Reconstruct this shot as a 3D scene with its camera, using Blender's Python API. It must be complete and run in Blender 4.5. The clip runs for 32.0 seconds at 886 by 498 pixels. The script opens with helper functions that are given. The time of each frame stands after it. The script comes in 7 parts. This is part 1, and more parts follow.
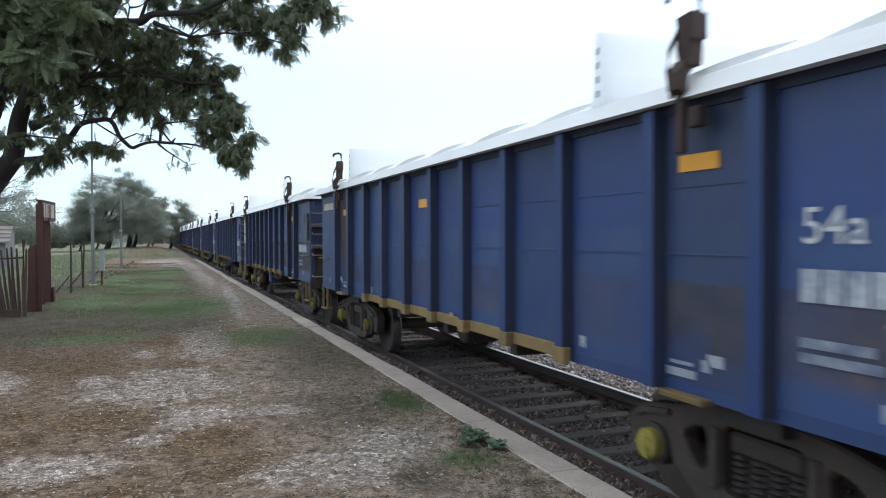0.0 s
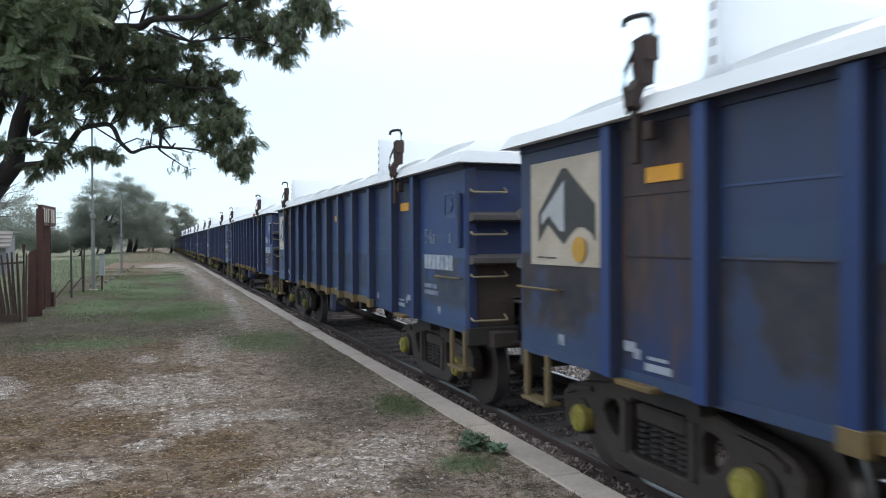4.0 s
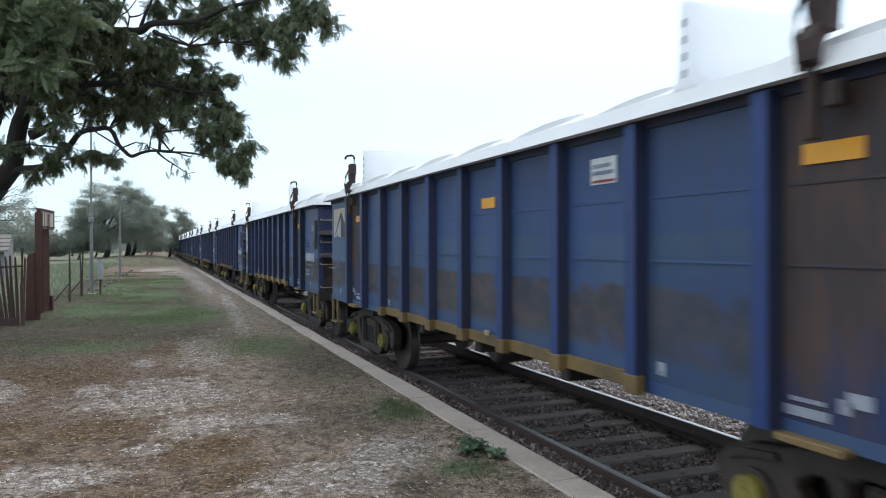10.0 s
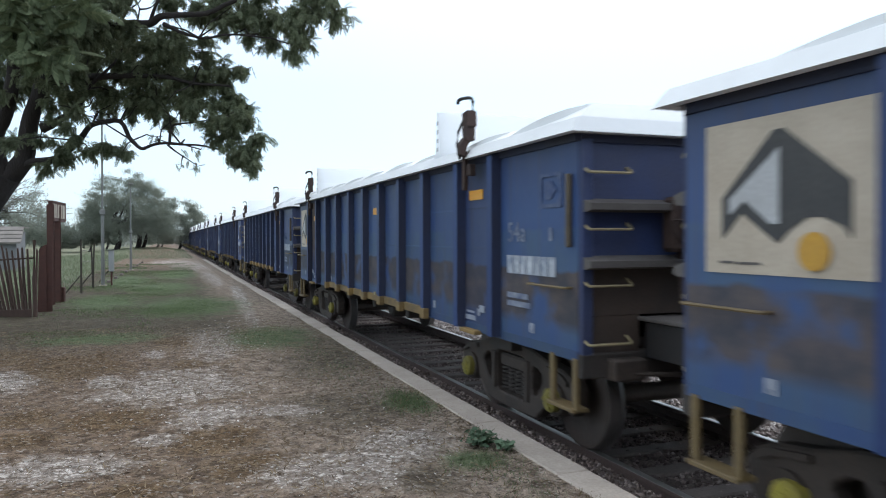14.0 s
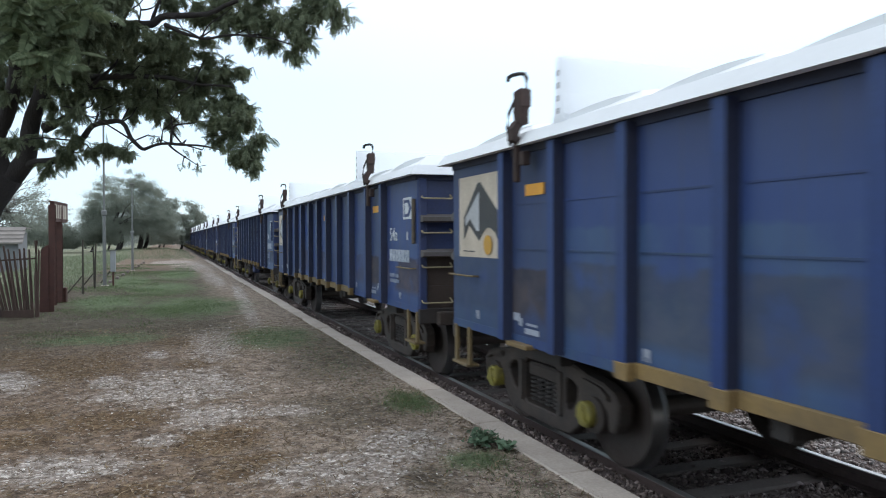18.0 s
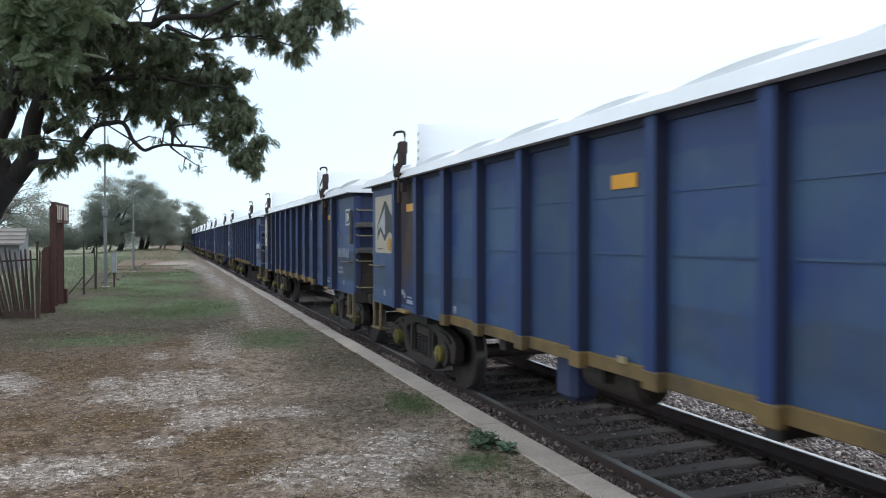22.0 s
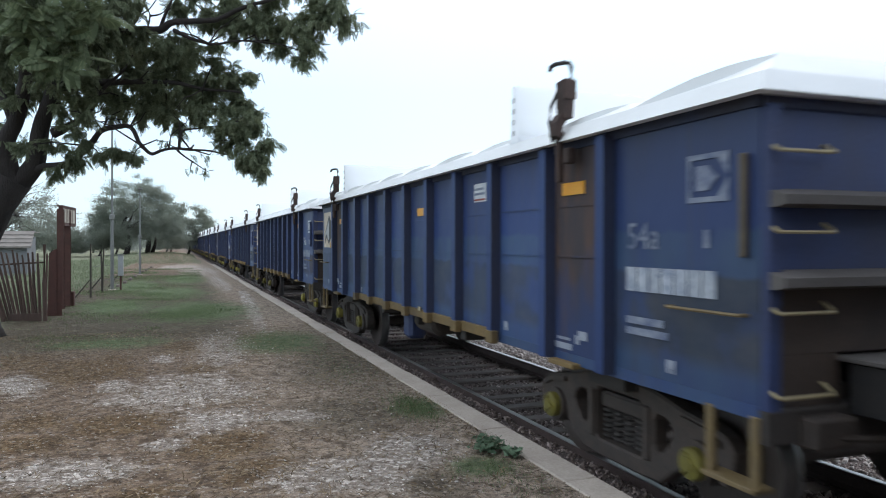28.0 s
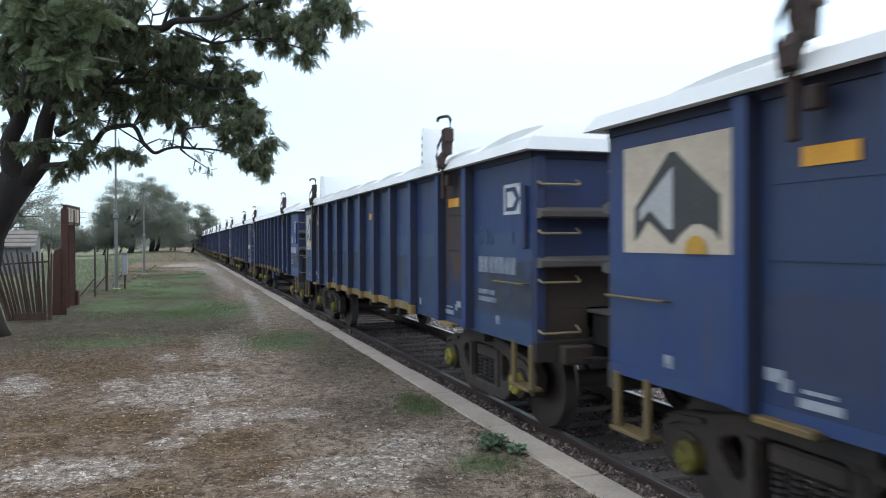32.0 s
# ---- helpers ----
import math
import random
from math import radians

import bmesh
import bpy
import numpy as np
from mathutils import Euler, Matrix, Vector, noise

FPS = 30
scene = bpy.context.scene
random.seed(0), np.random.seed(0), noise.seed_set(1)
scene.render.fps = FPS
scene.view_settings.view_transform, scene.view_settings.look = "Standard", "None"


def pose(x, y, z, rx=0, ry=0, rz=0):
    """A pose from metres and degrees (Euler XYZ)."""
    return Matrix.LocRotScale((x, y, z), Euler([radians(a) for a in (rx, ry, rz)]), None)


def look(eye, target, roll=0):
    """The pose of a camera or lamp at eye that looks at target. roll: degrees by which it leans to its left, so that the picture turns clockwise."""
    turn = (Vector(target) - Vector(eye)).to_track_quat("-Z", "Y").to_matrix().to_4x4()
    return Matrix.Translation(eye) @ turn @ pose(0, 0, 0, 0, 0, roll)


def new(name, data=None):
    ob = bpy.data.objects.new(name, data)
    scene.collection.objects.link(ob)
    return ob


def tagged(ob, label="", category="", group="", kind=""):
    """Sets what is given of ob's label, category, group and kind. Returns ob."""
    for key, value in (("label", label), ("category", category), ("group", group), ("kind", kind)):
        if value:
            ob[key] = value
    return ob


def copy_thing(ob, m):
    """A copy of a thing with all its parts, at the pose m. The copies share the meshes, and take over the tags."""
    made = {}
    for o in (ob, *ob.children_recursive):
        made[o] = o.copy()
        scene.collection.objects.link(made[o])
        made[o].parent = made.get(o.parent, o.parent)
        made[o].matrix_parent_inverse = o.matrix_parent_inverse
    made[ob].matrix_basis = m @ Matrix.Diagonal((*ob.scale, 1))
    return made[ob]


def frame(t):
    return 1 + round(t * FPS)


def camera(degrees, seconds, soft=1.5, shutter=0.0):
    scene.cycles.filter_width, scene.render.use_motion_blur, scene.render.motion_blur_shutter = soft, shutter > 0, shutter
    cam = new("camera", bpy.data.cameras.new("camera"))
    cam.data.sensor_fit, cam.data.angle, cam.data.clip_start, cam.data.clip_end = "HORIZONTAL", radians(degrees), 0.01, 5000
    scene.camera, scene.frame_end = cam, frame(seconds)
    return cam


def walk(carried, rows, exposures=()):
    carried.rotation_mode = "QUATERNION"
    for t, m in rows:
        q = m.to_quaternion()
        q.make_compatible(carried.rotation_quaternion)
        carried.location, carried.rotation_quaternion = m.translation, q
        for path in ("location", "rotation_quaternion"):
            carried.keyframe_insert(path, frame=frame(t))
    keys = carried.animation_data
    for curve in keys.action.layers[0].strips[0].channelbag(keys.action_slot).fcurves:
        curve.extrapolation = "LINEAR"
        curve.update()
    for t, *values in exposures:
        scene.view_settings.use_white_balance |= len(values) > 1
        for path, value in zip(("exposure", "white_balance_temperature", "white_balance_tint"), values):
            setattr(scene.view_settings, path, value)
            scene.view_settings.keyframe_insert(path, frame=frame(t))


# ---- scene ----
FOV = 62.19
EYE = Vector((0.0, 0.0, 1.65))      # platform surface is z = 0, track runs along +y
RAIL_Z = -0.27                      # top of the rails
TRACK_X = 4.46                      # centre line of the track
PITCH = 13.91                      # coupled length of one wagon
WAGONS = 28


def aim(yaw, pitch, roll):
    y, p = radians(yaw), radians(pitch)
    way = Vector((math.sin(y) * math.cos(p), math.cos(y) * math.cos(p), math.sin(p)))
    return look(EYE, EYE + way, roll)


cam = camera(FOV, 32.0, soft=1.05, shutter=0.33)
walk(cam, [(t, aim(a, b, c)) for t, a, b, c in [
    (0, 21.210, -0.969, -0.201), (0.5, 21.209, -1.045, -0.221), (1, 21.223, -1.062, -0.301), (1.5, 21.220, -1.029, -0.416), (2, 21.226, -0.868, -0.346),
    (2.5, 21.175, -0.746, -0.378), (3, 21.189, -0.672, -0.358), (3.5, 21.176, -0.683, -0.358), (5.5, 21.312, -0.471, -0.323), (6, 21.309, -0.397, -0.370),
    (6.5, 21.281, -0.382, -0.413), (7, 21.376, -0.368, -0.415), (7.5, 21.385, -0.348, -0.483), (8, 21.385, -0.291, -0.391), (8.5, 21.350, -0.229, -0.322),
    (9, 21.293, -0.155, -0.285), (9.5, 21.250, -0.192, -0.238), (10, 21.288, -0.324, -0.237), (10.5, 21.302, -0.470, -0.209), (11, 21.203, -0.646, -0.064),
    (11.5, 21.061, -0.738, -0.215), (12, 20.812, -0.831, -0.088), (12.5, 20.613, -0.853, 0.073), (13, 20.495, -0.834, 0.004), (13.5, 20.496, -0.862, -0.101),
    (14, 20.574, -0.899, -0.151), (14.5, 20.534, -0.911, -0.085), (16.5, 20.453, -1.045, -0.158), (17, 20.497, -1.017, -0.167), (17.5, 20.530, -0.986, -0.157),
    (18, 20.466, -0.896, -0.219), (18.5, 20.391, -0.760, -0.170), (19, 20.436, -0.607, -0.021), (19.5, 20.494, -0.521, -0.056), (20, 20.525, -0.487, -0.088),
    (20.5, 20.526, -0.499, -0.113), (21, 20.444, -0.581, -0.070), (21.5, 20.363, -0.680, 0.000), (22, 20.401, -0.784, -0.149), (22.5, 20.425, -0.872, -0.094),
    (23, 20.406, -0.910, -0.130), (23.5, 20.386, -0.924, -0.214), (24, 20.341, -0.927, -0.238), (24.5, 20.273, -0.881, -0.144), (25, 20.200, -0.768, -0.025),
    (25.5, 20.182, -0.627, -0.087), (27.5, 20.055, -0.494, -0.052), (28, 19.964, -0.458, 0.013), (28.5, 19.889, -0.429, 0.083), (29, 19.911, -0.412, 0.079),
    (29.5, 19.959, -0.413, -0.161), (30, 19.920, -0.431, -0.233), (30.5, 19.754, -0.472, -0.179), (31, 19.685, -0.517, -0.139), (31.5, 19.660, -0.561, -0.164),
    (32, 19.698, -0.658, -0.265),
]], exposures=[(0.0, 0.18, 6500, 10), (32.0, 0.18, 6500, 10)])

# ---- sky and light: an overcast day, the sun behind thin cloud ----
world = bpy.data.worlds.new("overcast_sky")
scene.world = world
world.use_nodes = True
wn, wl = world.node_tree.nodes, world.node_tree.links
wn.clear()
sky = wn.new("ShaderNodeTexSky")
sky.sky_type, sky.sun_disc = "NISHITA", False
sky.sun_elevation, sky.sun_rotation = radians(53), radians(49)
sky_bg = wn.new("ShaderNodeBackground")
sky_bg.inputs["Strength"].default_value = 0.05
wl.new(sky.outputs[0], sky_bg.inputs["Color"])
cloud_bg = wn.new("ShaderNodeBackground")
cloud_bg.inputs["Strength"].default_value = 1.0
coord = wn.new("ShaderNodeTexCoord")
sep = wn.new("ShaderNodeSeparateXYZ")
wl.new(coord.outputs["Generated"], sep.inputs[0])
ramp = wn.new("ShaderNodeValToRGB")
ramp.color_ramp.elements[0].position, ramp.color_ramp.elements[0].color = 0.0, (0.50, 0.68, 0.81, 1)
ramp.color_ramp.elements[1].position, ramp.color_ramp.elements[1].color = 0.5, (0.96, 1.045, 1.13, 1)
mid = ramp.color_ramp.elements.new(0.2)
mid.color = (0.60, 0.785, 0.92, 1)
wl.new(sep.outputs["Z"], ramp.inputs[0])
soft_cloud = wn.new("ShaderNodeTexNoise")
soft_cloud.inputs["Scale"].default_value, soft_cloud.inputs["Detail"].default_value = 2.2, 3
wl.new(coord.outputs["Generated"], soft_cloud.inputs["Vector"])
cmix = wn.new("ShaderNodeMixRGB")
cmix.blend_type, cmix.inputs[0].default_value = "SOFT_LIGHT", 0.16
wl.new(ramp.outputs[0], cmix.inputs[1])
wl.new(soft_cloud.outputs[0], cmix.inputs[2])
wl.new(cmix.outputs[0], cloud_bg.inputs["Color"])
wadd = wn.new("ShaderNodeAddShader")
wout = wn.new("ShaderNodeOutputWorld")
wl.new(sky_bg.outputs[0], wadd.inputs[0])
wl.new(cloud_bg.outputs[0], wadd.inputs[1])
wl.new(wadd.outputs[0], wout.inputs[0])
sun = new("sun", bpy.data.lights.new("sun", "SUN"))
sun.data.energy, sun.data.angle, sun.data.color = 0.8, radians(35), (1.0, 0.96, 0.90)
sun.matrix_world = look((8, 7, 14), (0, 0, 0))


# ---- materials ----
def node(nt, kind, **sets):
    n = nt.nodes.new(kind)
    for k, v in sets.items():
        n.inputs[k].default_value = v
    return n


def surface(name, base, rough=0.7, metal=0.0, second=None, scale=3.0, amount=0.5, fine=40.0, fine_amount=0.25,
            bump=0.2, bump_dist=0.01, per_object=0.0, spec=0.5, stretch=(1, 1, 1)):
    """A surface with two scales of variation: broad patches of a second colour and a fine grain, with relief."""
    m = bpy.data.materials.new(name)
    m.use_nodes = True
    nt = m.node_tree
    lk = nt.links
    bs = nt.nodes["Principled BSDF"]
    bs.inputs["Roughness"].default_value, bs.inputs["Metallic"].default_value = rough, metal
    bs.inputs["Specular IOR Level"].default_value = spec
    second = second or tuple(c * 0.6 for c in base)
    tc = nt.nodes.new("ShaderNodeTexCoord")
    mp = nt.nodes.new("ShaderNodeMapping")
    mp.inputs["Scale"].default_value = stretch
    lk.new(tc.outputs["Object"], mp.inputs["Vector"])
    off = None
    if per_object:
        oi = nt.nodes.new("ShaderNodeObjectInfo")
        mul = nt.nodes.new("ShaderNodeMath")
        mul.operation = "MULTIPLY"
        mul.inputs[1].default_value = 37.0
        lk.new(oi.outputs["Random"], mul.inputs[0])
        comb = nt.nodes.new("ShaderNodeCombineXYZ")
        lk.new(mul.outputs[0], comb.inputs[0])
        lk.new(mul.outputs[0], comb.inputs[2])
        lk.new(comb.outputs[0], mp.inputs["Location"])
        off = oi
    n1 = node(nt, "ShaderNodeTexNoise", Scale=scale, Detail=4.0, Roughness=0.6)
    lk.new(mp.outputs[0], n1.inputs["Vector"])
    r1 = nt.nodes.new("ShaderNodeValToRGB")
    r1.color_ramp.elements[0].position, r1.color_ramp.elements[1].position = 0.5 - 0.22, 0.5 + 0.22
    lk.new(n1.outputs[0], r1.inputs[0])
    m1 = nt.nodes.new("ShaderNodeMixRGB")
    m1.inputs[1].default_value, m1.inputs[2].default_value = (*base, 1), (*second, 1)
    f1 = nt.nodes.new("ShaderNodeMath")
    f1.operation, f1.inputs[1].default_value = "MULTIPLY", amount
    lk.new(r1.outputs[0], f1.inputs[0])
    lk.new(f1.outputs[0], m1.inputs[0])
    n2 = node(nt, "ShaderNodeTexNoise", Scale=fine, Detail=3.0)
    lk.new(mp.outputs[0], n2.inputs["Vector"])
    m2 = nt.nodes.new("ShaderNodeMixRGB")
    m2.blend_type, m2.inputs[0].default_value = "OVERLAY", fine_amount
    lk.new(m1.outputs[0], m2.inputs[1])
    lk.new(n2.outputs[0], m2.inputs[2])
    last = m2
    if per_object:
        hs = nt.nodes.new("ShaderNodeHueSaturation")
        mr = nt.nodes.new("ShaderNodeMapRange")
        mr.inputs["To Min"].default_value, mr.inputs["To Max"].default_value = 1 - per_object, 1 + per_object
        lk.new(off.outputs["Random"], mr.inputs[0])
        lk.new(mr.outputs[0], hs.inputs["Value"])
        lk.new(m2.outputs[0], hs.inputs["Color"])
        last = hs
    lk.new(last.outputs[0], bs.inputs["Base Color"])
    bp = nt.nodes.new("ShaderNodeBump")
    bp.inputs["Strength"].default_value, bp.inputs["Distance"].default_value = bump, bump_dist
    lk.new(n2.outputs[0], bp.inputs["Height"])
    lk.new(bp.outputs[0], bs.inputs["Normal"])
    return m


def wagon_paint(name, base, dirt, grime=1.0, first=0.25, chalk=0.2, top=1.64, chalk_top=2.06):
    """Blue wagon paint: rust-brown grime in patches on the lower half, thin down-streaks and faint plate seams, different on each panel."""
    m = bpy.data.materials.new(name)
    m.use_nodes = True
    nt, lk = m.node_tree, m.node_tree.links
    bs = nt.nodes["Principled BSDF"]
    bs.inputs["Roughness"].default_value = 0.55
    tc = nt.nodes.new("ShaderNodeTexCoord")
    oi = nt.nodes.new("ShaderNodeObjectInfo")
    mul = nt.nodes.new("ShaderNodeMath")
    mul.operation, mul.inputs[1].default_value = "MULTIPLY", 61.0
    lk.new(oi.outputs["Random"], mul.inputs[0])
    comb = nt.nodes.new("ShaderNodeCombineXYZ")
    lk.new(mul.outputs[0], comb.inputs[0])
    lk.new(mul.outputs[0], comb.inputs[1])
    mp = nt.nodes.new("ShaderNodeMapping")
    lk.new(tc.outputs["Object"], mp.inputs["Vector"])
    lk.new(comb.outputs[0], mp.inputs["Location"])
    sepz = nt.nodes.new("ShaderNodeSeparateXYZ")
    lk.new(tc.outputs["Object"], sepz.inputs[0])
    # a band of old grime below mid height, ragged at its upper edge
    edge = node(nt, "ShaderNodeTexNoise", Scale=2.2, Detail=5.0)
    lk.new(mp.outputs[0], edge.inputs["Vector"])
    uneven = node(nt, "ShaderNodeTexNoise", Scale=5.0, Detail=4.0)
    lk.new(mp.outputs[0], uneven.inputs["Vector"])
    wave = nt.nodes.new("ShaderNodeMath")
    wave.operation, wave.inputs[1].default_value = "MULTIPLY_ADD", 0.10
    lk.new(uneven.outputs[0], wave.inputs[0])
    lk.new(sepz.outputs["Z"], wave.inputs[2])
    zr = nt.nodes.new("ShaderNodeMapRange")
    zr.inputs["From Min"].default_value, zr.inputs["From Max"].default_value = top + 0.065, top + 0.035
    lk.new(wave.outputs[0], zr.inputs[0])
    zr2 = nt.nodes.new("ShaderNodeMapRange")
    zr2.inputs["From Min"].default_value, zr2.inputs["From Max"].default_value = 1.14, 1.24
    lk.new(sepz.outputs["Z"], zr2.inputs[0])
    band = nt.nodes.new("ShaderNodeMath")
    band.operation = "MULTIPLY"
    lk.new(zr.outputs[0], band.inputs[0])
    lk.new(zr2.outputs[0], band.inputs[1])
    er = nt.nodes.new("ShaderNodeValToRGB")
    er.color_ramp.elements[0].position, er.color_ramp.elements[1].position = 0.34, 0.47
    lk.new(edge.outputs[0], er.inputs[0])
    g1 = nt.nodes.new("ShaderNodeMath")
    g1.operation = "MULTIPLY"
    lk.new(band.outputs[0], g1.inputs[0])
    lk.new(er.outputs[0], g1.inputs[1])
    pr = nt.nodes.new("ShaderNodeMapRange")
    pr.inputs["From Min"].default_value, pr.inputs["From Max"].default_value = first, first + 0.5
    pr.inputs["To Max"].default_value = 0.85 * grime
    lk.new(oi.outputs["Random"], pr.inputs[0])
    # the leading corner plate catches most of the dust
    lead = nt.nodes.new("ShaderNodeMapRange")
    lead.inputs["From Min"].default_value, lead.inputs["From Max"].default_value = 2.0, 0.9
    lead.inputs["To Max"].default_value = 0.9 * max(grime, 0.75)
    lk.new(sepz.outputs["Y"], lead.inputs[0])
    most = nt.nodes.new("ShaderNodeMath")
    most.operation = "MAXIMUM"
    lk.new(pr.outputs[0], most.inputs[0])
    lk.new(lead.outputs[0], most.inputs[1])
    g2 = nt.nodes.new("ShaderNodeMath")
    g2.operation = "MULTIPLY"
    lk.new(g1.outputs[0], g2.inputs[0])
    lk.new(most.outputs[0], g2.inputs[1])
    # broad fading of the paint
    fade = node(nt, "ShaderNodeTexNoise", Scale=1.1, Detail=4.0)
    fmap = nt.nodes.new("ShaderNodeMapping")
    fmap.inputs["Scale"].default_value = (0.7, 0.5, 3.6)
    lk.new(mp.outputs[0], fmap.inputs["Vector"])
    lk.new(fmap.outputs[0], fade.inputs["Vector"])
    mf = nt.nodes.new("ShaderNodeMixRGB")
    mf.inputs[1].default_value = (*base, 1)
    mf.inputs[2].default_value = (base[0] * 1.3 + 0.006, base[1] * 1.3 + 0.006, base[2] * 1.08, 1)
    lk.new(fade.outputs[0], mf.inputs[0])
    # the lower half has gone chalky
    zc = nt.nodes.new("ShaderNodeMapRange")
    zc.inputs["From Min"].default_value, zc.inputs["From Max"].default_value = chalk_top, chalk_top - 0.03
    zc.inputs["To Max"].default_value = chalk
    lk.new(wave.outputs[0], zc.inputs[0])
    zn = nt.nodes.new("ShaderNodeMath")
    zn.operation = "MULTIPLY"
    lk.new(zc.outputs[0], zn.inputs[0])
    cn = nt.nodes.new("ShaderNodeMapRange")
    cn.inputs["From Min"].default_value, cn.inputs["From Max"].default_value = 0.3, 0.6
    lk.new(edge.outputs[0], cn.inputs[0])
    lk.new(cn.outputs[0], zn.inputs[1])
    mc = nt.nodes.new("ShaderNodeMixRGB")
    mc.inputs[2].default_value = (0.052, 0.098, 0.182, 1)
    lk.new(mf.outputs[0], mc.inputs[1])
    lk.new(zn.outputs[0], mc.inputs[0])
    mf = mc
    # thin streaks running down
    sm = nt.nodes.new("ShaderNodeMapping")
    sm.inputs["Scale"].default_value = (14, 14, 0.5)
    lk.new(mp.outputs[0], sm.inputs["Vector"])
    st = node(nt, "ShaderNodeTexNoise", Scale=1.0, Detail=3.0)
    lk.new(sm.outputs[0], st.inputs["Vector"])
    sr = nt.nodes.new("ShaderNodeValToRGB")
    sr.color_ramp.elements[0].position, sr.color_ramp.elements[1].position = 0.52, 0.8
    lk.new(st.outputs[0], sr.inputs[0])
    ss = nt.nodes.new("ShaderNodeMath")
    ss.operation, ss.inputs[1].default_value = "MULTIPLY", 0.4
    lk.new(sr.outputs[0], ss.inputs[0])
    md = nt.nodes.new("ShaderNodeMixRGB")
    md.inputs[2].default_value = (*dirt, 1)
    lk.new(mf.outputs[0], md.inputs[1])
    lk.new(ss.outputs[0], md.inputs[0])
    # darker below the rim: run-down rust, and the rim's shade put into the colour
    rim = nt.nodes.new("ShaderNodeMapRange")
    rim.inputs["From Min"].default_value, rim.inputs["From Max"].default_value = 2.15, 2.72
    lk.new(sepz.outputs["Z"], rim.inputs[0])
    run = node(nt, "ShaderNodeTexNoise", Scale=1.0, Detail=4.0)
    rmap = nt.nodes.new("ShaderNodeMapping")
    rmap.inputs["Scale"].default_value = (3, 3, 0.8)
    lk.new(mp.outputs[0], rmap.inputs["Vector"])
    lk.new(rmap.outputs[0], run.inputs["Vector"])
    rr2 = nt.nodes.new("ShaderNodeMath")
    rr2.operation = "MULTIPLY"
    lk.new(rim.outputs[0], rr2.inputs[0])
    lk.new(run.outputs[0], rr2.inputs[1])
    rr3 = nt.nodes.new("ShaderNodeMath")
    rr3.operation, rr3.inputs[1].default_value = "MULTIPLY", 0.65
    lk.new(rr2.outputs[0], rr3.inputs[0])
    mrun = nt.nodes.new("ShaderNodeMixRGB")
    mrun.inputs[2].default_value = (0.034, 0.027, 0.030, 1)
    lk.new(md.outputs[0], mrun.inputs[1])
    lk.new(rr3.outputs[0], mrun.inputs[0])
    md = mrun
    mg = nt.nodes.new("ShaderNodeMixRGB")
    # the grime itself is streaked: rusty where thick, grey where thin
    tone = node(nt, "ShaderNodeTexNoise", Scale=1.0, Detail=5.0, Roughness=0.6)
    tmap = nt.nodes.new("ShaderNodeMapping")
    tmap.inputs["Scale"].default_value = (3, 3, 5)
    lk.new(mp.outputs[0], tmap.inputs["Vector"])
    lk.new(tmap.outputs[0], tone.inputs["Vector"])
    trange = nt.nodes.new("ShaderNodeMapRange")
    trange.inputs["From Min"].default_value, trange.inputs["From Max"].default_value = 0.36, 0.66
    lk.new(tone.outputs[0], trange.inputs[0])
    tmix = nt.nodes.new("ShaderNodeMixRGB")
    tmix.inputs[1].default_value = (dirt[0] * 0.55, dirt[1] * 0.58, dirt[2] * 0.72, 1)
    tmix.inputs[2].default_value = (dirt[0] * 1.28, dirt[1] * 1.2, dirt[2] * 1.15, 1)
    lk.new(trange.outputs[0], tmix.inputs[0])
    lk.new(tmix.outputs[0], mg.inputs[2])
    lk.new(md.outputs[0], mg.inputs[1])
    lk.new(g2.outputs[0], mg.inputs[0])
    hs = nt.nodes.new("ShaderNodeHueSaturation")
    vr = nt.nodes.new("ShaderNodeMapRange")
    vr.inputs["To Min"].default_value, vr.inputs["To Max"].default_value = 0.78, 1.18
    lk.new(oi.outputs["Random"], vr.inputs[0])
    lk.new(vr.outputs[0], hs.inputs["Value"])
    lk.new(mg.outputs[0], hs.inputs["Color"])
    lk.new(hs.outputs[0], bs.inputs["Base Color"])
    rr = nt.nodes.new("ShaderNodeMapRange")
    rr.inputs["To Min"].default_value, rr.inputs["To Max"].default_value = 0.5, 0.85
    lk.new(g2.outputs[0], rr.inputs[0])
    lk.new(rr.outputs[0], bs.inputs["Roughness"])
    dent = node(nt, "ShaderNodeTexNoise", Scale=2.6, Detail=2.0)
    lk.new(mp.outputs[0], dent.inputs["Vector"])
    bp = nt.nodes.new("ShaderNodeBump")
    bp.inputs["Strength"].default_value, bp.inputs["Distance"].default_value = 0.35, 0.03
    lk.new(dent.outputs[0], bp.inputs["Height"])
    lk.new(bp.outputs[0], bs.inputs["Normal"])
    return m


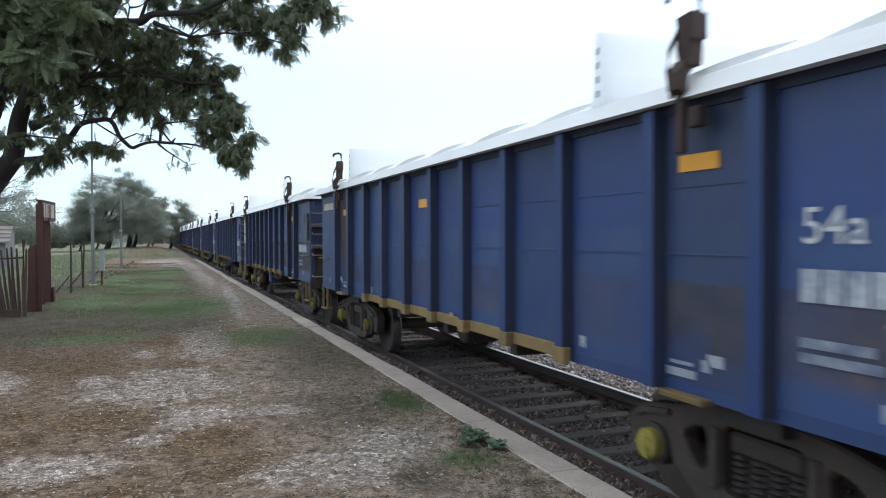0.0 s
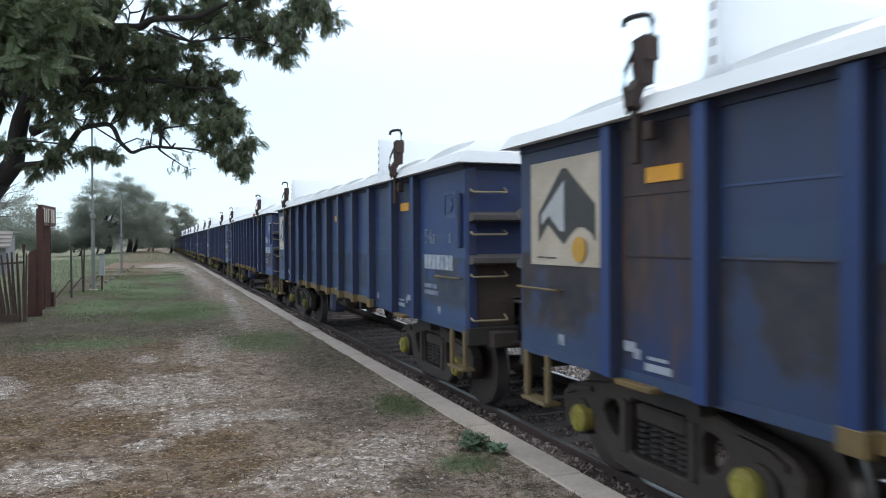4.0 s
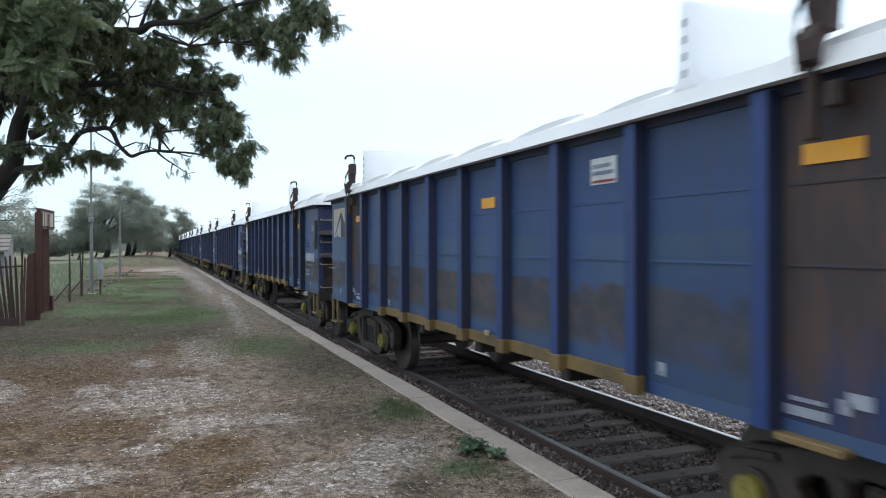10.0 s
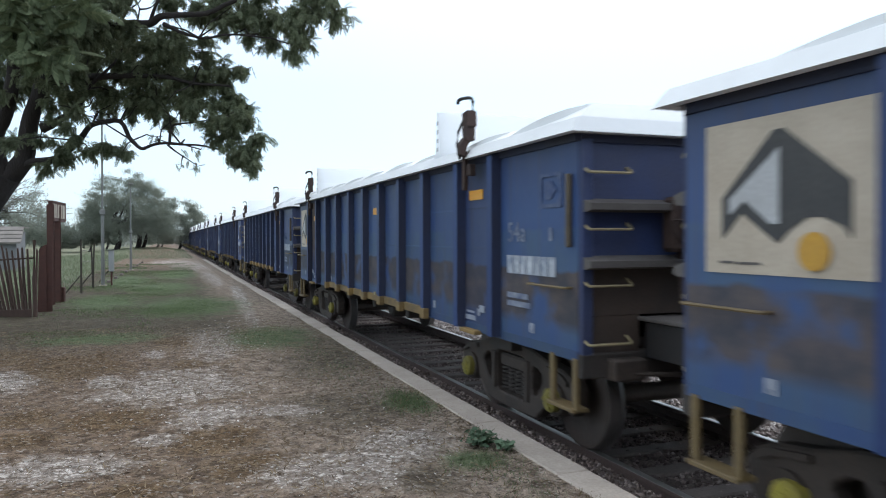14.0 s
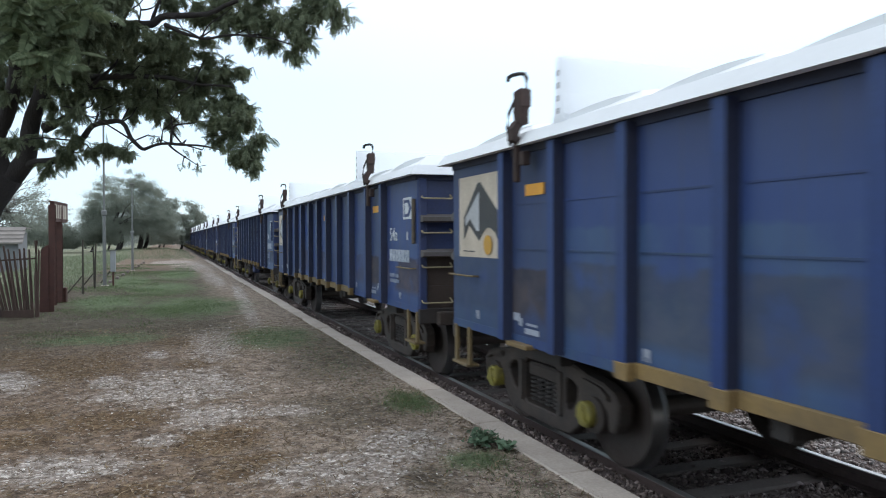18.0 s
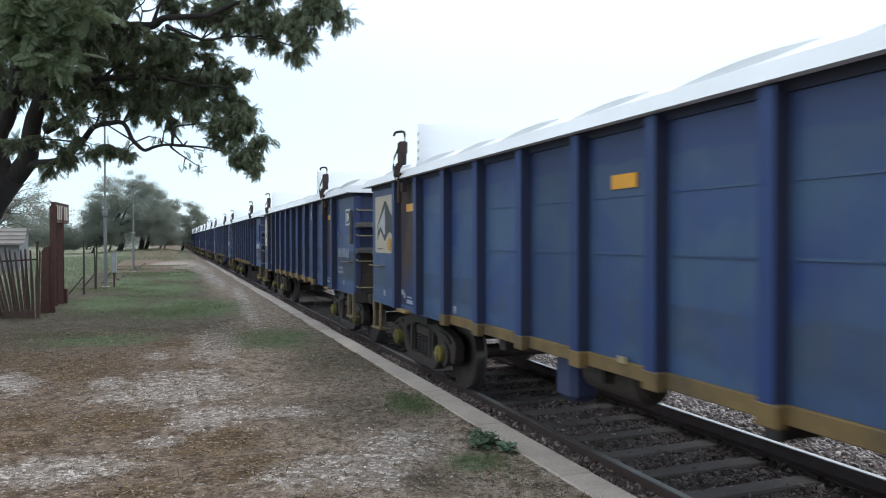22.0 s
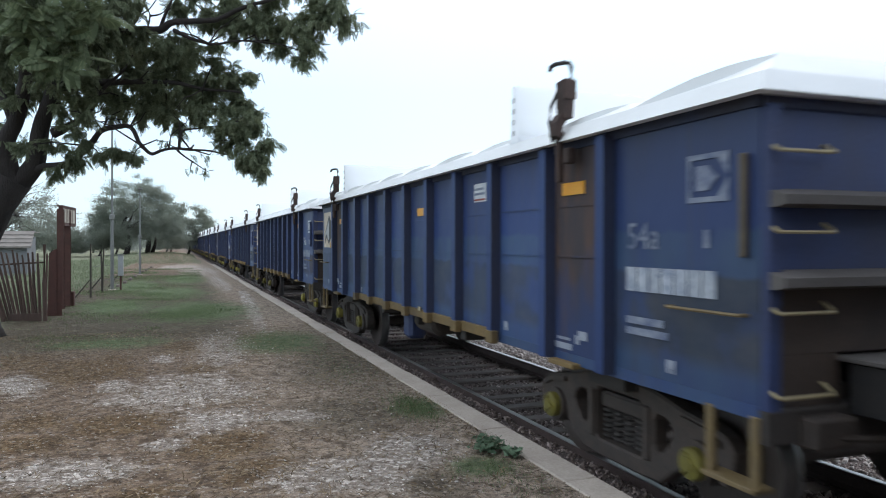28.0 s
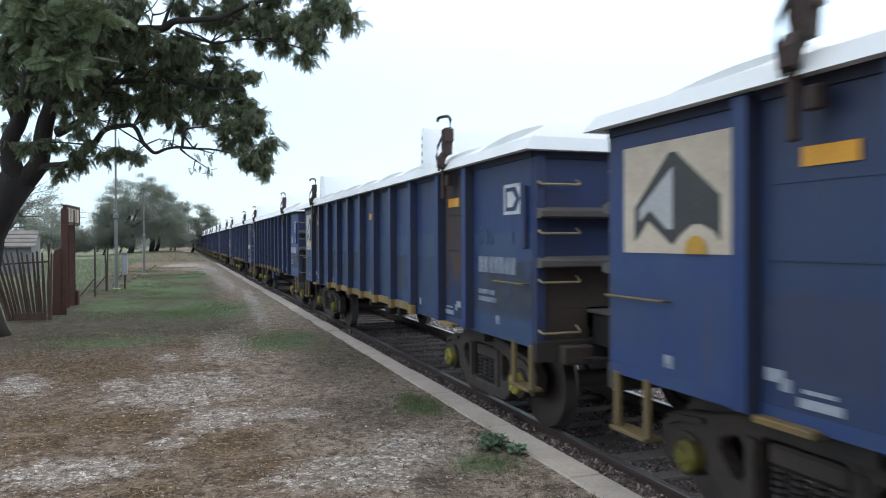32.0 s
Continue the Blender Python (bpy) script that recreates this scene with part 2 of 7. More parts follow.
def stained_panel(name, paint, soot, rust):
    """Blue plate under soot and rust that has run down from the lashing hook: heavy above, thinning out over the lower edge."""
    m = bpy.data.materials.new(name)
    m.use_nodes = True
    nt, lk = m.node_tree, m.node_tree.links
    bs = nt.nodes["Principled BSDF"]
    bs.inputs["Roughness"].default_value = 0.75
    tc = nt.nodes.new("ShaderNodeTexCoord")
    oi = nt.nodes.new("ShaderNodeObjectInfo")
    shift = nt.nodes.new("ShaderNodeVectorMath")
    shift.operation = "MULTIPLY_ADD"
    shift.inputs[1].default_value = (0, 37, 23)
    lk.new(oi.outputs["Random"], shift.inputs[0])
    lk.new(tc.outputs["Object"], shift.inputs[2])
    sep_z = nt.nodes.new("ShaderNodeSeparateXYZ")
    lk.new(tc.outputs["Object"], sep_z.inputs[0])

    def cloud(stretch, scale, low, high):
        mp = nt.nodes.new("ShaderNodeMapping")
        mp.inputs["Scale"].default_value = stretch
        lk.new(shift.outputs[0], mp.inputs["Vector"])
        n = node(nt, "ShaderNodeTexNoise", Scale=scale, Detail=6.0, Roughness=0.6)
        lk.new(mp.outputs[0], n.inputs["Vector"])
        r = nt.nodes.new("ShaderNodeMapRange")
        r.inputs["From Min"].default_value, r.inputs["From Max"].default_value = low, high
        lk.new(n.outputs[0], r.inputs[0])
        return n, r

    def mixed(share, a, b):
        mx = nt.nodes.new("ShaderNodeMixRGB")
        lk.new(share, mx.inputs[0])
        for i, c in ((1, a), (2, b)):
            if isinstance(c, tuple):
                mx.inputs[i].default_value = (*c, 1)
            else:
                lk.new(c, mx.inputs[i])
        return mx.outputs[0]

    height = nt.nodes.new("ShaderNodeMapRange")
    height.inputs["From Min"].default_value, height.inputs["From Max"].default_value = 1.0, 2.1
    height.inputs["To Min"].default_value, height.inputs["To Max"].default_value = -0.22, 0.16
    lk.new(sep_z.outputs["Z"], height.inputs[0])
    broad, _ = cloud((1, 1.6, 0.55), 1.7, 0.3, 0.7)
    lift = nt.nodes.new("ShaderNodeMath")
    lk.new(broad.outputs[0], lift.inputs[0])
    lk.new(height.outputs[0], lift.inputs[1])
    cover_share = nt.nodes.new("ShaderNodeMapRange")
    cover_share.inputs["From Min"].default_value, cover_share.inputs["From Max"].default_value = 0.33, 0.55
    cover_share.inputs["To Max"].default_value = 0.92
    lk.new(lift.outputs[0], cover_share.inputs[0])
    _, blotch = cloud((1, 2.2, 0.8), 2.6, 0.40, 0.70)
    _, streak = cloud((1, 16, 0.6), 1.0, 0.5, 0.85)
    stain = mixed(blotch.outputs[0], soot, rust)
    col = mixed(cover_share.outputs[0], paint, stain)
    weak = nt.nodes.new("ShaderNodeMath")
    weak.operation, weak.inputs[1].default_value = "MULTIPLY", 0.55
    lk.new(streak.outputs[0], weak.inputs[0])
    col = mixed(weak.outputs[0], col, rust)
    lk.new(col, bs.inputs["Base Color"])
    bp = nt.nodes.new("ShaderNodeBump")
    bp.inputs["Strength"].default_value, bp.inputs["Distance"].default_value = 0.3, 0.02
    lk.new(broad.outputs[0], bp.inputs["Height"])
    lk.new(bp.outputs[0], bs.inputs["Normal"])
    return m


BLUE = (0.019, 0.045, 0.180)
GRIME = (0.088, 0.063, 0.047)
M_BLUE = wagon_paint("blue_paint", BLUE, GRIME, 0.5, 0.35, 0.35)
M_GHOST = surface("rubbed_out_stencil", (0.115, 0.145, 0.225), 0.65, second=(0.024, 0.050, 0.165), scale=9, amount=0.9)
M_BLUE_WORN = wagon_paint("worn_blue_paint", (0.029, 0.064, 0.198), (0.096, 0.074, 0.058), 0.95, -0.3, 0.9)
M_BLUE_OLIVE = wagon_paint("dusty_blue_paint", (0.022, 0.046, 0.168), (0.066, 0.066, 0.060), 0.6, 0.0, 0.7, 1.72)
M_BLUE_GRIMY = wagon_paint("grimy_blue_paint", (0.034, 0.056, 0.155), (0.074, 0.058, 0.049), 1.0, -0.45, 0.5, 1.82)
M_BLUE_WASHED = wagon_paint("washed_out_blue_paint", (0.023, 0.050, 0.180), (0.060, 0.066, 0.066), 0.4, 0.2, 1.0, 1.5, 2.52)
M_RIB = surface("blue_rib_paint", (0.015, 0.046, 0.178), 0.5, second=(0.035, 0.05, 0.11), scale=1.5, amount=0.5, bump=0.1, per_object=0.12)
# rib flank: grime and the flank's own shade put into one dark colour
M_RIB_SHADED = surface("sooted_rib_paint", (0.017, 0.029, 0.080), 0.75, second=(0.034, 0.030, 0.040), scale=1.8, amount=0.7, bump=0.15, stretch=(1, 1, 0.5), per_object=0.15)
M_PANEL = wagon_paint("dull_blue_panel", (0.024, 0.042, 0.130), (0.07, 0.055, 0.046), 0.9, 0.1)
# dark rim colour: some grime, and the shade under the hem painted in
M_RIM = surface("grimy_rim_paint", (0.022, 0.030, 0.070), 0.75, second=(0.035, 0.030, 0.034), scale=2.5, amount=0.7, bump=0.15)
M_BLUE_DULL = surface("dull_blue_paint", (0.032, 0.056, 0.165), 0.6, second=(0.055, 0.053, 0.068), scale=1.3, amount=0.7, bump=0.15, per_object=0.1)
M_BROWN = stained_panel("rust_stained_panel", (0.026, 0.046, 0.125), (0.050, 0.040, 0.042), (0.116, 0.063, 0.039))
M_YELLOW = surface("yellow_sill_paint", (0.32, 0.205, 0.068), 0.7, second=(0.095, 0.072, 0.050), scale=2.2, amount=0.85, per_object=0.3)
M_YELLOW_ROD = surface("yellow_handle_paint", (0.20, 0.14, 0.06), 0.6, second=(0.12, 0.09, 0.06), scale=9, amount=0.5)
M_CAP = surface("yellow_bearing_cap", (0.33, 0.28, 0.045), 0.6, second=(0.13, 0.105, 0.045), scale=7, amount=0.75, per_object=0.45)
M_ORANGE = surface("orange_reflective_plate", (0.85, 0.38, 0.01), 0.35, second=(0.7, 0.3, 0.02), scale=8, amount=0.4)
M_COVER = surface("white_tarpaulin", (0.86, 0.87, 0.88), 0.6, second=(0.68, 0.68, 0.68), scale=1.2, amount=0.5, fine=18, fine_amount=0.05, bump=0.15, bump_dist=0.02, per_object=0.03)
def thin_cloth(m, share):
    """Lets part of the light through a sheet of cloth."""
    nt = m.node_tree
    tr = nt.nodes.new("ShaderNodeBsdfTranslucent")
    tr.inputs["Color"].default_value = (0.94, 0.955, 0.97, 1)
    ms = nt.nodes.new("ShaderNodeMixShader")
    ms.inputs[0].default_value = share
    nt.links.new(nt.nodes["Principled BSDF"].outputs[0], ms.inputs[1])
    nt.links.new(tr.outputs[0], ms.inputs[2])
    nt.links.new(ms.outputs[0], nt.nodes["Material Output"].inputs["Surface"])
    return m


M_BOARD = surface("white_end_board", (0.90, 0.91, 0.93), 0.55, second=(0.78, 0.78, 0.78), scale=3, amount=0.4)
thin_cloth(M_BOARD, 0.75)
M_MARK = surface("white_stencil_paint", (0.72, 0.73, 0.74), 0.6, second=(0.35, 0.38, 0.45), scale=6, amount=0.6, per_object=0.1)
M_NUMBER = surface("chipped_number_paint", (0.58, 0.61, 0.65), 0.65, second=(0.13, 0.17, 0.27), scale=11, amount=0.85, per_object=0.1)
M_FAINT = surface("worn_stencil_paint", (0.33, 0.36, 0.42), 0.65, second=(0.05, 0.075, 0.18), scale=9, amount=0.9)
M_FACE = surface("pale_emblem_paint", (0.52, 0.53, 0.55), 0.6, second=(0.40, 0.39, 0.38), scale=4, amount=0.6)
M_CREAM = surface("cream_panel_paint", (0.66, 0.565, 0.455), 0.6, second=(0.40, 0.32, 0.235), scale=3, amount=0.6, per_object=0.12)
M_CHAR = surface("dark_emblem_paint", (0.045, 0.045, 0.048), 0.6, second=(0.09, 0.085, 0.08), scale=5, amount=0.5)
M_RUST = surface("rusty_steel", (0.066, 0.038, 0.031), 0.8, second=(0.025, 0.02, 0.019), scale=9, amount=0.7, bump=0.3)
M_BLACK = surface("black_steel", (0.02, 0.02, 0.022), 0.6, second=(0.045, 0.035, 0.03), scale=8, amount=0.5)
M_BOGIE = surface("dusty_bogie_casting", (0.047, 0.038, 0.034), 0.8, second=(0.098, 0.070, 0.055), scale=5, amount=0.6, bump=0.35, per_object=0.15)
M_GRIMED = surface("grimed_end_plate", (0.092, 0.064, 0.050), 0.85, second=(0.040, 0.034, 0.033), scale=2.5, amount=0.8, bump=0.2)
M_WHEEL = surface("wheel_steel", (0.115, 0.092, 0.082), 0.6, 0.2, second=(0.085, 0.064, 0.055), scale=6, amount=0.5)
M_TREAD = surface("polished_tread", (0.35, 0.34, 0.34), 0.3, 0.9, second=(0.2, 0.18, 0.17), scale=10, amount=0.4)
M_UNDER = surface("dark_underframe", (0.045, 0.039, 0.037), 0.8, second=(0.070, 0.056, 0.049), scale=4, amount=0.6)
M_STEP = surface("grey_walkway_beam", (0.125, 0.113, 0.108), 0.7, second=(0.075, 0.062, 0.056), scale=4, amount=0.6, per_object=0.1)
M_BALL = surface("ochre_ball_paint", (0.62, 0.33, 0.04), 0.55, second=(0.45, 0.26, 0.06), scale=9, amount=0.5)
M_STEP_BROWN = surface("dirty_brown_strip", (0.15, 0.12, 0.085), 0.75, second=(0.06, 0.05, 0.045), scale=6, amount=0.6)
M_GREYMARK = surface("grey_scuffed_paint", (0.42, 0.42, 0.43), 0.7, second=(0.3, 0.29, 0.28), scale=20)
M_GRAB = surface("cream_rail_paint", (0.40, 0.33, 0.19), 0.6, second=(0.24, 0.19, 0.12), scale=9, amount=0.5)
M_SMUDGE = surface("smudged_stencil_paint", (0.42, 0.45, 0.52), 0.65, second=(0.14, 0.16, 0.24), scale=7, amount=0.8)
M_RED = surface("red_marker_paint", (0.30, 0.05, 0.035), 0.6, second=(0.2, 0.04, 0.03), scale=6)
M_RAIL = surface("rail_brown", (0.13, 0.092, 0.086), 0.75, 0.0, second=(0.08, 0.055, 0.045), scale=6, amount=0.6, bump=0.3)
M_RAILTOP = surface("rail_running_face", (0.44, 0.43, 0.42), 0.33, 0.8, second=(0.26, 0.22, 0.20), scale=5, amount=0.4, stretch=(1, 0.1, 1))
M_SLEEPER = surface("concrete_sleeper", (0.195, 0.165, 0.152), 0.85, second=(0.115, 0.092, 0.084), scale=3, amount=0.7, per_object=0.15)
M_BALLAST = surface("ballast_bed", (0.135, 0.105, 0.098), 0.95, second=(0.26, 0.21, 0.198), scale=18, amount=0.9, fine=60, fine_amount=0.8, bump=0.9, bump_dist=0.05)
M_COPING = surface("concrete_coping", (0.48, 0.415, 0.355), 0.9, second=(0.31, 0.258, 0.215), scale=2.2, amount=0.7, fine=50, bump=0.3, per_object=0.07)


# ---- helpers of the scene ----
def part(name, bm, material, parent=None, label="", smooth=False):
    me = bpy.data.meshes.new(name)
    bm.to_mesh(me)
    bm.free()
    mats = material if isinstance(material, (list, tuple)) else [material]
    for mm in mats:
        me.materials.append(mm)
    if smooth:
        me.shade_smooth()
    ob = new(name, me)
    if parent is not None:
        ob.parent = parent
    if label:
        tagged(ob, label)
    return ob


def again(ob, parent, m):
    """Another object on the same mesh."""
    o = new(ob.name.split(".")[0], ob.data)
    o.parent = parent
    o.matrix_basis = m
    return o


def thing(name, at, label, category, group="", kind=""):
    ob = new(name)
    ob.location = at
    return tagged(ob, label, category, group, kind)


def box(bm, x0, y0, z0, x1, y1, z1, bevel=0.0, mat=0):
    g = bmesh.ops.create_cube(bm, size=1.0)
    vs = g["verts"]
    for v in vs:
        v.co = Vector((x0 + (v.co.x + 0.5) * (x1 - x0), y0 + (v.co.y + 0.5) * (y1 - y0), z0 + (v.co.z + 0.5) * (z1 - z0)))
    fs = {f for v in vs for f in v.link_faces}
    for f in fs:
        f.material_index = mat
    if bevel:
        es = {e for f in fs for e in f.edges}
        r = bmesh.ops.bevel(bm, geom=list(es), offset=bevel, segments=1, affect="EDGES", profile=0.5)
        for f in r["faces"]:
            f.material_index = mat
    return bm


def boxes(*rows, bevel=0.0):
    bm = bmesh.new()
    for r in rows:
        box(bm, *r, bevel=bevel)
    return bm


def rod(bm, pts, r, seg=8, taper=None, mat=0):
    """A round bar through the points; taper gives the radius at its end."""
    pts = [Vector(p) for p in pts]
    rings = []
    n = len(pts)
    for i, p in enumerate(pts):
        d = (pts[min(i + 1, n - 1)] - pts[max(i - 1, 0)]).normalized()
        q = d.to_track_quat("Z", "Y")
        rr = r if taper is None else (r[i] if isinstance(r, (list, tuple)) else r + (taper - r) * i / (n - 1))
        rings.append([bm.verts.new(p + q @ Vector((rr * math.cos(2 * math.pi * k / seg), rr * math.sin(2 * math.pi * k / seg), 0))) for k in range(seg)])
    for a, b in zip(rings, rings[1:]):
        for k in range(seg):
            f = bm.faces.new((a[k], a[(k + 1) % seg], b[(k + 1) % seg], b[k]))
            f.material_index = mat
    for ring, flip in ((rings[0], True), (rings[-1], False)):
        f = bm.faces.new(list(reversed(ring)) if flip else ring)
        f.material_index = mat
    return bm


def prism(bm, outline, x0, x1, mat=0):
    """Extrude an outline of (y, z) points from x0 to x1."""
    a = [bm.verts.new((x0, y, z)) for y, z in outline]
    b = [bm.verts.new((x1, y, z)) for y, z in outline]
    n = len(outline)
    fs = [bm.faces.new(a), bm.faces.new(list(reversed(b)))]
    for i in range(n):
        fs.append(bm.faces.new((a[i], b[i], b[(i + 1) % n], a[(i + 1) % n])))
    for f in fs:
        f.material_index = mat
    bmesh.ops.recalc_face_normals(bm, faces=fs)
    return bm


def disc_stack(bm, profile, seg=32, centre=(0, 0, 0), mats=None):
    """A body turned about the x axis: profile rows are (x, radius)."""
    cx, cy, cz = centre
    rings = [[bm.verts.new((cx + x, cy + r * math.cos(2 * math.pi * k / seg), cz + r * math.sin(2 * math.pi * k / seg))) for k in range(seg)] for x, r in profile]
    for i, (a, b) in enumerate(zip(rings, rings[1:])):
        for k in range(seg):
            f = bm.faces.new((a[k], a[(k + 1) % seg], b[(k + 1) % seg], b[k]))
            f.material_index = mats[i] if mats else 0
    bm.faces.new(list(reversed(rings[0])))
    bm.faces.new(rings[-1])
    return bm


# ---- ground, platform and track ----
# oval places on the platform: x, y, half width, half length, turn in degrees
PALE_PLACES = ((0.13, 8.73, 0.85, 1.05, 1), (0.73, 12.4, 0.42, 2.3, 3), (0.35, 7.2, 0.40, 0.5, 3), (-0.19, 11.2, 0.18, 0.42, -1), (-0.64, 9.3, 0.22, 0.5, -4), (-1.72, 9.6, 0.30, 0.9, -10), (-0.75, 5.9, 0.52, 0.40, -7), (-0.1, 6.5, 0.22, 0.2, -1), (1.09, 5.1, 0.52, 0.48, 12), (1.77, 5.65, 0.40, 0.60, 17), (1.06, 7.1, 0.26, 0.28, 9), (1.85, 20.5, 0.20, 7.5, 3), (1.65, 33, 0.4, 7, 0), (1.2, 46, 1.1, 9, 0), (0.4, 54, 1.6, 6, 0), (0.9, 3.6, 0.9, 0.6, 0), (-0.8, 3.2, 1.2, 0.5, 0))
RUST_PLACES = ((-1.17, 10.6, 0.78, 1.25, -6), (0.3, 10.2, 0.31, 0.3, 2), (-0.46, 7.3, 0.55, 0.42, -4), (-1.14, 6.85, 0.32, 0.3, -9), (0.37, 6.35, 0.42, 0.5, 3), (-0.2, 5.2, 0.25, 0.25, -2), (0.54, 5.5, 0.36, 0.35, 6), (-0.47, 8.75, 0.12, 0.28, -3), (-1.3, 7.7, 0.34, 0.4, -9), (0.08, 12.6, 0.38, 0.6, 0), (-2.1, 11.6, 0.6, 0.9, -8), (-1.5, 6.0, 0.3, 0.3, -10))
OLIVE_PLACES = ((-0.96, 18.1, 2.4, 5.0, -3), (2.3, 10.6, 0.9, 2.6, 13), (1.6, 7.0, 0.75, 0.85, 13), (1.67, 4.8, 0.26, 0.36, 19), (-1.9, 13.6, 1.3, 1.2, -5))
GREEN_PLACES = ((0.55, 19.2, 1.35, 3.0, 1), (1.64, 12.6, 0.75, 1.5, 7), (2.34, 7.1, 0.28, 0.45, 18), (2.14, 5.1, 0.26, 0.26, 23), (-1.1, 13.3, 0.95, 0.7, -5), (-1.5, 21.2, 1.0, 2.6, -4), (-0.2, 26.5, 1.3, 3.4, 0), (-1.5, 31, 1.0, 5, 0), (0.3, 36, 1.0, 5, 0))


def ground_material():
    """Trodden platform soil: pale gravel where people walk, brown dry grass litter, green grass in patches further on."""
    m = bpy.data.materials.new("platform_soil")
    m.use_nodes = True
    nt, lk = m.node_tree, m.node_tree.links
    bs = nt.nodes["Principled BSDF"]
    bs.inputs["Roughness"].default_value = 0.95
    bs.inputs["Specular IOR Level"].default_value = 0.2
    tc = nt.nodes.new("ShaderNodeTexCoord")
    sp = nt.nodes.new("ShaderNodeSeparateXYZ")
    lk.new(tc.outputs["Object"], sp.inputs[0])

    def noise_at(scale, detail=5.0, rough=0.6, dist=0.0):
        n = node(nt, "ShaderNodeTexNoise", Scale=scale, Detail=detail, Roughness=rough, Distortion=dist)
        lk.new(tc.outputs["Object"], n.inputs["Vector"])
        return n.outputs[0]

    def ramped(src, a, b):
        r = nt.nodes.new("ShaderNodeMapRange")
        r.inputs["From Min"].default_value, r.inputs["From Max"].default_value = a, b
        lk.new(src, r.inputs[0])
        return r.outputs[0]

    def calc(op, a, b):
        n = nt.nodes.new("ShaderNodeMath")
        n.operation = op
        for i, v in enumerate((a, b)):
            if isinstance(v, (int, float)):
                n.inputs[i].default_value = v
            else:
                lk.new(v, n.inputs[i])
        return n.outputs[0]

    def mixed(fac, a, b):
        n = nt.nodes.new("ShaderNodeMixRGB")
        lk.new(fac, n.inputs[0])
        for i, v in ((1, a), (2, b)):
            if isinstance(v, tuple):
                n.inputs[i].default_value = (*v, 1)
            else:
                lk.new(v, n.inputs[i])
        return n.outputs[0]

    broad, middle, fine, speck = noise_at(0.55, 4), noise_at(2.1, 5, 0.65, 0.4), noise_at(26, 4), noise_at(75, 2)
    clump = noise_at(8.0, 4, 0.62, 0.5)
    wob = noise_at(1.6, 6.0)

    def spots(rows, ragged):
        """Where one of the oval places (x, y, half width, half length, turn) lies, ragged at the edges."""
        best = None
        for cx, cy, rx, ry, turn in rows:
            c, q = math.cos(radians(turn)), math.sin(radians(turn))
            ox, oy = calc("SUBTRACT", sp.outputs["X"], cx), calc("SUBTRACT", sp.outputs["Y"], cy)
            dx = calc("DIVIDE", calc("SUBTRACT", calc("MULTIPLY", ox, c), calc("MULTIPLY", oy, q)), rx)
            dy = calc("DIVIDE", calc("ADD", calc("MULTIPLY", ox, q), calc("MULTIPLY", oy, c)), ry)
            r = calc("SQRT", calc("ADD", calc("MULTIPLY", dx, dx), calc("MULTIPLY", dy, dy)), 0.0)
            p = calc("SUBTRACT", 1.0, r)
            best = p if best is None else calc("MAXIMUM", best, p)
        best = calc("MAXIMUM", best, -0.8)
        rough = calc("ADD", calc("MULTIPLY", calc("SUBTRACT", wob, 0.5), ragged), calc("MULTIPLY", calc("SUBTRACT", clump, 0.5), 0.9))
        return calc("ADD", best, rough)

    # brown litter, greyer and paler towards the edge strip
    left = mixed(ramped(clump, 0.36, 0.64), (0.110, 0.075, 0.052), (0.290, 0.208, 0.148))
    right = mixed(ramped(clump, 0.34, 0.64), (0.155, 0.116, 0.088), (0.465, 0.370, 0.290))
    soil = mixed(ramped(calc("ADD", sp.outputs["X"], calc("MULTIPLY", middle, 1.6)), 0.7, 2.2), left, right)
    olive = spots(OLIVE_PLACES, 1.2)
    soil = mixed(calc("MULTIPLY", ramped(olive, -0.2, 0.5), 0.75), soil, mixed(ramped(clump, 0.3, 0.7), (0.056, 0.046, 0.033), (0.178, 0.150, 0.110)))
    rust = spots(RUST_PLACES, 1.5)
    soil = mixed(calc("MULTIPLY", ramped(rust, -0.12, 0.38), 0.9), soil, mixed(ramped(clump, 0.3, 0.7), (0.082, 0.050, 0.027), (0.245, 0.160, 0.088)))
    chips2 = nt.nodes.new("ShaderNodeTexVoronoi")
    chips2.inputs["Scale"].default_value = 42.0
    lk.new(tc.outputs["Object"], chips2.inputs["Vector"])
    cell2 = nt.nodes.new("ShaderNodeSeparateColor")
    lk.new(chips2.outputs["Color"], cell2.inputs[0])
    soil = mixed(ramped(cell2.outputs[0], 0.84, 1.0), soil, (0.40, 0.35, 0.30))
    soil = mixed(calc("MULTIPLY", ramped(cell2.outputs[1], 0.7, 1.0), 0.7), soil, (0.040, 0.029, 0.021))
    # worn pale patches along the trodden way
    worn = spots(PALE_PLACES, 2.1)
    gravel = calc("MAXIMUM", ramped(worn, -0.10, 0.34), calc("MULTIPLY", ramped(middle, 0.58, 0.72), 0.3))
    gravel = calc("MULTIPLY", gravel, ramped(calc("ADD", calc("MULTIPLY", clump, 0.6), calc("MULTIPLY", middle, 0.4)), 0.30, 0.50))
    chips = nt.nodes.new("ShaderNodeTexVoronoi")
    chips.inputs["Scale"].default_value = 30.0
    lk.new(tc.outputs["Object"], chips.inputs["Vector"])
    cell = nt.nodes.new("ShaderNodeSeparateColor")
    lk.new(chips.outputs["Color"], cell.inputs[0])
    pale = mixed(calc("POWER", cell.outputs[0], 3.0), (0.33, 0.278, 0.238), (0.92, 0.85, 0.79))
    pale = mixed(ramped(calc("ADD", calc("MULTIPLY", fine, 0.5), calc("MULTIPLY", clump, 0.5)), 0.38, 0.52), (0.175, 0.138, 0.110), pale)
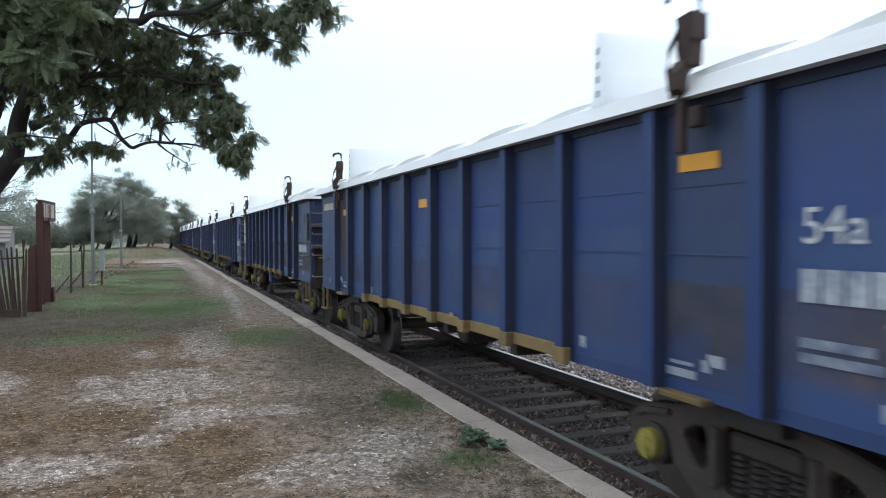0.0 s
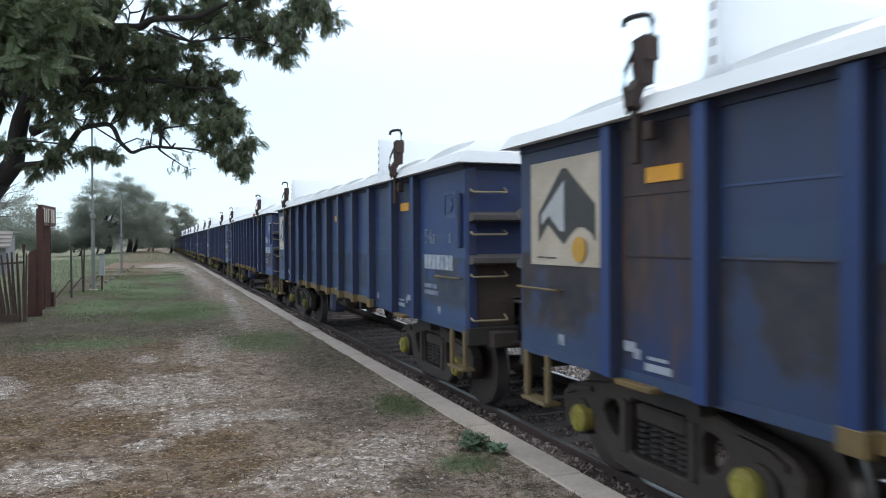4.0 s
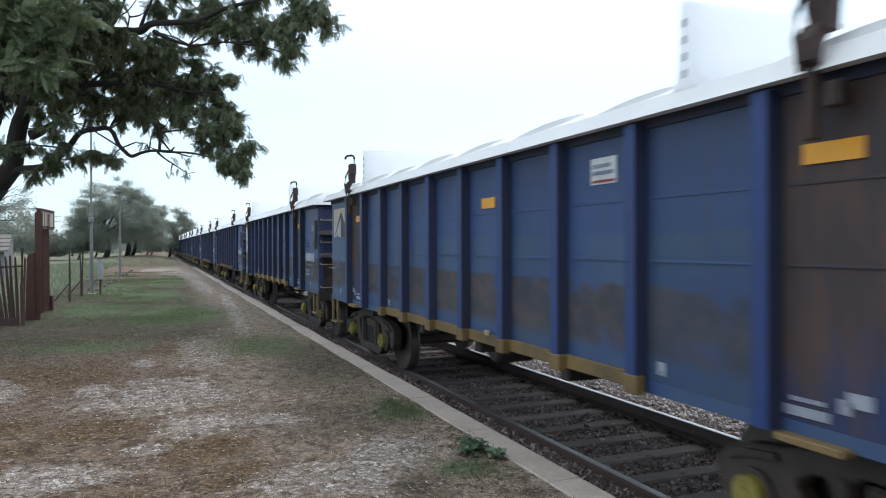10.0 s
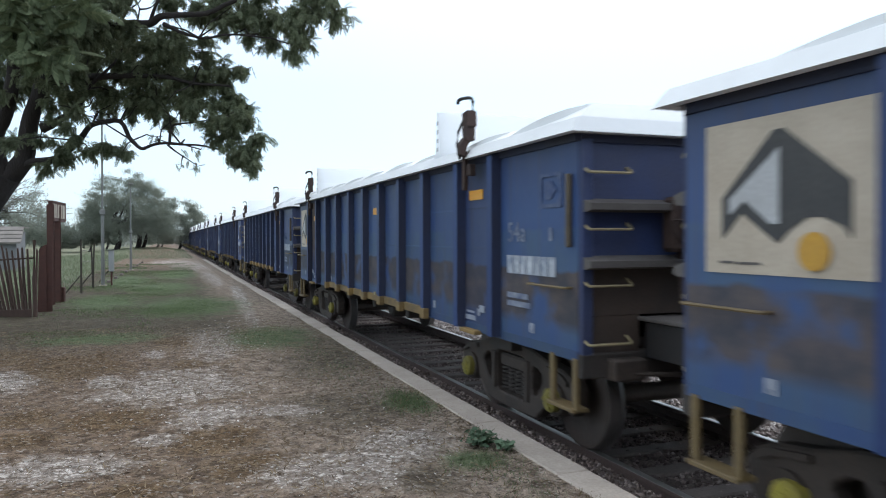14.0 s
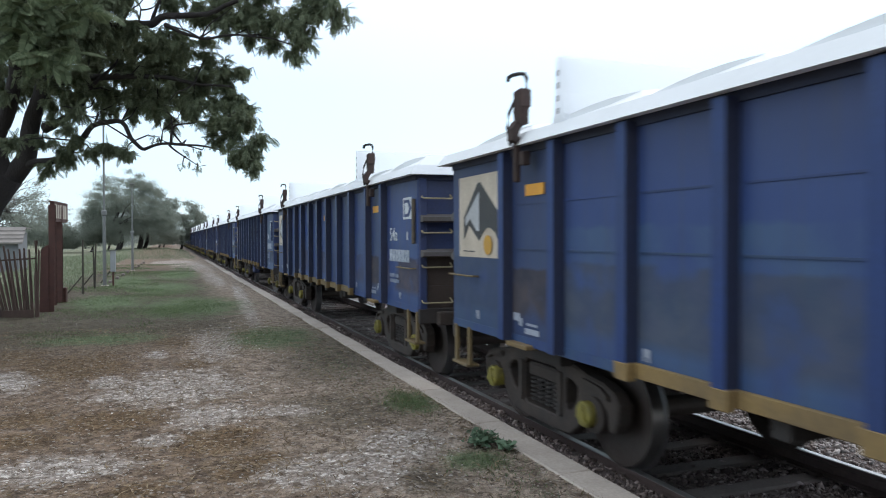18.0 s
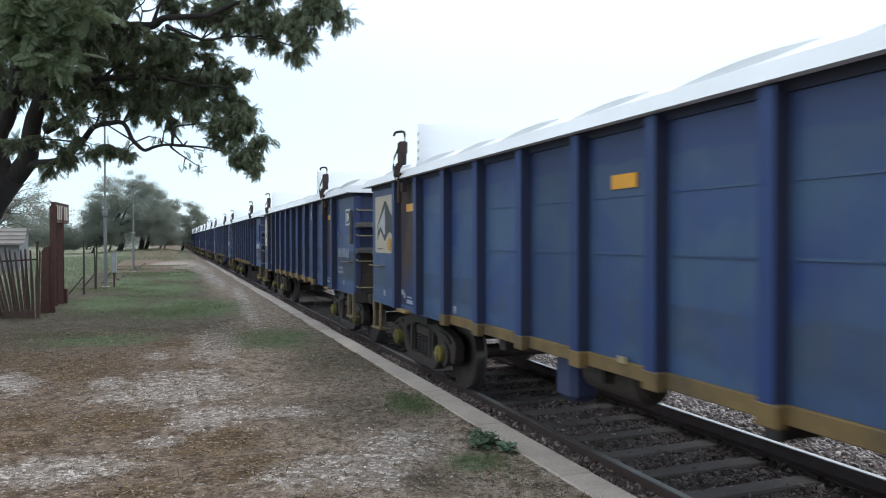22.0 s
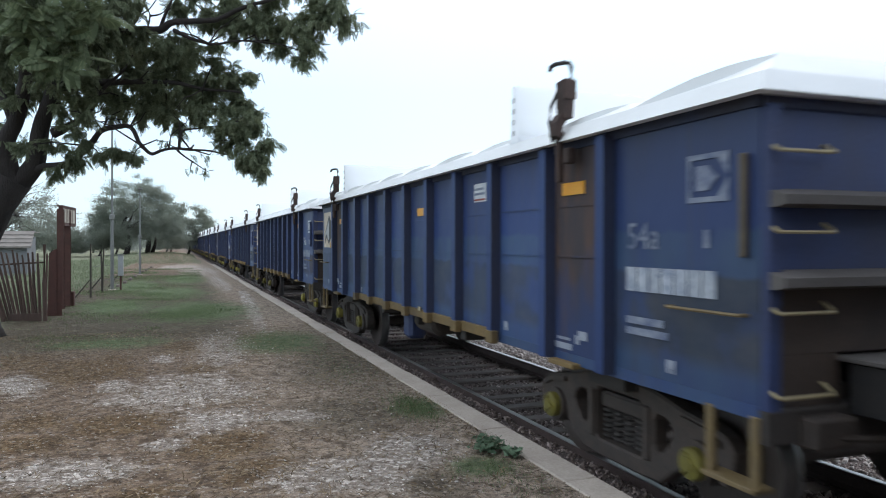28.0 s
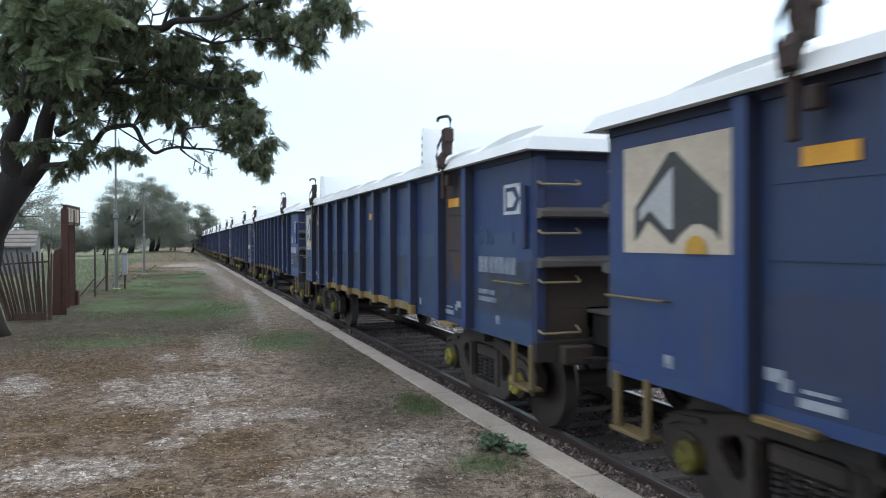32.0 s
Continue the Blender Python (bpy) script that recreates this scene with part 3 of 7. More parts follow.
    col = mixed(calc("MULTIPLY", gravel, 0.85), soil, pale)
    # the further part: darker turf with green in patches
    far = calc("MULTIPLY", ramped(sp.outputs["Y"], 11.2, 14.5), ramped(calc("ADD", sp.outputs["X"], calc("MULTIPLY", middle, 0.8)), 2.3, 1.3))
    far = calc("MULTIPLY", far, ramped(sp.outputs["Y"], 52.0, 36.0))
    turf = mixed(ramped(calc("ADD", calc("MULTIPLY", clump, 0.5), calc("MULTIPLY", middle, 0.5)), 0.36, 0.62), (0.040, 0.034, 0.024), (0.112, 0.097, 0.066))
    col = mixed(calc("MULTIPLY", far, 0.85), col, turf)
    lawn = spots(GREEN_PLACES, 1.5)
    green = mixed(ramped(clump, 0.25, 0.75), (0.050, 0.080, 0.034), (0.165, 0.225, 0.110))
    col = mixed(calc("MULTIPLY", ramped(lawn, -0.2, 0.5), 0.8), col, green)
    field = mixed(middle, (0.17, 0.185, 0.12), (0.31, 0.315, 0.22))
    col = mixed(calc("MULTIPLY", ramped(sp.outputs["X"], -3.0, -4.2), 0.9), col, field)
    grit = nt.nodes.new("ShaderNodeMixRGB")
    grit.blend_type, grit.inputs[0].default_value = "OVERLAY", 0.8
    lk.new(col, grit.inputs[1])
    lk.new(speck, grit.inputs[2])
    lk.new(grit.outputs[0], bs.inputs["Base Color"])
    bp = nt.nodes.new("ShaderNodeBump")
    bp.inputs["Strength"].default_value, bp.inputs["Distance"].default_value = 1.0, 0.05
    lk.new(calc("ADD", calc("ADD", fine, calc("MULTIPLY", clump, 1.6)), calc("MULTIPLY", speck, 0.5)), bp.inputs["Height"])
    lk.new(bp.outputs[0], bs.inputs["Normal"])
    return m


M_GROUND = ground_material()
EDGE_IN, EDGE_OUT = 2.53, 2.80


def platform_height(x, y):
    """Uneven soil of the platform, a low bank beyond its far end."""
    h = 0.035 * noise.noise((x * 0.7, y * 0.7, 0)) + 0.012 * noise.noise((x * 3, y * 3, 5))
    fade = min(1.0, max(0.0, (EDGE_IN + 0.1 - x) / 0.5))
    return -0.012 + h * fade


def ground_height(x, y):
    if x < EDGE_IN + 0.15:
        z = platform_height(x, y)
        bank = max(0.0, 1 - abs(y - 96) / 22) * min(1.0, max(0.0, (x + 9) / 5)) * min(1.0, max(0.0, (2.2 - x) / 2.5))
        return z + 0.45 * bank
    return -0.50 if x < 7.2 else -0.6 + 0.1 * noise.noise((x * 0.1, y * 0.1, 3))


def build_ground():
    xs = [-1500, -600, -250, -120, -70, -45, -30, -22, -16, -12, -9.5, -8, -7, -6] + [-5 + 0.25 * i for i in range(31)]
    xs = [x for x in xs if x < EDGE_IN] + [EDGE_IN, EDGE_IN + 0.08, EDGE_IN + 0.081, 3.4, 4.4, 5.4, 6.4, 7.19, 7.6, 9, 13, 20, 40, 90, 200, 600, 1500]
    ys = [-1500, -400, -120, -50, -25, -12, -6, -3] + [-2 + 0.25 * i for i in range(110)] + [26 + 1.5 * i for i in range(70)] + [140, 170, 220, 300, 500, 900, 2500]
    bm = bmesh.new()
    grid = []
    for y in ys:
        row = []
        for x in xs:
            z = ground_height(x, y)
            if abs(x - EDGE_IN - 0.081) < 1e-6:
                z = -0.50
            row.append(bm.verts.new((x, y, z)))
        grid.append(row)
    for a, b in zip(grid, grid[1:]):
        for i in range(len(xs) - 1):
            bm.faces.new((a[i], a[i + 1], b[i + 1], b[i]))
    g = part("ground", bm, M_GROUND, smooth=True)
    return tagged(g, "trodden gravel platform soil with dry grass litter", "ground", kind="structure")


ground = build_ground()


def build_coping():
    edge = tagged(new("platform_edge"), "pale worn concrete edge strip of the low platform", "platform edge", kind="structure")
    made = None
    y = -6.0
    rnd = random.Random(4)
    while y < 60:
        n = 1.5
        if made is None:
            bm = bmesh.new()
            box(bm, EDGE_IN, 0, -0.5, EDGE_OUT, n - 0.006, 0.0, bevel=0.012)
            made = part("coping_slab", bm, M_COPING, edge)
            made.matrix_basis = pose(0, y, 0)
        else:
            again(made, edge, pose(rnd.uniform(-0.004, 0.004), y, rnd.uniform(-0.003, 0.002), 0, rnd.uniform(-0.2, 0.2), rnd.uniform(-0.05, 0.05)))
        y += n
    return edge


build_coping()

bed = bmesh.new()
prof = [(2.81, -0.36), (3.2, -0.335), (3.5, -0.335), (3.56, -0.36), (3.62, -0.435), (3.7, -0.460), (5.2, -0.460), (5.45, -0.42), (5.8, -0.37), (6.5, -0.36), (7.0, -0.45), (7.7, -0.62)]
rows_y = [-30, -10] + [-4 + 0.5 * i for i in range(60)] + [30, 60, 120, 260, 400]
prev = None
for yy in rows_y:
    row = [bed.verts.new((x, yy, z + 0.008 * noise.noise((x * 4, yy * 4, 1)))) for x, z in prof]
    if prev:
        for i in range(len(prof) - 1):
            bed.faces.new((prev[i], prev[i + 1], row[i + 1], row[i]))
    prev = row
tagged(part("ballast_bed", bed, M_BALLAST, smooth=True), "crushed stone ballast bed under the track", "ballast", kind="structure")


def build_track():
    track = tagged(new("railway_track"), "broad gauge railway track on concrete sleepers", "railway track", kind="structure")
    for side in (-1, 1):
        x = TRACK_X + side * 0.873
        bm = bmesh.new()
        prof = [(-0.07, -0.155), (0.07, -0.155), (0.07, -0.14), (0.014, -0.118), (0.012, -0.05), (0.036, -0.036), (0.036, -0.006), (0.028, 0.0), (-0.028, 0.0), (-0.036, -0.006), (-0.036, -0.036), (-0.012, -0.05), (-0.014, -0.118), (-0.07, -0.14)]
        a = [bm.verts.new((x + px, -30, RAIL_Z + pz)) for px, pz in prof]
        b = [bm.verts.new((x + px, 400, RAIL_Z + pz)) for px, pz in prof]
        for i in range(len(prof)):
            f = bm.faces.new((a[i], b[i], b[(i + 1) % len(prof)], a[(i + 1) % len(prof)]))
            f.material_index = 1 if i in (7, 8) or i == 6 else 0
        bmesh.ops.recalc_face_normals(bm, faces=bm.faces)
        part("rail", bm, [M_RAIL, M_RAILTOP], track, "worn steel rail with a bright running face")
    first = None
    clip0 = None
    rnd = random.Random(9)
    y = 4.72 - 0.61 * 9
    n = 0
    while y < 110:
        m = pose(TRACK_X + rnd.uniform(-0.02, 0.02), y, RAIL_Z - 0.158 + rnd.uniform(-0.008, 0.008), 0, 0, rnd.uniform(-0.8, 0.8))
        if first is None:
            bm = bmesh.new()
            box(bm, -1.35, 0.0, -0.2, 1.35, 0.22, 0.0, bevel=0.018)
            first = part("sleeper", bm, M_SLEEPER, track)
            first.matrix_basis = m
            bm = bmesh.new()
            for s in (-1, 1):
                for q in (-0.1, 0.1):
                    box(bm, s * 0.873 + q - 0.035, 0.06, 0.0, s * 0.873 + q + 0.035, 0.16, 0.03, bevel=0.006)
            clip0 = part("rail_clips", bm, M_RAIL, first)
        else:
            o = again(first, track, m)
            if n < 60:
                again(clip0, o, Matrix())
        y += 0.61
        n += 1


build_track()


# ---- the freight wagons ----
SIDE = 1.48                  # half width at the side plates
LENGTH = 12.64
RIBS = (1.47, 2.36, 3.47, 4.46, 5.44, 6.38, 7.34, 8.33, 9.28, 10.27, 11.22)
TOP, SILL = 2.68, 0.97
AXLES = (0.84, 2.77, 10.25, 12.07)
WHEEL_R = 0.46


BOWS = ((-0.02, 1.2, 0.125), (1.34, 1.0, 0.078), (3.10, 0.9, 0.07), (4.28, 1.05, 0.085), (5.66, 0.95, 0.075), (6.90, 1.0, 0.085), (8.15, 0.9, 0.075), (9.3, 1.1, 0.09), (10.9, 1.05, 0.085))


def curve_at(rows, u):
    """Straight steps through rows of (u, value)."""
    for (a, p), (b, q) in zip(rows, rows[1:]):
        if a <= u <= b:
            return p + (q - p) * (u - a) / (b - a)
    return 0.0


def fold_at(y):
    """Foot and top of the tarpaulin's side fold at y: it peaks at each bow and runs out behind it."""
    foot = top = 0.0
    for bow, length, h in BOWS:
        u = (y - bow) / length
        top = max(top, h * curve_at(((-0.25, 0.0), (-0.12, 0.3), (0.0, 1.0), (0.2, 0.92), (0.45, 0.72), (0.68, 0.45), (0.88, 0.17), (1.0, 0.0)), u))
        foot = max(foot, h * curve_at(((-0.25, 0.0), (-0.12, 0.28), (0.0, 0.96), (0.09, 0.74), (0.25, 0.36), (0.48, 0.12), (0.72, 0.03), (1.0, 0.0)), u))
    return min(foot, top), top


def cover_section(y):
    """White tarpaulin over bows: a flat hem, a fold that stands up behind each bow, a vaulted back, hipped ends."""
    end = min(y + 0.10, LENGTH + 0.10 - y)
    hip = math.sin(min(1.0, max(0.0, end / 0.9)) * math.pi / 2)
    foot, top = fold_at(y)
    k = min(1.0, end / 0.10)
    foot, top = foot * k, top * k
    sag = 0.05 * (1 - abs(((y - 0.45) / 1.30 % 1.0) - 0.5) * 2)
    ridge = max(top + 0.02 * k, (0.215 - sag) * hip)
    pts = [(1.54, 2.835), (1.52, 2.839), (1.52 - 0.75 * foot, 2.84 + foot * 0.5), (1.52 - 1.5 * foot, 2.84 + foot)]
    pts.append((1.52 - 1.5 * foot - 0.06 * (top - foot) - 0.004, 2.842 + top))
    x0 = pts[-1][0]
    for u in (0.12, 0.26, 0.44, 0.66, 1.0):
        v = math.sin(u * math.pi / 2)
        x = x0 * (1 - u)
        pts.append((x, 2.842 + top + (ridge - top) * v + 0.008 * noise.noise((x * 2, y * 2, 2)) * (1 - u)))
    return pts


def cover_mesh():
    bm = bmesh.new()
    ys = [-0.10, -0.05] + [0.02 + (LENGTH - 0.04) * i / 190 for i in range(191)] + [LENGTH + 0.05, LENGTH + 0.10]
    grid = []
    for y in ys:
        half = cover_section(y)
        grid.append([bm.verts.new((-x, y, z)) for x, z in half] + [bm.verts.new((x, y, z)) for x, z in reversed(half[:-1])])
    wide = len(grid[0])
    for a, b in zip(grid, grid[1:]):
        for i in range(wide - 1):
            bm.faces.new((a[i], a[i + 1], b[i + 1], b[i]))
    # the hem board round the rim, butted under the sheet
    ring = [r[0] for r in grid] + grid[-1][1:] + [r[-1] for r in reversed(grid[:-1])] + list(reversed(grid[0][1:-1]))
    n = len(ring)
    top = [bm.verts.new((v.co.x * 1.004, v.co.y, v.co.z)) for v in ring]
    low = [bm.verts.new((v.co.x * 1.054, v.co.y + (-0.06 if v.co.y < 0 else 0.06 if v.co.y > LENGTH else 0.0), 2.718)) for v in ring]
    inner = [bm.verts.new((v.co.x * 0.998, v.co.y * 0.99 + 0.06, 2.72)) for v in ring]
    for ra, rb in ((top, low), (low, inner)):
        for i in range(n):
            bm.faces.new((ra[i], ra[(i + 1) % n], rb[(i + 1) % n], rb[i]))
    bmesh.ops.recalc_face_normals(bm, faces=bm.faces)
    for e in bm.edges:
        if len(e.link_faces) == 2 and e.calc_face_angle(0) > radians(24):
            e.smooth = False
    return bm


def text_mesh(words, size):
    cu = bpy.data.curves.new("lettering", "FONT")
    cu.body, cu.size, cu.extrude = words, size, 0.002
    ob = bpy.data.objects.new("lettering", cu)
    scene.collection.objects.link(ob)
    me = bpy.data.meshes.new_from_object(ob.evaluated_get(bpy.context.evaluated_depsgraph_get()))
    bpy.data.objects.remove(ob)
    bm = bmesh.new()
    bm.from_mesh(me)
    bpy.data.meshes.remove(me)
    return bm


def on_side(bm, y, z, out=0.006):
    """Turn a flat drawing (x to the right, y up) to the near side plate; it reads from the platform."""
    m = Matrix(((0, 0, -1, -SIDE - out), (-1, 0, 0, y), (0, 1, 0, z), (0, 0, 0, 1)))
    bmesh.ops.transform(bm, matrix=m, verts=bm.verts)
    return bm


def flat(outline, thick=0.003):
    """A thin painted shape from an outline of (x, y) points."""
    bm = bmesh.new()
    a = [bm.verts.new((x, y, 0)) for x, y in outline]
    b = [bm.verts.new((x, y, thick)) for x, y in outline]
    bm.faces.new(list(reversed(a)))
    bm.faces.new(b)
    for i in range(len(a)):
        bm.faces.new((a[i], a[(i + 1) % len(a)], b[(i + 1) % len(a)], b[i]))
    return bm


def bars(rows):
    bm = bmesh.new()
    for x, y, w, h in rows:
        box(bm, x, y, 0, x + w, y + h, 0.003)
    return bm


def handle(bm, a, b, out):
    """A grab rail: a bar held off the plate at both ends."""
    a, b, out = Vector(a), Vector(b), Vector(out)
    rod(bm, [a, a + out * 0.8, a + out + (b - a) * 0.03, b + out + (a - b) * 0.03, b + out * 0.8, b], 0.011, 6)


def wheelset_mesh():
    bm = bmesh.new()
    for s in (-1, 1):
        c = (s * 0.873, 0, 0)
        prof = [(-0.065, 0.10), (-0.065, 0.30), (-0.065, WHEEL_R - 0.03), (-0.06, WHEEL_R - 0.005), (0.055, WHEEL_R + 0.002), (0.06, WHEEL_R + 0.03), (0.07, WHEEL_R + 0.03), (0.07, 0.36), (0.03, 0.33), (0.02, 0.16), (0.06, 0.1)]
        prof = [(x if s < 0 else -x, r) for x, r in prof]
        disc_stack(bm, prof, 40, c, [0, 0, 0, 1, 1, 1, 0, 0, 0, 0])
    disc_stack(bm, [(-1.12, 0.06), (-1.0, 0.075), (-0.9, 0.09), (0.9, 0.09), (1.0, 0.075), (1.12, 0.06)], 14)
    bmesh.ops.recalc_face_normals(bm, faces=bm.faces)
    return bm


def cap_mesh(side):
    bm = bmesh.new()
    prof = [(-1.14, 0.11), (-1.27, 0.11), (-1.285, 0.10), (-1.29, 0.05), (-1.305, 0.045)]
    disc_stack(bm, [(x if side < 0 else -x, r) for x, r in prof], 20)
    for k in range(3):
        a = 2 * math.pi * k / 3
        c = (side * 1.285, 0.068 * math.cos(a), 0.068 * math.sin(a))
        disc_stack(bm, [(side * -0.01, 0.02), (side * 0.018, 0.02)], 6, c)
    bmesh.ops.recalc_face_normals(bm, faces=bm.faces)
    return bm


def side_frame_mesh(c, x):
    """Cast bogie side frame centred at y = c: arched top, jaws over the axle boxes, a window by each and the spring opening."""
    right = [(0.22, 0.865), (0.50, 0.835), (0.80, 0.765), (1.05, 0.735), (1.20, 0.685), (1.29, 0.60), (1.27, 0.44), (1.22, 0.36), (1.14, 0.36), (1.12, 0.50), (1.06, 0.56), (0.88, 0.56), (0.83, 0.50), (0.80, 0.36), (0.70, 0.31), (0.54, 0.19), (0.30, 0.175)]
    window = [(0.46, 0.63), (0.50, 0.68), (0.58, 0.67), (0.66, 0.625), (0.675, 0.57), (0.62, 0.48), (0.55, 0.41), (0.49, 0.40), (0.46, 0.45)]
    rings = [right + [(-d, z) for d, z in reversed(right)], window, [(-d, z) for d, z in window], [(-0.33, 0.34), (-0.28, 0.31), (0.28, 0.31), (0.33, 0.34), (0.33, 0.69), (0.27, 0.735), (-0.27, 0.735), (-0.33, 0.69)]]
    bm = bmesh.new()
    edges = []
    for ring in rings:
        vs = [bm.verts.new((x - 0.07, c + d, z)) for d, z in ring]
        edges += [bm.edges.new((a, b)) for a, b in zip(vs, vs[1:] + vs[:1])]
    bmesh.ops.triangle_fill(bm, use_beauty=True, edges=edges)
    got = bmesh.ops.extrude_face_region(bm, geom=list(bm.faces))
    for v in got["geom"]:
        if isinstance(v, bmesh.types.BMVert):
            v.co.x += 0.14
    bmesh.ops.recalc_face_normals(bm, faces=bm.faces)
    lip = [e for e in bm.edges if len(e.link_faces) == 2 and e.calc_face_angle(0) > 1.2 and abs(e.verts[0].co.x - e.verts[1].co.x) < 0.01]
    bmesh.ops.bevel(bm, geom=lip, offset=0.016, segments=1, affect="EDGES", profile=0.5)
    # raised rims of the castings
    for s in (-1, 1):
        box(bm, x - 0.095, c + s * 0.38 - 0.04, 0.32, x - 0.06, c + s * 0.38 + 0.04, 0.72, bevel=0.012)
        prism(bm, [(c + s * 0.80, 0.735), (c + s * 1.05, 0.705), (c + s * 1.17, 0.65), (c + s * 1.17, 0.61), (c + s * 1.05, 0.665), (c + s * 0.80, 0.695)], x - 0.10, x - 0.06)
    return bm


def spring_mesh(y, x):
    bm = bmesh.new()
    n = 44
    rod(bm, [(x + 0.062 * math.cos(k * 0.9), y + 0.062 * math.sin(k * 0.9), 0.33 + 0.26 * k / n) for k in range(n + 1)], 0.016, 5)
    return bm


def lifting_hook(w, y, side):
    """Rusty lashing post that leans out over the rim, with a strap below it and a bent hook on its head."""
    x = side * 1.58
    o = side
    bm = bmesh.new()
    prism(bm, [(y - 0.06, 2.90), (y + 0.03, 2.90), (y + 0.055, 3.02), (y + 0.04, 3.10), (y + 0.055, 3.185), (y - 0.085, 3.20)], x - 0.045, x + 0.045)
    box(bm, x - 0.06, y - 0.105, 3.04, x + 0.05, y - 0.083, 3.19, bevel=0.006)
    lower = [(x + o * -0.03, 2.93), (x + o * 0.055, 2.93), (x + o * 0.10, 2.86), (x + o * 0.10, 2.76), (x + o * 0.05, 2.74), (x + o * 0.03, 2.84)]
    a = [bm.verts.new((px, y - 0.04, pz)) for px, pz in lower]
    b = [bm.verts.new((px, y + 0.06, pz)) for px, pz in lower]
    bm.faces.new(a)
    bm.faces.new(list(reversed(b)))
    for i in range(len(a)):
        bm.faces.new((a[i], b[i], b[(i + 1) % len(a)], a[(i + 1) % len(a)]))
    bmesh.ops.recalc_face_normals(bm, faces=bm.faces)
    br = part("hook_bracket", bm, M_RUST, w, "rusty steel lashing bracket on the rim")
    bm = bmesh.new()
    rod(bm, [(x - o * 0.02, y - 0.07, 3.17), (x - o * 0.02, y - 0.075, 3.29), (x - o * 0.01, y - 0.06, 3.325), (x + o * 0.015, y - 0.03, 3.335), (x + o * 0.055, y + 0.05, 3.335), (x + o * 0.075, y + 0.085, 3.32), (x + o * 0.078, y + 0.09, 3.285)], 0.018, 8)
    part("hook", bm, M_BLACK, br, "dark curved steel hook")
    bm = bmesh.new()
    rod(bm, [(x + o * 0.03, y + 0.04, 3.13), (x + o * 0.085, y + 0.06, 3.00), (x + o * 0.10, y + 0.06, 2.88), (x + o * 0.075, y + 0.05, 2.72)], 0.014, 6)
    part("lashing_rope", bm, M_BLACK, br, "black lashing strap")
    x1 = side * 1.605
    bm = boxes((x1 - 0.025, y + 0.0, 2.40, x1 + 0.025, y + 0.06, 2.80), (x1 - 0.01, y - 0.12, 2.54, x1 + 0.06, y - 0.03, 2.66), bevel=0.008)
    part("hook_bracket_foot", bm, M_RUST, br)


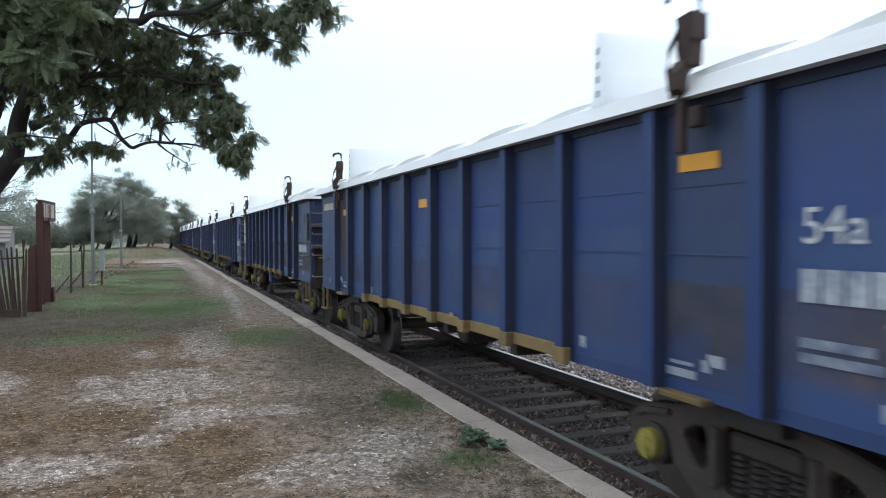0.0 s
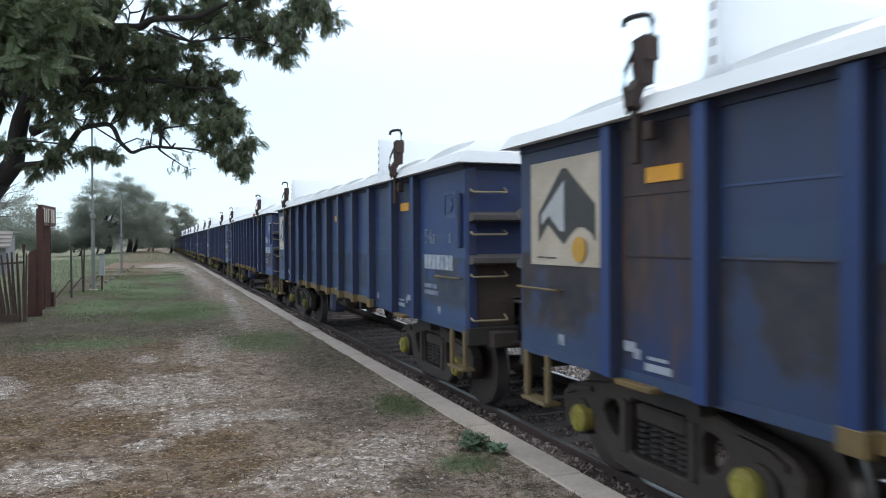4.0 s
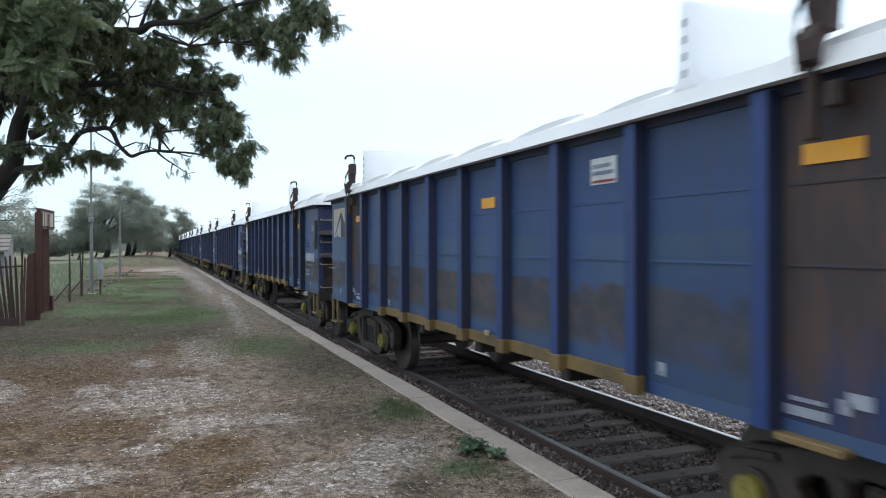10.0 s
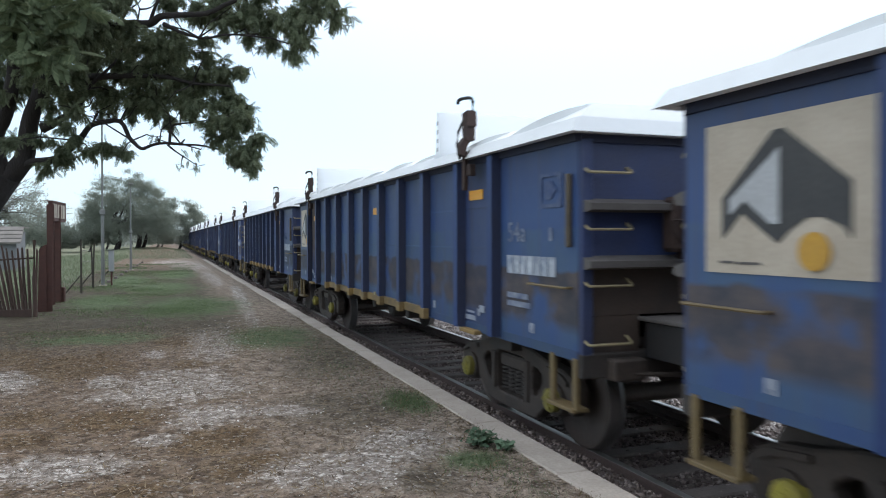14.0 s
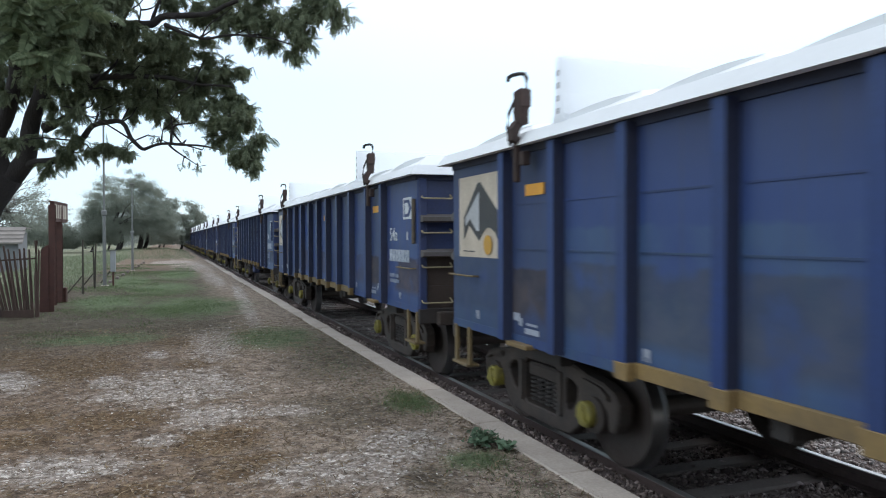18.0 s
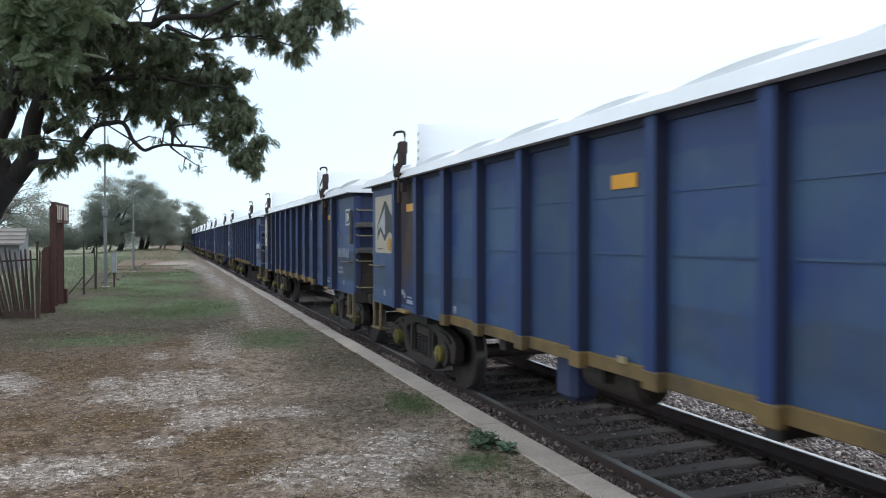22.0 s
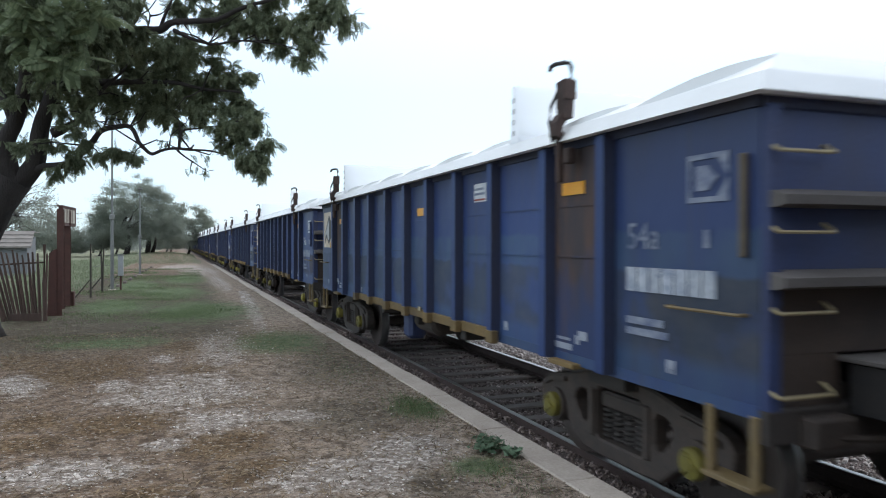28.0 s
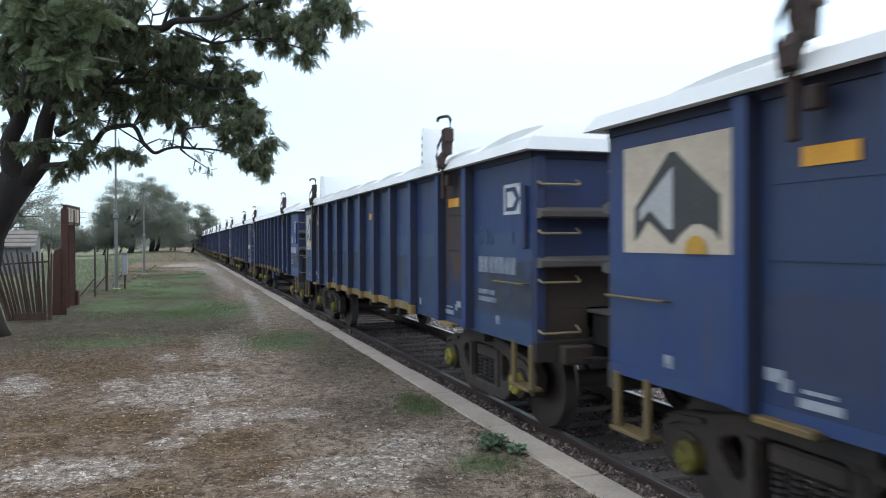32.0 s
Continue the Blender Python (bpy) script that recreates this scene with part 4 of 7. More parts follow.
def build_wagon():
    w = tagged(new("freight_wagon"), "blue open freight wagon with white tarpaulin cover and yellow sill", "freight wagon", "wagons of the train")
    edges = (0.0,) + RIBS + (LENGTH,)
    # near side: a plate for each bay, dished slightly inwards
    for i, (a, b) in enumerate(zip(edges, edges[1:])):
        mat = M_PANEL if i in (1, 10) else M_BLUE
        bm = boxes((-SIDE, a + 0.002, SILL + 0.03, -SIDE + 0.03, b - 0.002, TOP), bevel=0.006)
        part("side_plate", bm, mat, w, "dull blue grimy side plate" if mat is M_PANEL else "")
        if i not in (0, 11):
            for z, t in ((1.805, 0.010), (2.21, 0.007)):
                part("plate_seam", boxes((-SIDE - t, a + 0.075, z, -SIDE, b - 0.075, z + 0.014)), mat, w)
    for y in RIBS:
        bm = bmesh.new()
        o = [(-SIDE + 0.01, y - 0.072), (-SIDE - 0.095, y - 0.056), (-SIDE - 0.095, y + 0.056), (-SIDE + 0.01, y + 0.072)]
        lo, hi = SILL, 2.70
        va = [bm.verts.new((px, py, lo)) for px, py in o]
        vb = [bm.verts.new((px, py, hi)) for px, py in o]
        bm.faces.new(list(reversed(va)))
        bm.faces.new(vb)
        # only the flank towards the viewer takes the paint with shade in it
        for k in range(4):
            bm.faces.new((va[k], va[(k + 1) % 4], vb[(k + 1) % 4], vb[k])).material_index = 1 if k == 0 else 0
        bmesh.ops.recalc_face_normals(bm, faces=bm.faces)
        part("rib", bm, [M_RIB, M_RIB_SHADED], w)
    # the far side, which only shows between the wagons
    bm = bmesh.new()
    box(bm, SIDE - 0.03, 0, SILL, SIDE, LENGTH, TOP)
    for y in RIBS:
        box(bm, SIDE, y - 0.06, SILL, SIDE + 0.08, y + 0.06, TOP)
    part("far_side_wall", bm, M_BLUE_DULL, w)
    # top rail and sills
    part("top_rail", boxes((-SIDE - 0.02, 0.0, 2.665, -SIDE - 0.001, LENGTH, 2.76), (SIDE - 0.06, 0, TOP, SIDE + 0.05, LENGTH, 2.76), (-SIDE, -0.03, TOP - 0.02, SIDE, 0.07, 2.76), (-SIDE, LENGTH - 0.07, TOP - 0.02, SIDE, LENGTH + 0.03, 2.76)), M_RIM, w, "grimy top rail with the hem's shade in its colour")
    bm = bmesh.new()
    box(bm, -SIDE - 0.03, RIBS[2], SILL - 0.01, -SIDE + 0.05, RIBS[8], SILL + 0.095, bevel=0.006)
    for y in RIBS[2:9]:
        box(bm, -SIDE - 0.10, y - 0.08, SILL - 0.03, -SIDE - 0.03, y + 0.08, SILL + 0.095, bevel=0.006)
    part("side_sill", bm, M_YELLOW, w, "chipped yellow painted side sill")
    part("sill_tag", boxes((-SIDE - 0.045, 5.78, 1.05, -SIDE - 0.031, 5.88, 1.10), bevel=0.004), M_GRAB, w, "small pale tag on the sill")
    for a, b in ((0.0, RIBS[2]), (RIBS[8], LENGTH)):
        part("sill_plate", boxes((-SIDE - 0.004, a + 0.003, SILL - 0.02, -SIDE + 0.05, b - 0.003, SILL + 0.06)), M_BLUE, w)
    # floor and centre sill
    part("floor", boxes((-SIDE + 0.04, 0.1, 1.02, SIDE - 0.04, LENGTH - 0.1, 1.10)), M_UNDER, w)
    bm = boxes((-0.22, -0.05, 0.72, 0.22, LENGTH + 0.05, 1.02), (-1.3, 1.55, 0.80, 1.3, 2.05, 1.02), (-1.3, LENGTH - 2.05, 0.80, 1.3, LENGTH - 1.55, 1.02))
    part("centre_sill", bm, M_UNDER, w)
    for y in (4.6, 6.32, 8.05):
        part("cross_bearer", boxes((-1.4, y - 0.07, 0.82, 1.4, y + 0.07, 1.02), bevel=0.01), M_UNDER, w)
    # bottom outlets, rounded tubs below the floor, and the brake gear
    for y in (3.95, 5.4, 7.3, 8.8):
        bm = bmesh.new()
        prism(bm, [(y - 0.55, 1.02), (y - 0.42, 0.74), (y - 0.18, 0.62), (y + 0.18, 0.62), (y + 0.42, 0.74), (y + 0.55, 1.02)], -0.1, 0.95)
        part("outlet_tub", bm, M_UNDER, w)
    bm = bmesh.new()
    disc_stack(bm, [(-0.95, 0.14), (-0.92, 0.17), (-0.5, 0.17), (-0.47, 0.14)], 16, (0, 6.9, 0.76))
    part("brake_cylinder", bm, M_UNDER, w, smooth=False)
    bm = bmesh.new()
    rod(bm, [(-0.6, 2.9, 0.7), (-0.6, 6.2, 0.78), (-0.5, 9.9, 0.7)], 0.025, 6)
    part("brake_rod", bm, M_UNDER, w)
    # ends
    for front in (True, False):
        y = 0.0 if front else LENGTH
        s = -1 if front else 1
        ya, yb = min(y, y - s * 0.03), max(y, y - s * 0.03)
        e = part("end_wall", boxes((-SIDE + 0.03, ya, 1.70, SIDE - 0.03, yb, TOP)), M_BLUE_DULL if front else M_BLUE, w, "blue end wall with grey cross beams")
        part("lower_plate", boxes((-SIDE + 0.03, ya, 1.30, SIDE - 0.03, yb, 1.697)), M_GRIMED, e, "grime-brown lower end plate")
        for xa, xb in ((-SIDE + 0.03, -0.92), (0.92, SIDE - 0.03)):
            part("corner_plate", boxes((xa, ya, SILL + 0.02, xb, yb, 1.297)), M_GRIMED, e, "grimy lower corner plate")
        for z in (2.16, 1.715):
            bm = bmesh.new()
            ya, yb, yc = y + s * 0.003, y + s * 0.10, y + s * 0.15
            prism(bm, [(ya, z + 0.06), (yc, z + 0.02), (yc, z - 0.03), (yb, z - 0.045), (ya, z - 0.045)], -SIDE + 0.02, SIDE - 0.02)
            part("end_beam", bm, M_STEP, e, "grey dusty end beam")
        for z in (2.42, 1.98, 1.54, 1.085):
            bm = bmesh.new()
            handle(bm, (-1.44, y, z + 0.05), (-1.04, y, z + 0.05), (0, s * 0.09, -0.05))
            part("grab_rail", bm, M_GRAB, e, "worn cream-yellow grab rail")
        for x in (-1.42, 1.42):
            part("corner_post", boxes((x - 0.05, y - 0.045, SILL, x + 0.05, y + 0.045, TOP), bevel=0.01), M_BLUE_DULL, e)
        part("end_sill", boxes((-SIDE, y - 0.05 if front else y - 0.1, SILL - 0.15, SIDE, y + 0.1 if front else y + 0.05, SILL + 0.04), bevel=0.01), M_UNDER, w)
        # yellow stirrup below the corner
        ya, yb = (0.0, 0.42) if front else (LENGTH - 0.48, LENGTH - 0.06)
        st = part("stirrup", boxes((-SIDE - 0.05, ya, 0.55, -SIDE + 0.10, yb, 0.58), bevel=0.005), M_YELLOW_ROD, w, "yellow painted stirrup step")
        for yl in (ya, yb - 0.06):
            part("stirrup_leg", boxes((-SIDE - 0.02, yl, 0.56, -SIDE + 0.02, yl + 0.06, SILL), bevel=0.006), M_YELLOW_ROD, st)
        # coupler and hose
        bm = bmesh.new()
        box(bm, -0.09, min(y, y + s * 0.5), 0.72, 0.09, max(y, y + s * 0.5), 0.92, bevel=0.02)
        box(bm, -0.19, min(y + s * 0.38, y + s * 0.68), 0.66, 0.17, max(y + s * 0.38, y + s * 0.68), 0.98, bevel=0.05)
        cp = part("coupler", bm, M_RUST, w, "rusty knuckle coupler")
        bm = bmesh.new()
        rod(bm, [(-0.35, y, 0.9), (-0.36, y + s * 0.2, 0.84), (-0.3, y + s * 0.45, 0.62), (-0.2, y + s * 0.70, 0.56)], 0.03, 7)
        part("air_hose", bm, M_BLACK, cp, "black rubber air hose")
        if front:
            plat = part("end_platform", boxes((-0.90, -0.58, 0.96, 0.90, -0.055, 1.25), bevel=0.01), M_BLACK, w, "dark boxed end platform")
            part("tread_plate", boxes((-0.94, -0.62, 1.252, 0.94, -0.005, 1.285), bevel=0.008), M_STEP, plat, "worn grey tread plate")
        else:
            part("draft_box", boxes((-0.93, min(y - s * 0.02, y + s * 0.12), 0.98, 0.93, max(y - s * 0.02, y + s * 0.12), 1.285), bevel=0.012), M_GRIMED, w, "grime-brown box beam over the coupler")
        part("jack_pad", boxes((-1.25, min(y, y + s * 0.16), 0.80, -0.95, max(y, y + s * 0.16), 0.97), bevel=0.015), M_BOGIE, w)
    bm = bmesh.new()
    rod(bm, [(-1.2, -0.12, 0.86), (-0.6, -0.22, 0.83), (-0.2, -0.4, 0.62), (0.5, -0.3, 0.60), (1.2, -0.12, 0.86)], 0.02, 6)
    part("uncoupling_lever", bm, M_BOGIE, w)
    # side handrails, ladder guard strip
    for ya, yb in ((0.09, 0.74), (LENGTH - 0.68, LENGTH - 0.02)):
        bm = bmesh.new()
        handle(bm, (-SIDE, ya, 1.52), (-SIDE, yb, 1.52), (-0.07, 0, 0))
        part("side_handrail", bm, M_YELLOW_ROD, w, "yellow horizontal handrail")
    # plates and stencils
    for y, z in ((1.99, 2.305), (10.70, 2.285)):
        part("reflector_plate", boxes((-SIDE - 0.012, y - 0.17, z, -SIDE - 0.002, y + 0.17, z + 0.10)), M_ORANGE, w, "orange reflective plate")
    bm = on_side(text_mesh("54a", 0.26), 1.25, 1.88)
    part("class_stencil", bm, M_MARK, w, "white stencilled class letters")
    part("stencil_bar", on_side(bars([(0, 0, 0.05, 0.11)]), 0.45, 1.89), M_MARK, w)
    for i in range(7):
        part("number_bar", on_side(bars([(0, 0, 0.114, 0.165)]), 1.25 - 0.132 * i, 1.59), M_NUMBER, w)
    for j in range(2):
        part("small_stencil_bar", on_side(bars([(0, 0, 0.46 - 0.05 * j, 0.05)]), 1.25, 1.29 + 0.075 * j), M_FAINT, w)
    bm = on_side(bars([(0, 0, 0.36, 0.032), (0, 0.258, 0.36, 0.032), (0, 0.032, 0.032, 0.226)]), 0.60, 2.165)
    arrow = flat([(0.075, 0.07), (0.19, 0.07), (0.27, 0.145), (0.19, 0.22), (0.075, 0.22)])
    for tri in ([(0.36, 0.032), (0.36, 0.14), (0.27, 0.032)], [(0.36, 0.258), (0.27, 0.258), (0.36, 0.15)]):
        more = flat(tri)
        me = bpy.data.meshes.new("corner")
        more.to_mesh(me)
        more.free()
        arrow.from_mesh(me)
        bpy.data.meshes.remove(me)
    on_side(arrow, 0.60, 2.165)
    part("diamond_mark", bm, M_MARK, w, "white square outline mark")
    part("mark_arrow", arrow, M_MARK, w, "white arrow inside the square mark")
    for y, s in ((2.30, -1), (11.16, 1)):
        rows = [(-0.06, 0.06, 0.13, 0.07), (0.05, 0.02, 0.07, 0.07), (0.17, -0.04, 0.27, 0.05), (0.20, 0.035, 0.20, 0.022)]
        if s < 0:
            rows = [(0.36 - x - wd, z, wd, ht) for x, z, wd, ht in rows]
        part("jacking_stencil", on_side(bars(rows), y - 0.1, 1.10), M_SMUDGE, w, "smudged white stencil by the jacking point")
        part("jacking_bracket", boxes((-SIDE - 0.08, y - 0.42, 0.93, -SIDE + 0.04, y - 0.02, 0.97), bevel=0.006), M_YELLOW, w, "yellow jacking bracket")
    for y in (0.80, 3.3, 9.15, 12.0):
        bm = on_side(bars([(0, 0, 0.03, 0.085), (0.03, 0.03, 0.025, 0.055), (0.055, 0, 0.03, 0.085)]), y, 1.085)
        part("lifting_mark", bm, M_SMUDGE, w)
    # white end boards that stand across the load, and the cover
    part("tarpaulin_cover", cover_mesh(), M_COVER, w, "white tarpaulin cover over bows", smooth=True)
    for y in (2.96, 10.18):
        bm = bmesh.new()
        prism(bm, [(y - 0.13, 2.82), (y - 0.075, 2.90), (y - 0.05, 3.06), (y - 0.04, 3.34), (y - 0.02, 3.355), (y + 0.03, 3.35), (y + 0.045, 3.06), (y + 0.07, 2.90), (y + 0.10, 2.82)], -1.55, 1.55)
        bd = part("end_board", bm, M_BOARD, w, "white upright board across the cover")
        for z in (2.90, 3.0, 3.10, 3.20):
            part("rivet_plate", boxes((-1.556, y - 0.02, z, -1.5505, y + 0.012, z + 0.045)), M_GREYMARK, bd)
    for y in (1.97, 10.78):
        for side in (-1, 1):
            lifting_hook(w, y, side)
    # bogies
    for c in (1.805, 11.16):
        bo = part("bogie_bolster", boxes((-1.0, c - 0.2, 0.5, 1.0, c + 0.2, 0.82), bevel=0.03), M_BOGIE, w)
        for s in (-1, 1):
            part("side_frame", side_frame_mesh(c, s * 1.12), M_BOGIE, bo, "dusty dark cast bogie side frame")
        for dy in (-0.22, -0.075, 0.075, 0.22):
            part("spring", spring_mesh(c + dy, -1.09), M_UNDER, bo)
        part("bolster_end", boxes((-1.17, c - 0.28, 0.58, -0.95, c + 0.28, 0.71), bevel=0.02), M_BOGIE, bo)
        for s in (-1, 1):
            part("brake_shoe", boxes((-0.93, c + s * 0.5 - 0.05, 0.32, -0.81, c + s * 0.5 + 0.04, 0.62), bevel=0.02), M_BOGIE, bo)
            bm = bmesh.new()
            disc_stack(bm, [(-1.22, 0.15), (-1.0, 0.16)], 16, (0, c + s * 0.965, WHEEL_R))
            part("axle_box", bm, M_BOGIE, bo)
    for y in AXLES:
        ws = part("wheelset", wheelset_mesh(), [M_WHEEL, M_TREAD], w, "steel wheelset with bright treads", smooth=False)
        ws.matrix_basis = pose(0, y, WHEEL_R)
        part("bearing_cap", cap_mesh(-1), M_CAP, ws, "yellow painted bearing cap")
        part("bearing_cap", cap_mesh(1), M_CAP, ws, "yellow painted bearing cap")
    return w


def logo_panel(w, bottom, faded=False):
    """Cream panel by the rear corner with a dark angular peak emblem and a yellow ball; new paint may cover its lower part."""
    y0, z0, wd, hg = LENGTH - 0.18, 1.715, 1.12, 0.845

    def clipped(pts):
        """The part of an outline above the bottom of what is left of the panel."""
        low = (bottom - z0) / hg
        out = []
        for (u0, v0), (u1, v1) in zip(pts, pts[1:] + pts[:1]):
            if v0 >= low:
                out.append((u0, v0))
            if (v0 - low) * (v1 - low) < 0:
                out.append((u0 + (u1 - u0) * (low - v0) / (v1 - v0), low))
        return out

    def drawn(name, pts, out, material, label):
        pts = clipped(pts)
        if len(pts) > 2:
            part(name, on_side(flat([(u * wd, v * hg) for u, v in pts]), y0, z0, out), material, p, label)

    if faded:
        low, rise = bottom - z0, z0 + hg - bottom
        left_edge = [(0.30, 1.0), (0.33, 0.88), (0.26, 0.76), (0.31, 0.66), (0.24, 0.5), (0.15, 0.4), (0.17, 0.3), (0.10, 0.2), (0.12, 0.0)]
        drawing = flat([(u * wd, low + v * rise) for u, v in left_edge + [(1.0, 0.0), (1.0, 1.0)]])
        part("emblem_chip", on_side(flat([(u * wd, low + v * rise) for u, v in ((0.03, 0.97), (0.16, 0.93), (0.14, 1.0), (0.04, 1.0))]), y0, z0, 0.004), M_CREAM, w)
    else:
        drawing = bars([(0, bottom - z0, wd, z0 + hg - bottom)])
    p = part("emblem_panel", on_side(drawing, y0, z0, 0.004), M_CREAM, w, "chipped and half overpainted cream emblem panel" if faded else "cream emblem panel with dark peak")
    if faded:
        drawn("emblem_peak", [(0.20, 0.30), (0.28, 0.60), (0.47, 0.78), (0.56, 0.80), (0.74, 0.30)], 0.009, M_CHAR, "dark remains of the peak emblem")
        drawn("emblem_face", [(0.30, 0.30), (0.48, 0.72), (0.50, 0.30)], 0.014, M_FACE, "pale emblem face")
        return
    ridge = [(0.125, 0.50), (0.46, 0.905), (0.52, 0.905), (0.885, 0.55), (0.885, 0.23), (0.84, 0.30), (0.74, 0.355), (0.66, 0.355), (0.56, 0.28), (0.49, 0.20), (0.26, 0.395), (0.125, 0.225)]
    drawn("emblem_peak", ridge, 0.009, M_CHAR, "dark grey peak emblem")
    drawn("emblem_face", [(0.180, 0.49), (0.50, 0.795), (0.50, 0.32), (0.45, 0.32), (0.285, 0.475), (0.180, 0.385)], 0.014, M_FACE, "pale emblem face")
    drawn("emblem_ball", [(0.70 + 0.088 * math.cos(a * math.pi / 12), 0.155 + 0.115 * math.sin(a * math.pi / 12)) for a in range(24)], 0.019, M_BALL, "yellow ball of the emblem")
    if bottom < z0 + 0.02:
        part("emblem_line", on_side(bars([(0.12, 0.055, 0.12, 0.014), (0.26, 0.052, 0.17, 0.014)]), y0, z0, 0.009), M_STEP, p)


def notice(w, y, z):
    p = part("notice_plate", on_side(bars([(0, 0, 0.32, 0.19)]), y, z, 0.005), M_MARK, w, "white notice plate with a red line")
    part("notice_line", on_side(bars([(0.02, 0.012, 0.28, 0.018)]), y, z, 0.01), M_RED, p)
    part("notice_print", on_side(bars([(0.03, 0.07, 0.25, 0.025), (0.03, 0.12, 0.22, 0.025)]), y, z, 0.01), M_FAINT, p)


def end_number(w):
    for i in range(6):
        bm = bars([(0, 0, 0.11, 0.17)])
        m = Matrix(((1, 0, 0, -0.6 + 0.15 * i), (0, 0, -1, -0.006), (0, 1, 0, 2.33), (0, 0, 0, 1)))
        bmesh.ops.transform(bm, matrix=m, verts=bm.verts)
        part("end_number_bar", bm, M_MARK, w)


STRIP, FADED = (0, 19), (3, 15, 21)
GRIMY, WORN, DUSTY = (1, 16, 20, 24), (4, 5, 6, 18, 22), (2, 7, 10, 12, 14, 25)
DIM_NUMBER = (4, 10, 13, 14, 18, 23)
CLASS_GHOST, CLASS_FAINT = (4, 5, 7, 11, 14, 16, 20), (1, 2, 6, 10, 12, 18)
MARK_GHOST, MARK_LOST = (0, 1, 2, 6, 7, 11, 16, 20), (4, 5)
CLEAN_FRONT, CLEAN_REAR = (0, 2, 3, 6, 8, 13, 15, 17, 19, 21, 23), (7, 13, 17, 22)
BROWN_GUARD = (1, 4, 5, 6, 7, 8, 10, 12, 16, 18)
NOTICED = (3, 4, 5, 7, 10, 12, 16, 18, 22)


def train_place(t):
    """How far along the track the first wagon's front corner stands at t seconds; the train gathers a little speed."""
    u = t / 16 - 1
    return sum(c * u ** n for n, c in enumerate((-90.3857, -95.5255, -3.4851, 0.3714, 0.2208)))


pattern = build_wagon()
wagons = []
for k in range(WAGONS):
    m = pose(TRACK_X, train_place(0) + k * PITCH, RAIL_Z)
    if k == 0:
        pattern.matrix_basis = m
        wagons.append(pattern)
    else:
        wagons.append(copy_thing(pattern, m))
for k, w in enumerate(wagons):
    if k in STRIP:
        part("emblem_remnant", on_side(bars([(0, 0, 1.1, 0.12)]), LENGTH - 0.18, 2.42, 0.004), M_CREAM, w, "worn cream strip left of an emblem")
    else:
        logo_panel(w, 2.14 if k in FADED else 2.06 if k == 4 else 1.83 if k in (12, 13) else 1.715, k in FADED)
    if k == 3:
        for ya, yb in ((2.85, 3.12), (9.88, 10.2)):
            part("red_rim_mark", boxes((-1.628, ya, 2.722, -1.570, yb, 2.800)), M_RED, w, "red painted mark on the white hem")
    guard = boxes((-SIDE - 0.05, 0.08, 1.84, -SIDE - 0.005, 0.12, 2.42), bevel=0.008)
    if k in BROWN_GUARD:
        part("corner_guard", guard, M_STEP_BROWN, w, "dirty brown corner guard strip")
    else:
        part("corner_guard", guard, M_BLUE_DULL, w, "dull blue corner guard strip")
    if k in NOTICED:
        notice(w, 4.06, 2.35)
    if k in (7, 9, 17):
        end_number(w)
    if k in (4, 5, 6, 7, 11, 13, 16):
        hb = part("handbrake_housing", boxes((-0.72, -0.20, 1.80, -0.48, -0.01, 2.24), bevel=0.03), M_RUST, w, "rusty handbrake gear on the end wall")
        bm = bmesh.new()
        ring = [(-0.60 + 0.20 * math.cos(a * math.pi / 8), -0.26, 2.05 + 0.20 * math.sin(a * math.pi / 8)) for a in range(17)]
        rod(bm, ring, 0.016, 6)
        for a in range(0, 16, 4):
            rod(bm, [(-0.60, -0.24, 2.05), ring[a]], 0.012, 5)
        part("handwheel", bm, M_RUST, hb, "rusty spoked handwheel")
        bm = bmesh.new()
        rod(bm, [(-0.60, -0.10, 1.82), (-0.58, -0.12, 1.4), (-0.50, -0.16, 1.05), (-0.35, -0.1, 0.85)], 0.03, 6)
        part("brake_chain", bm, M_RUST, hb)
    if k in (1, 2, 3, 9, 12, 15, 19, 22):
        vb = part("valve_box", boxes((-1.36, 6.76, 0.56, -1.10, 7.08, 0.96), bevel=0.05), M_BLUE_DULL, w, "small blue valve box under the sill")
        bm = bmesh.new()
        disc_stack(bm, [(-0.40, 0.10), (-0.36, 0.16), (0.36, 0.16), (0.40, 0.10)], 18)
        bmesh.ops.transform(bm, matrix=pose(-1.15, 6.34, 0.85, 0, 0, 90), verts=bm.verts)
        part("air_tank", bm, M_BOGIE, vb, "dusty brown air tank")
    y = 6.65 if k in (0, 3, 13) else 5.70
    part("reflector_plate", boxes((-SIDE - 0.012, y, 2.27, -SIDE - 0.002, y + 0.30, 2.37)), M_ORANGE, w, "orange reflective plate")
    for o in w.children:
        if o.data and o.data.materials[0] is M_PANEL and k not in (CLEAN_FRONT if o.data.vertices[0].co.y < 6 else CLEAN_REAR):
            o.material_slots[0].link = "OBJECT"
            o.material_slots[0].material = M_BROWN
            if o.name.startswith("side_plate"):
                tagged(o, "brown rust-stained side plate")
    worn = M_BLUE_GRIMY if k in GRIMY else M_BLUE_WORN if k in WORN else M_BLUE_OLIVE if k in DUSTY else M_BLUE_WASHED if k == 9 else None
    if worn:
        for o in w.children:
            if o.data and o.data.materials[0] is M_BLUE:
                o.material_slots[0].link = "OBJECT"
                o.material_slots[0].material = worn
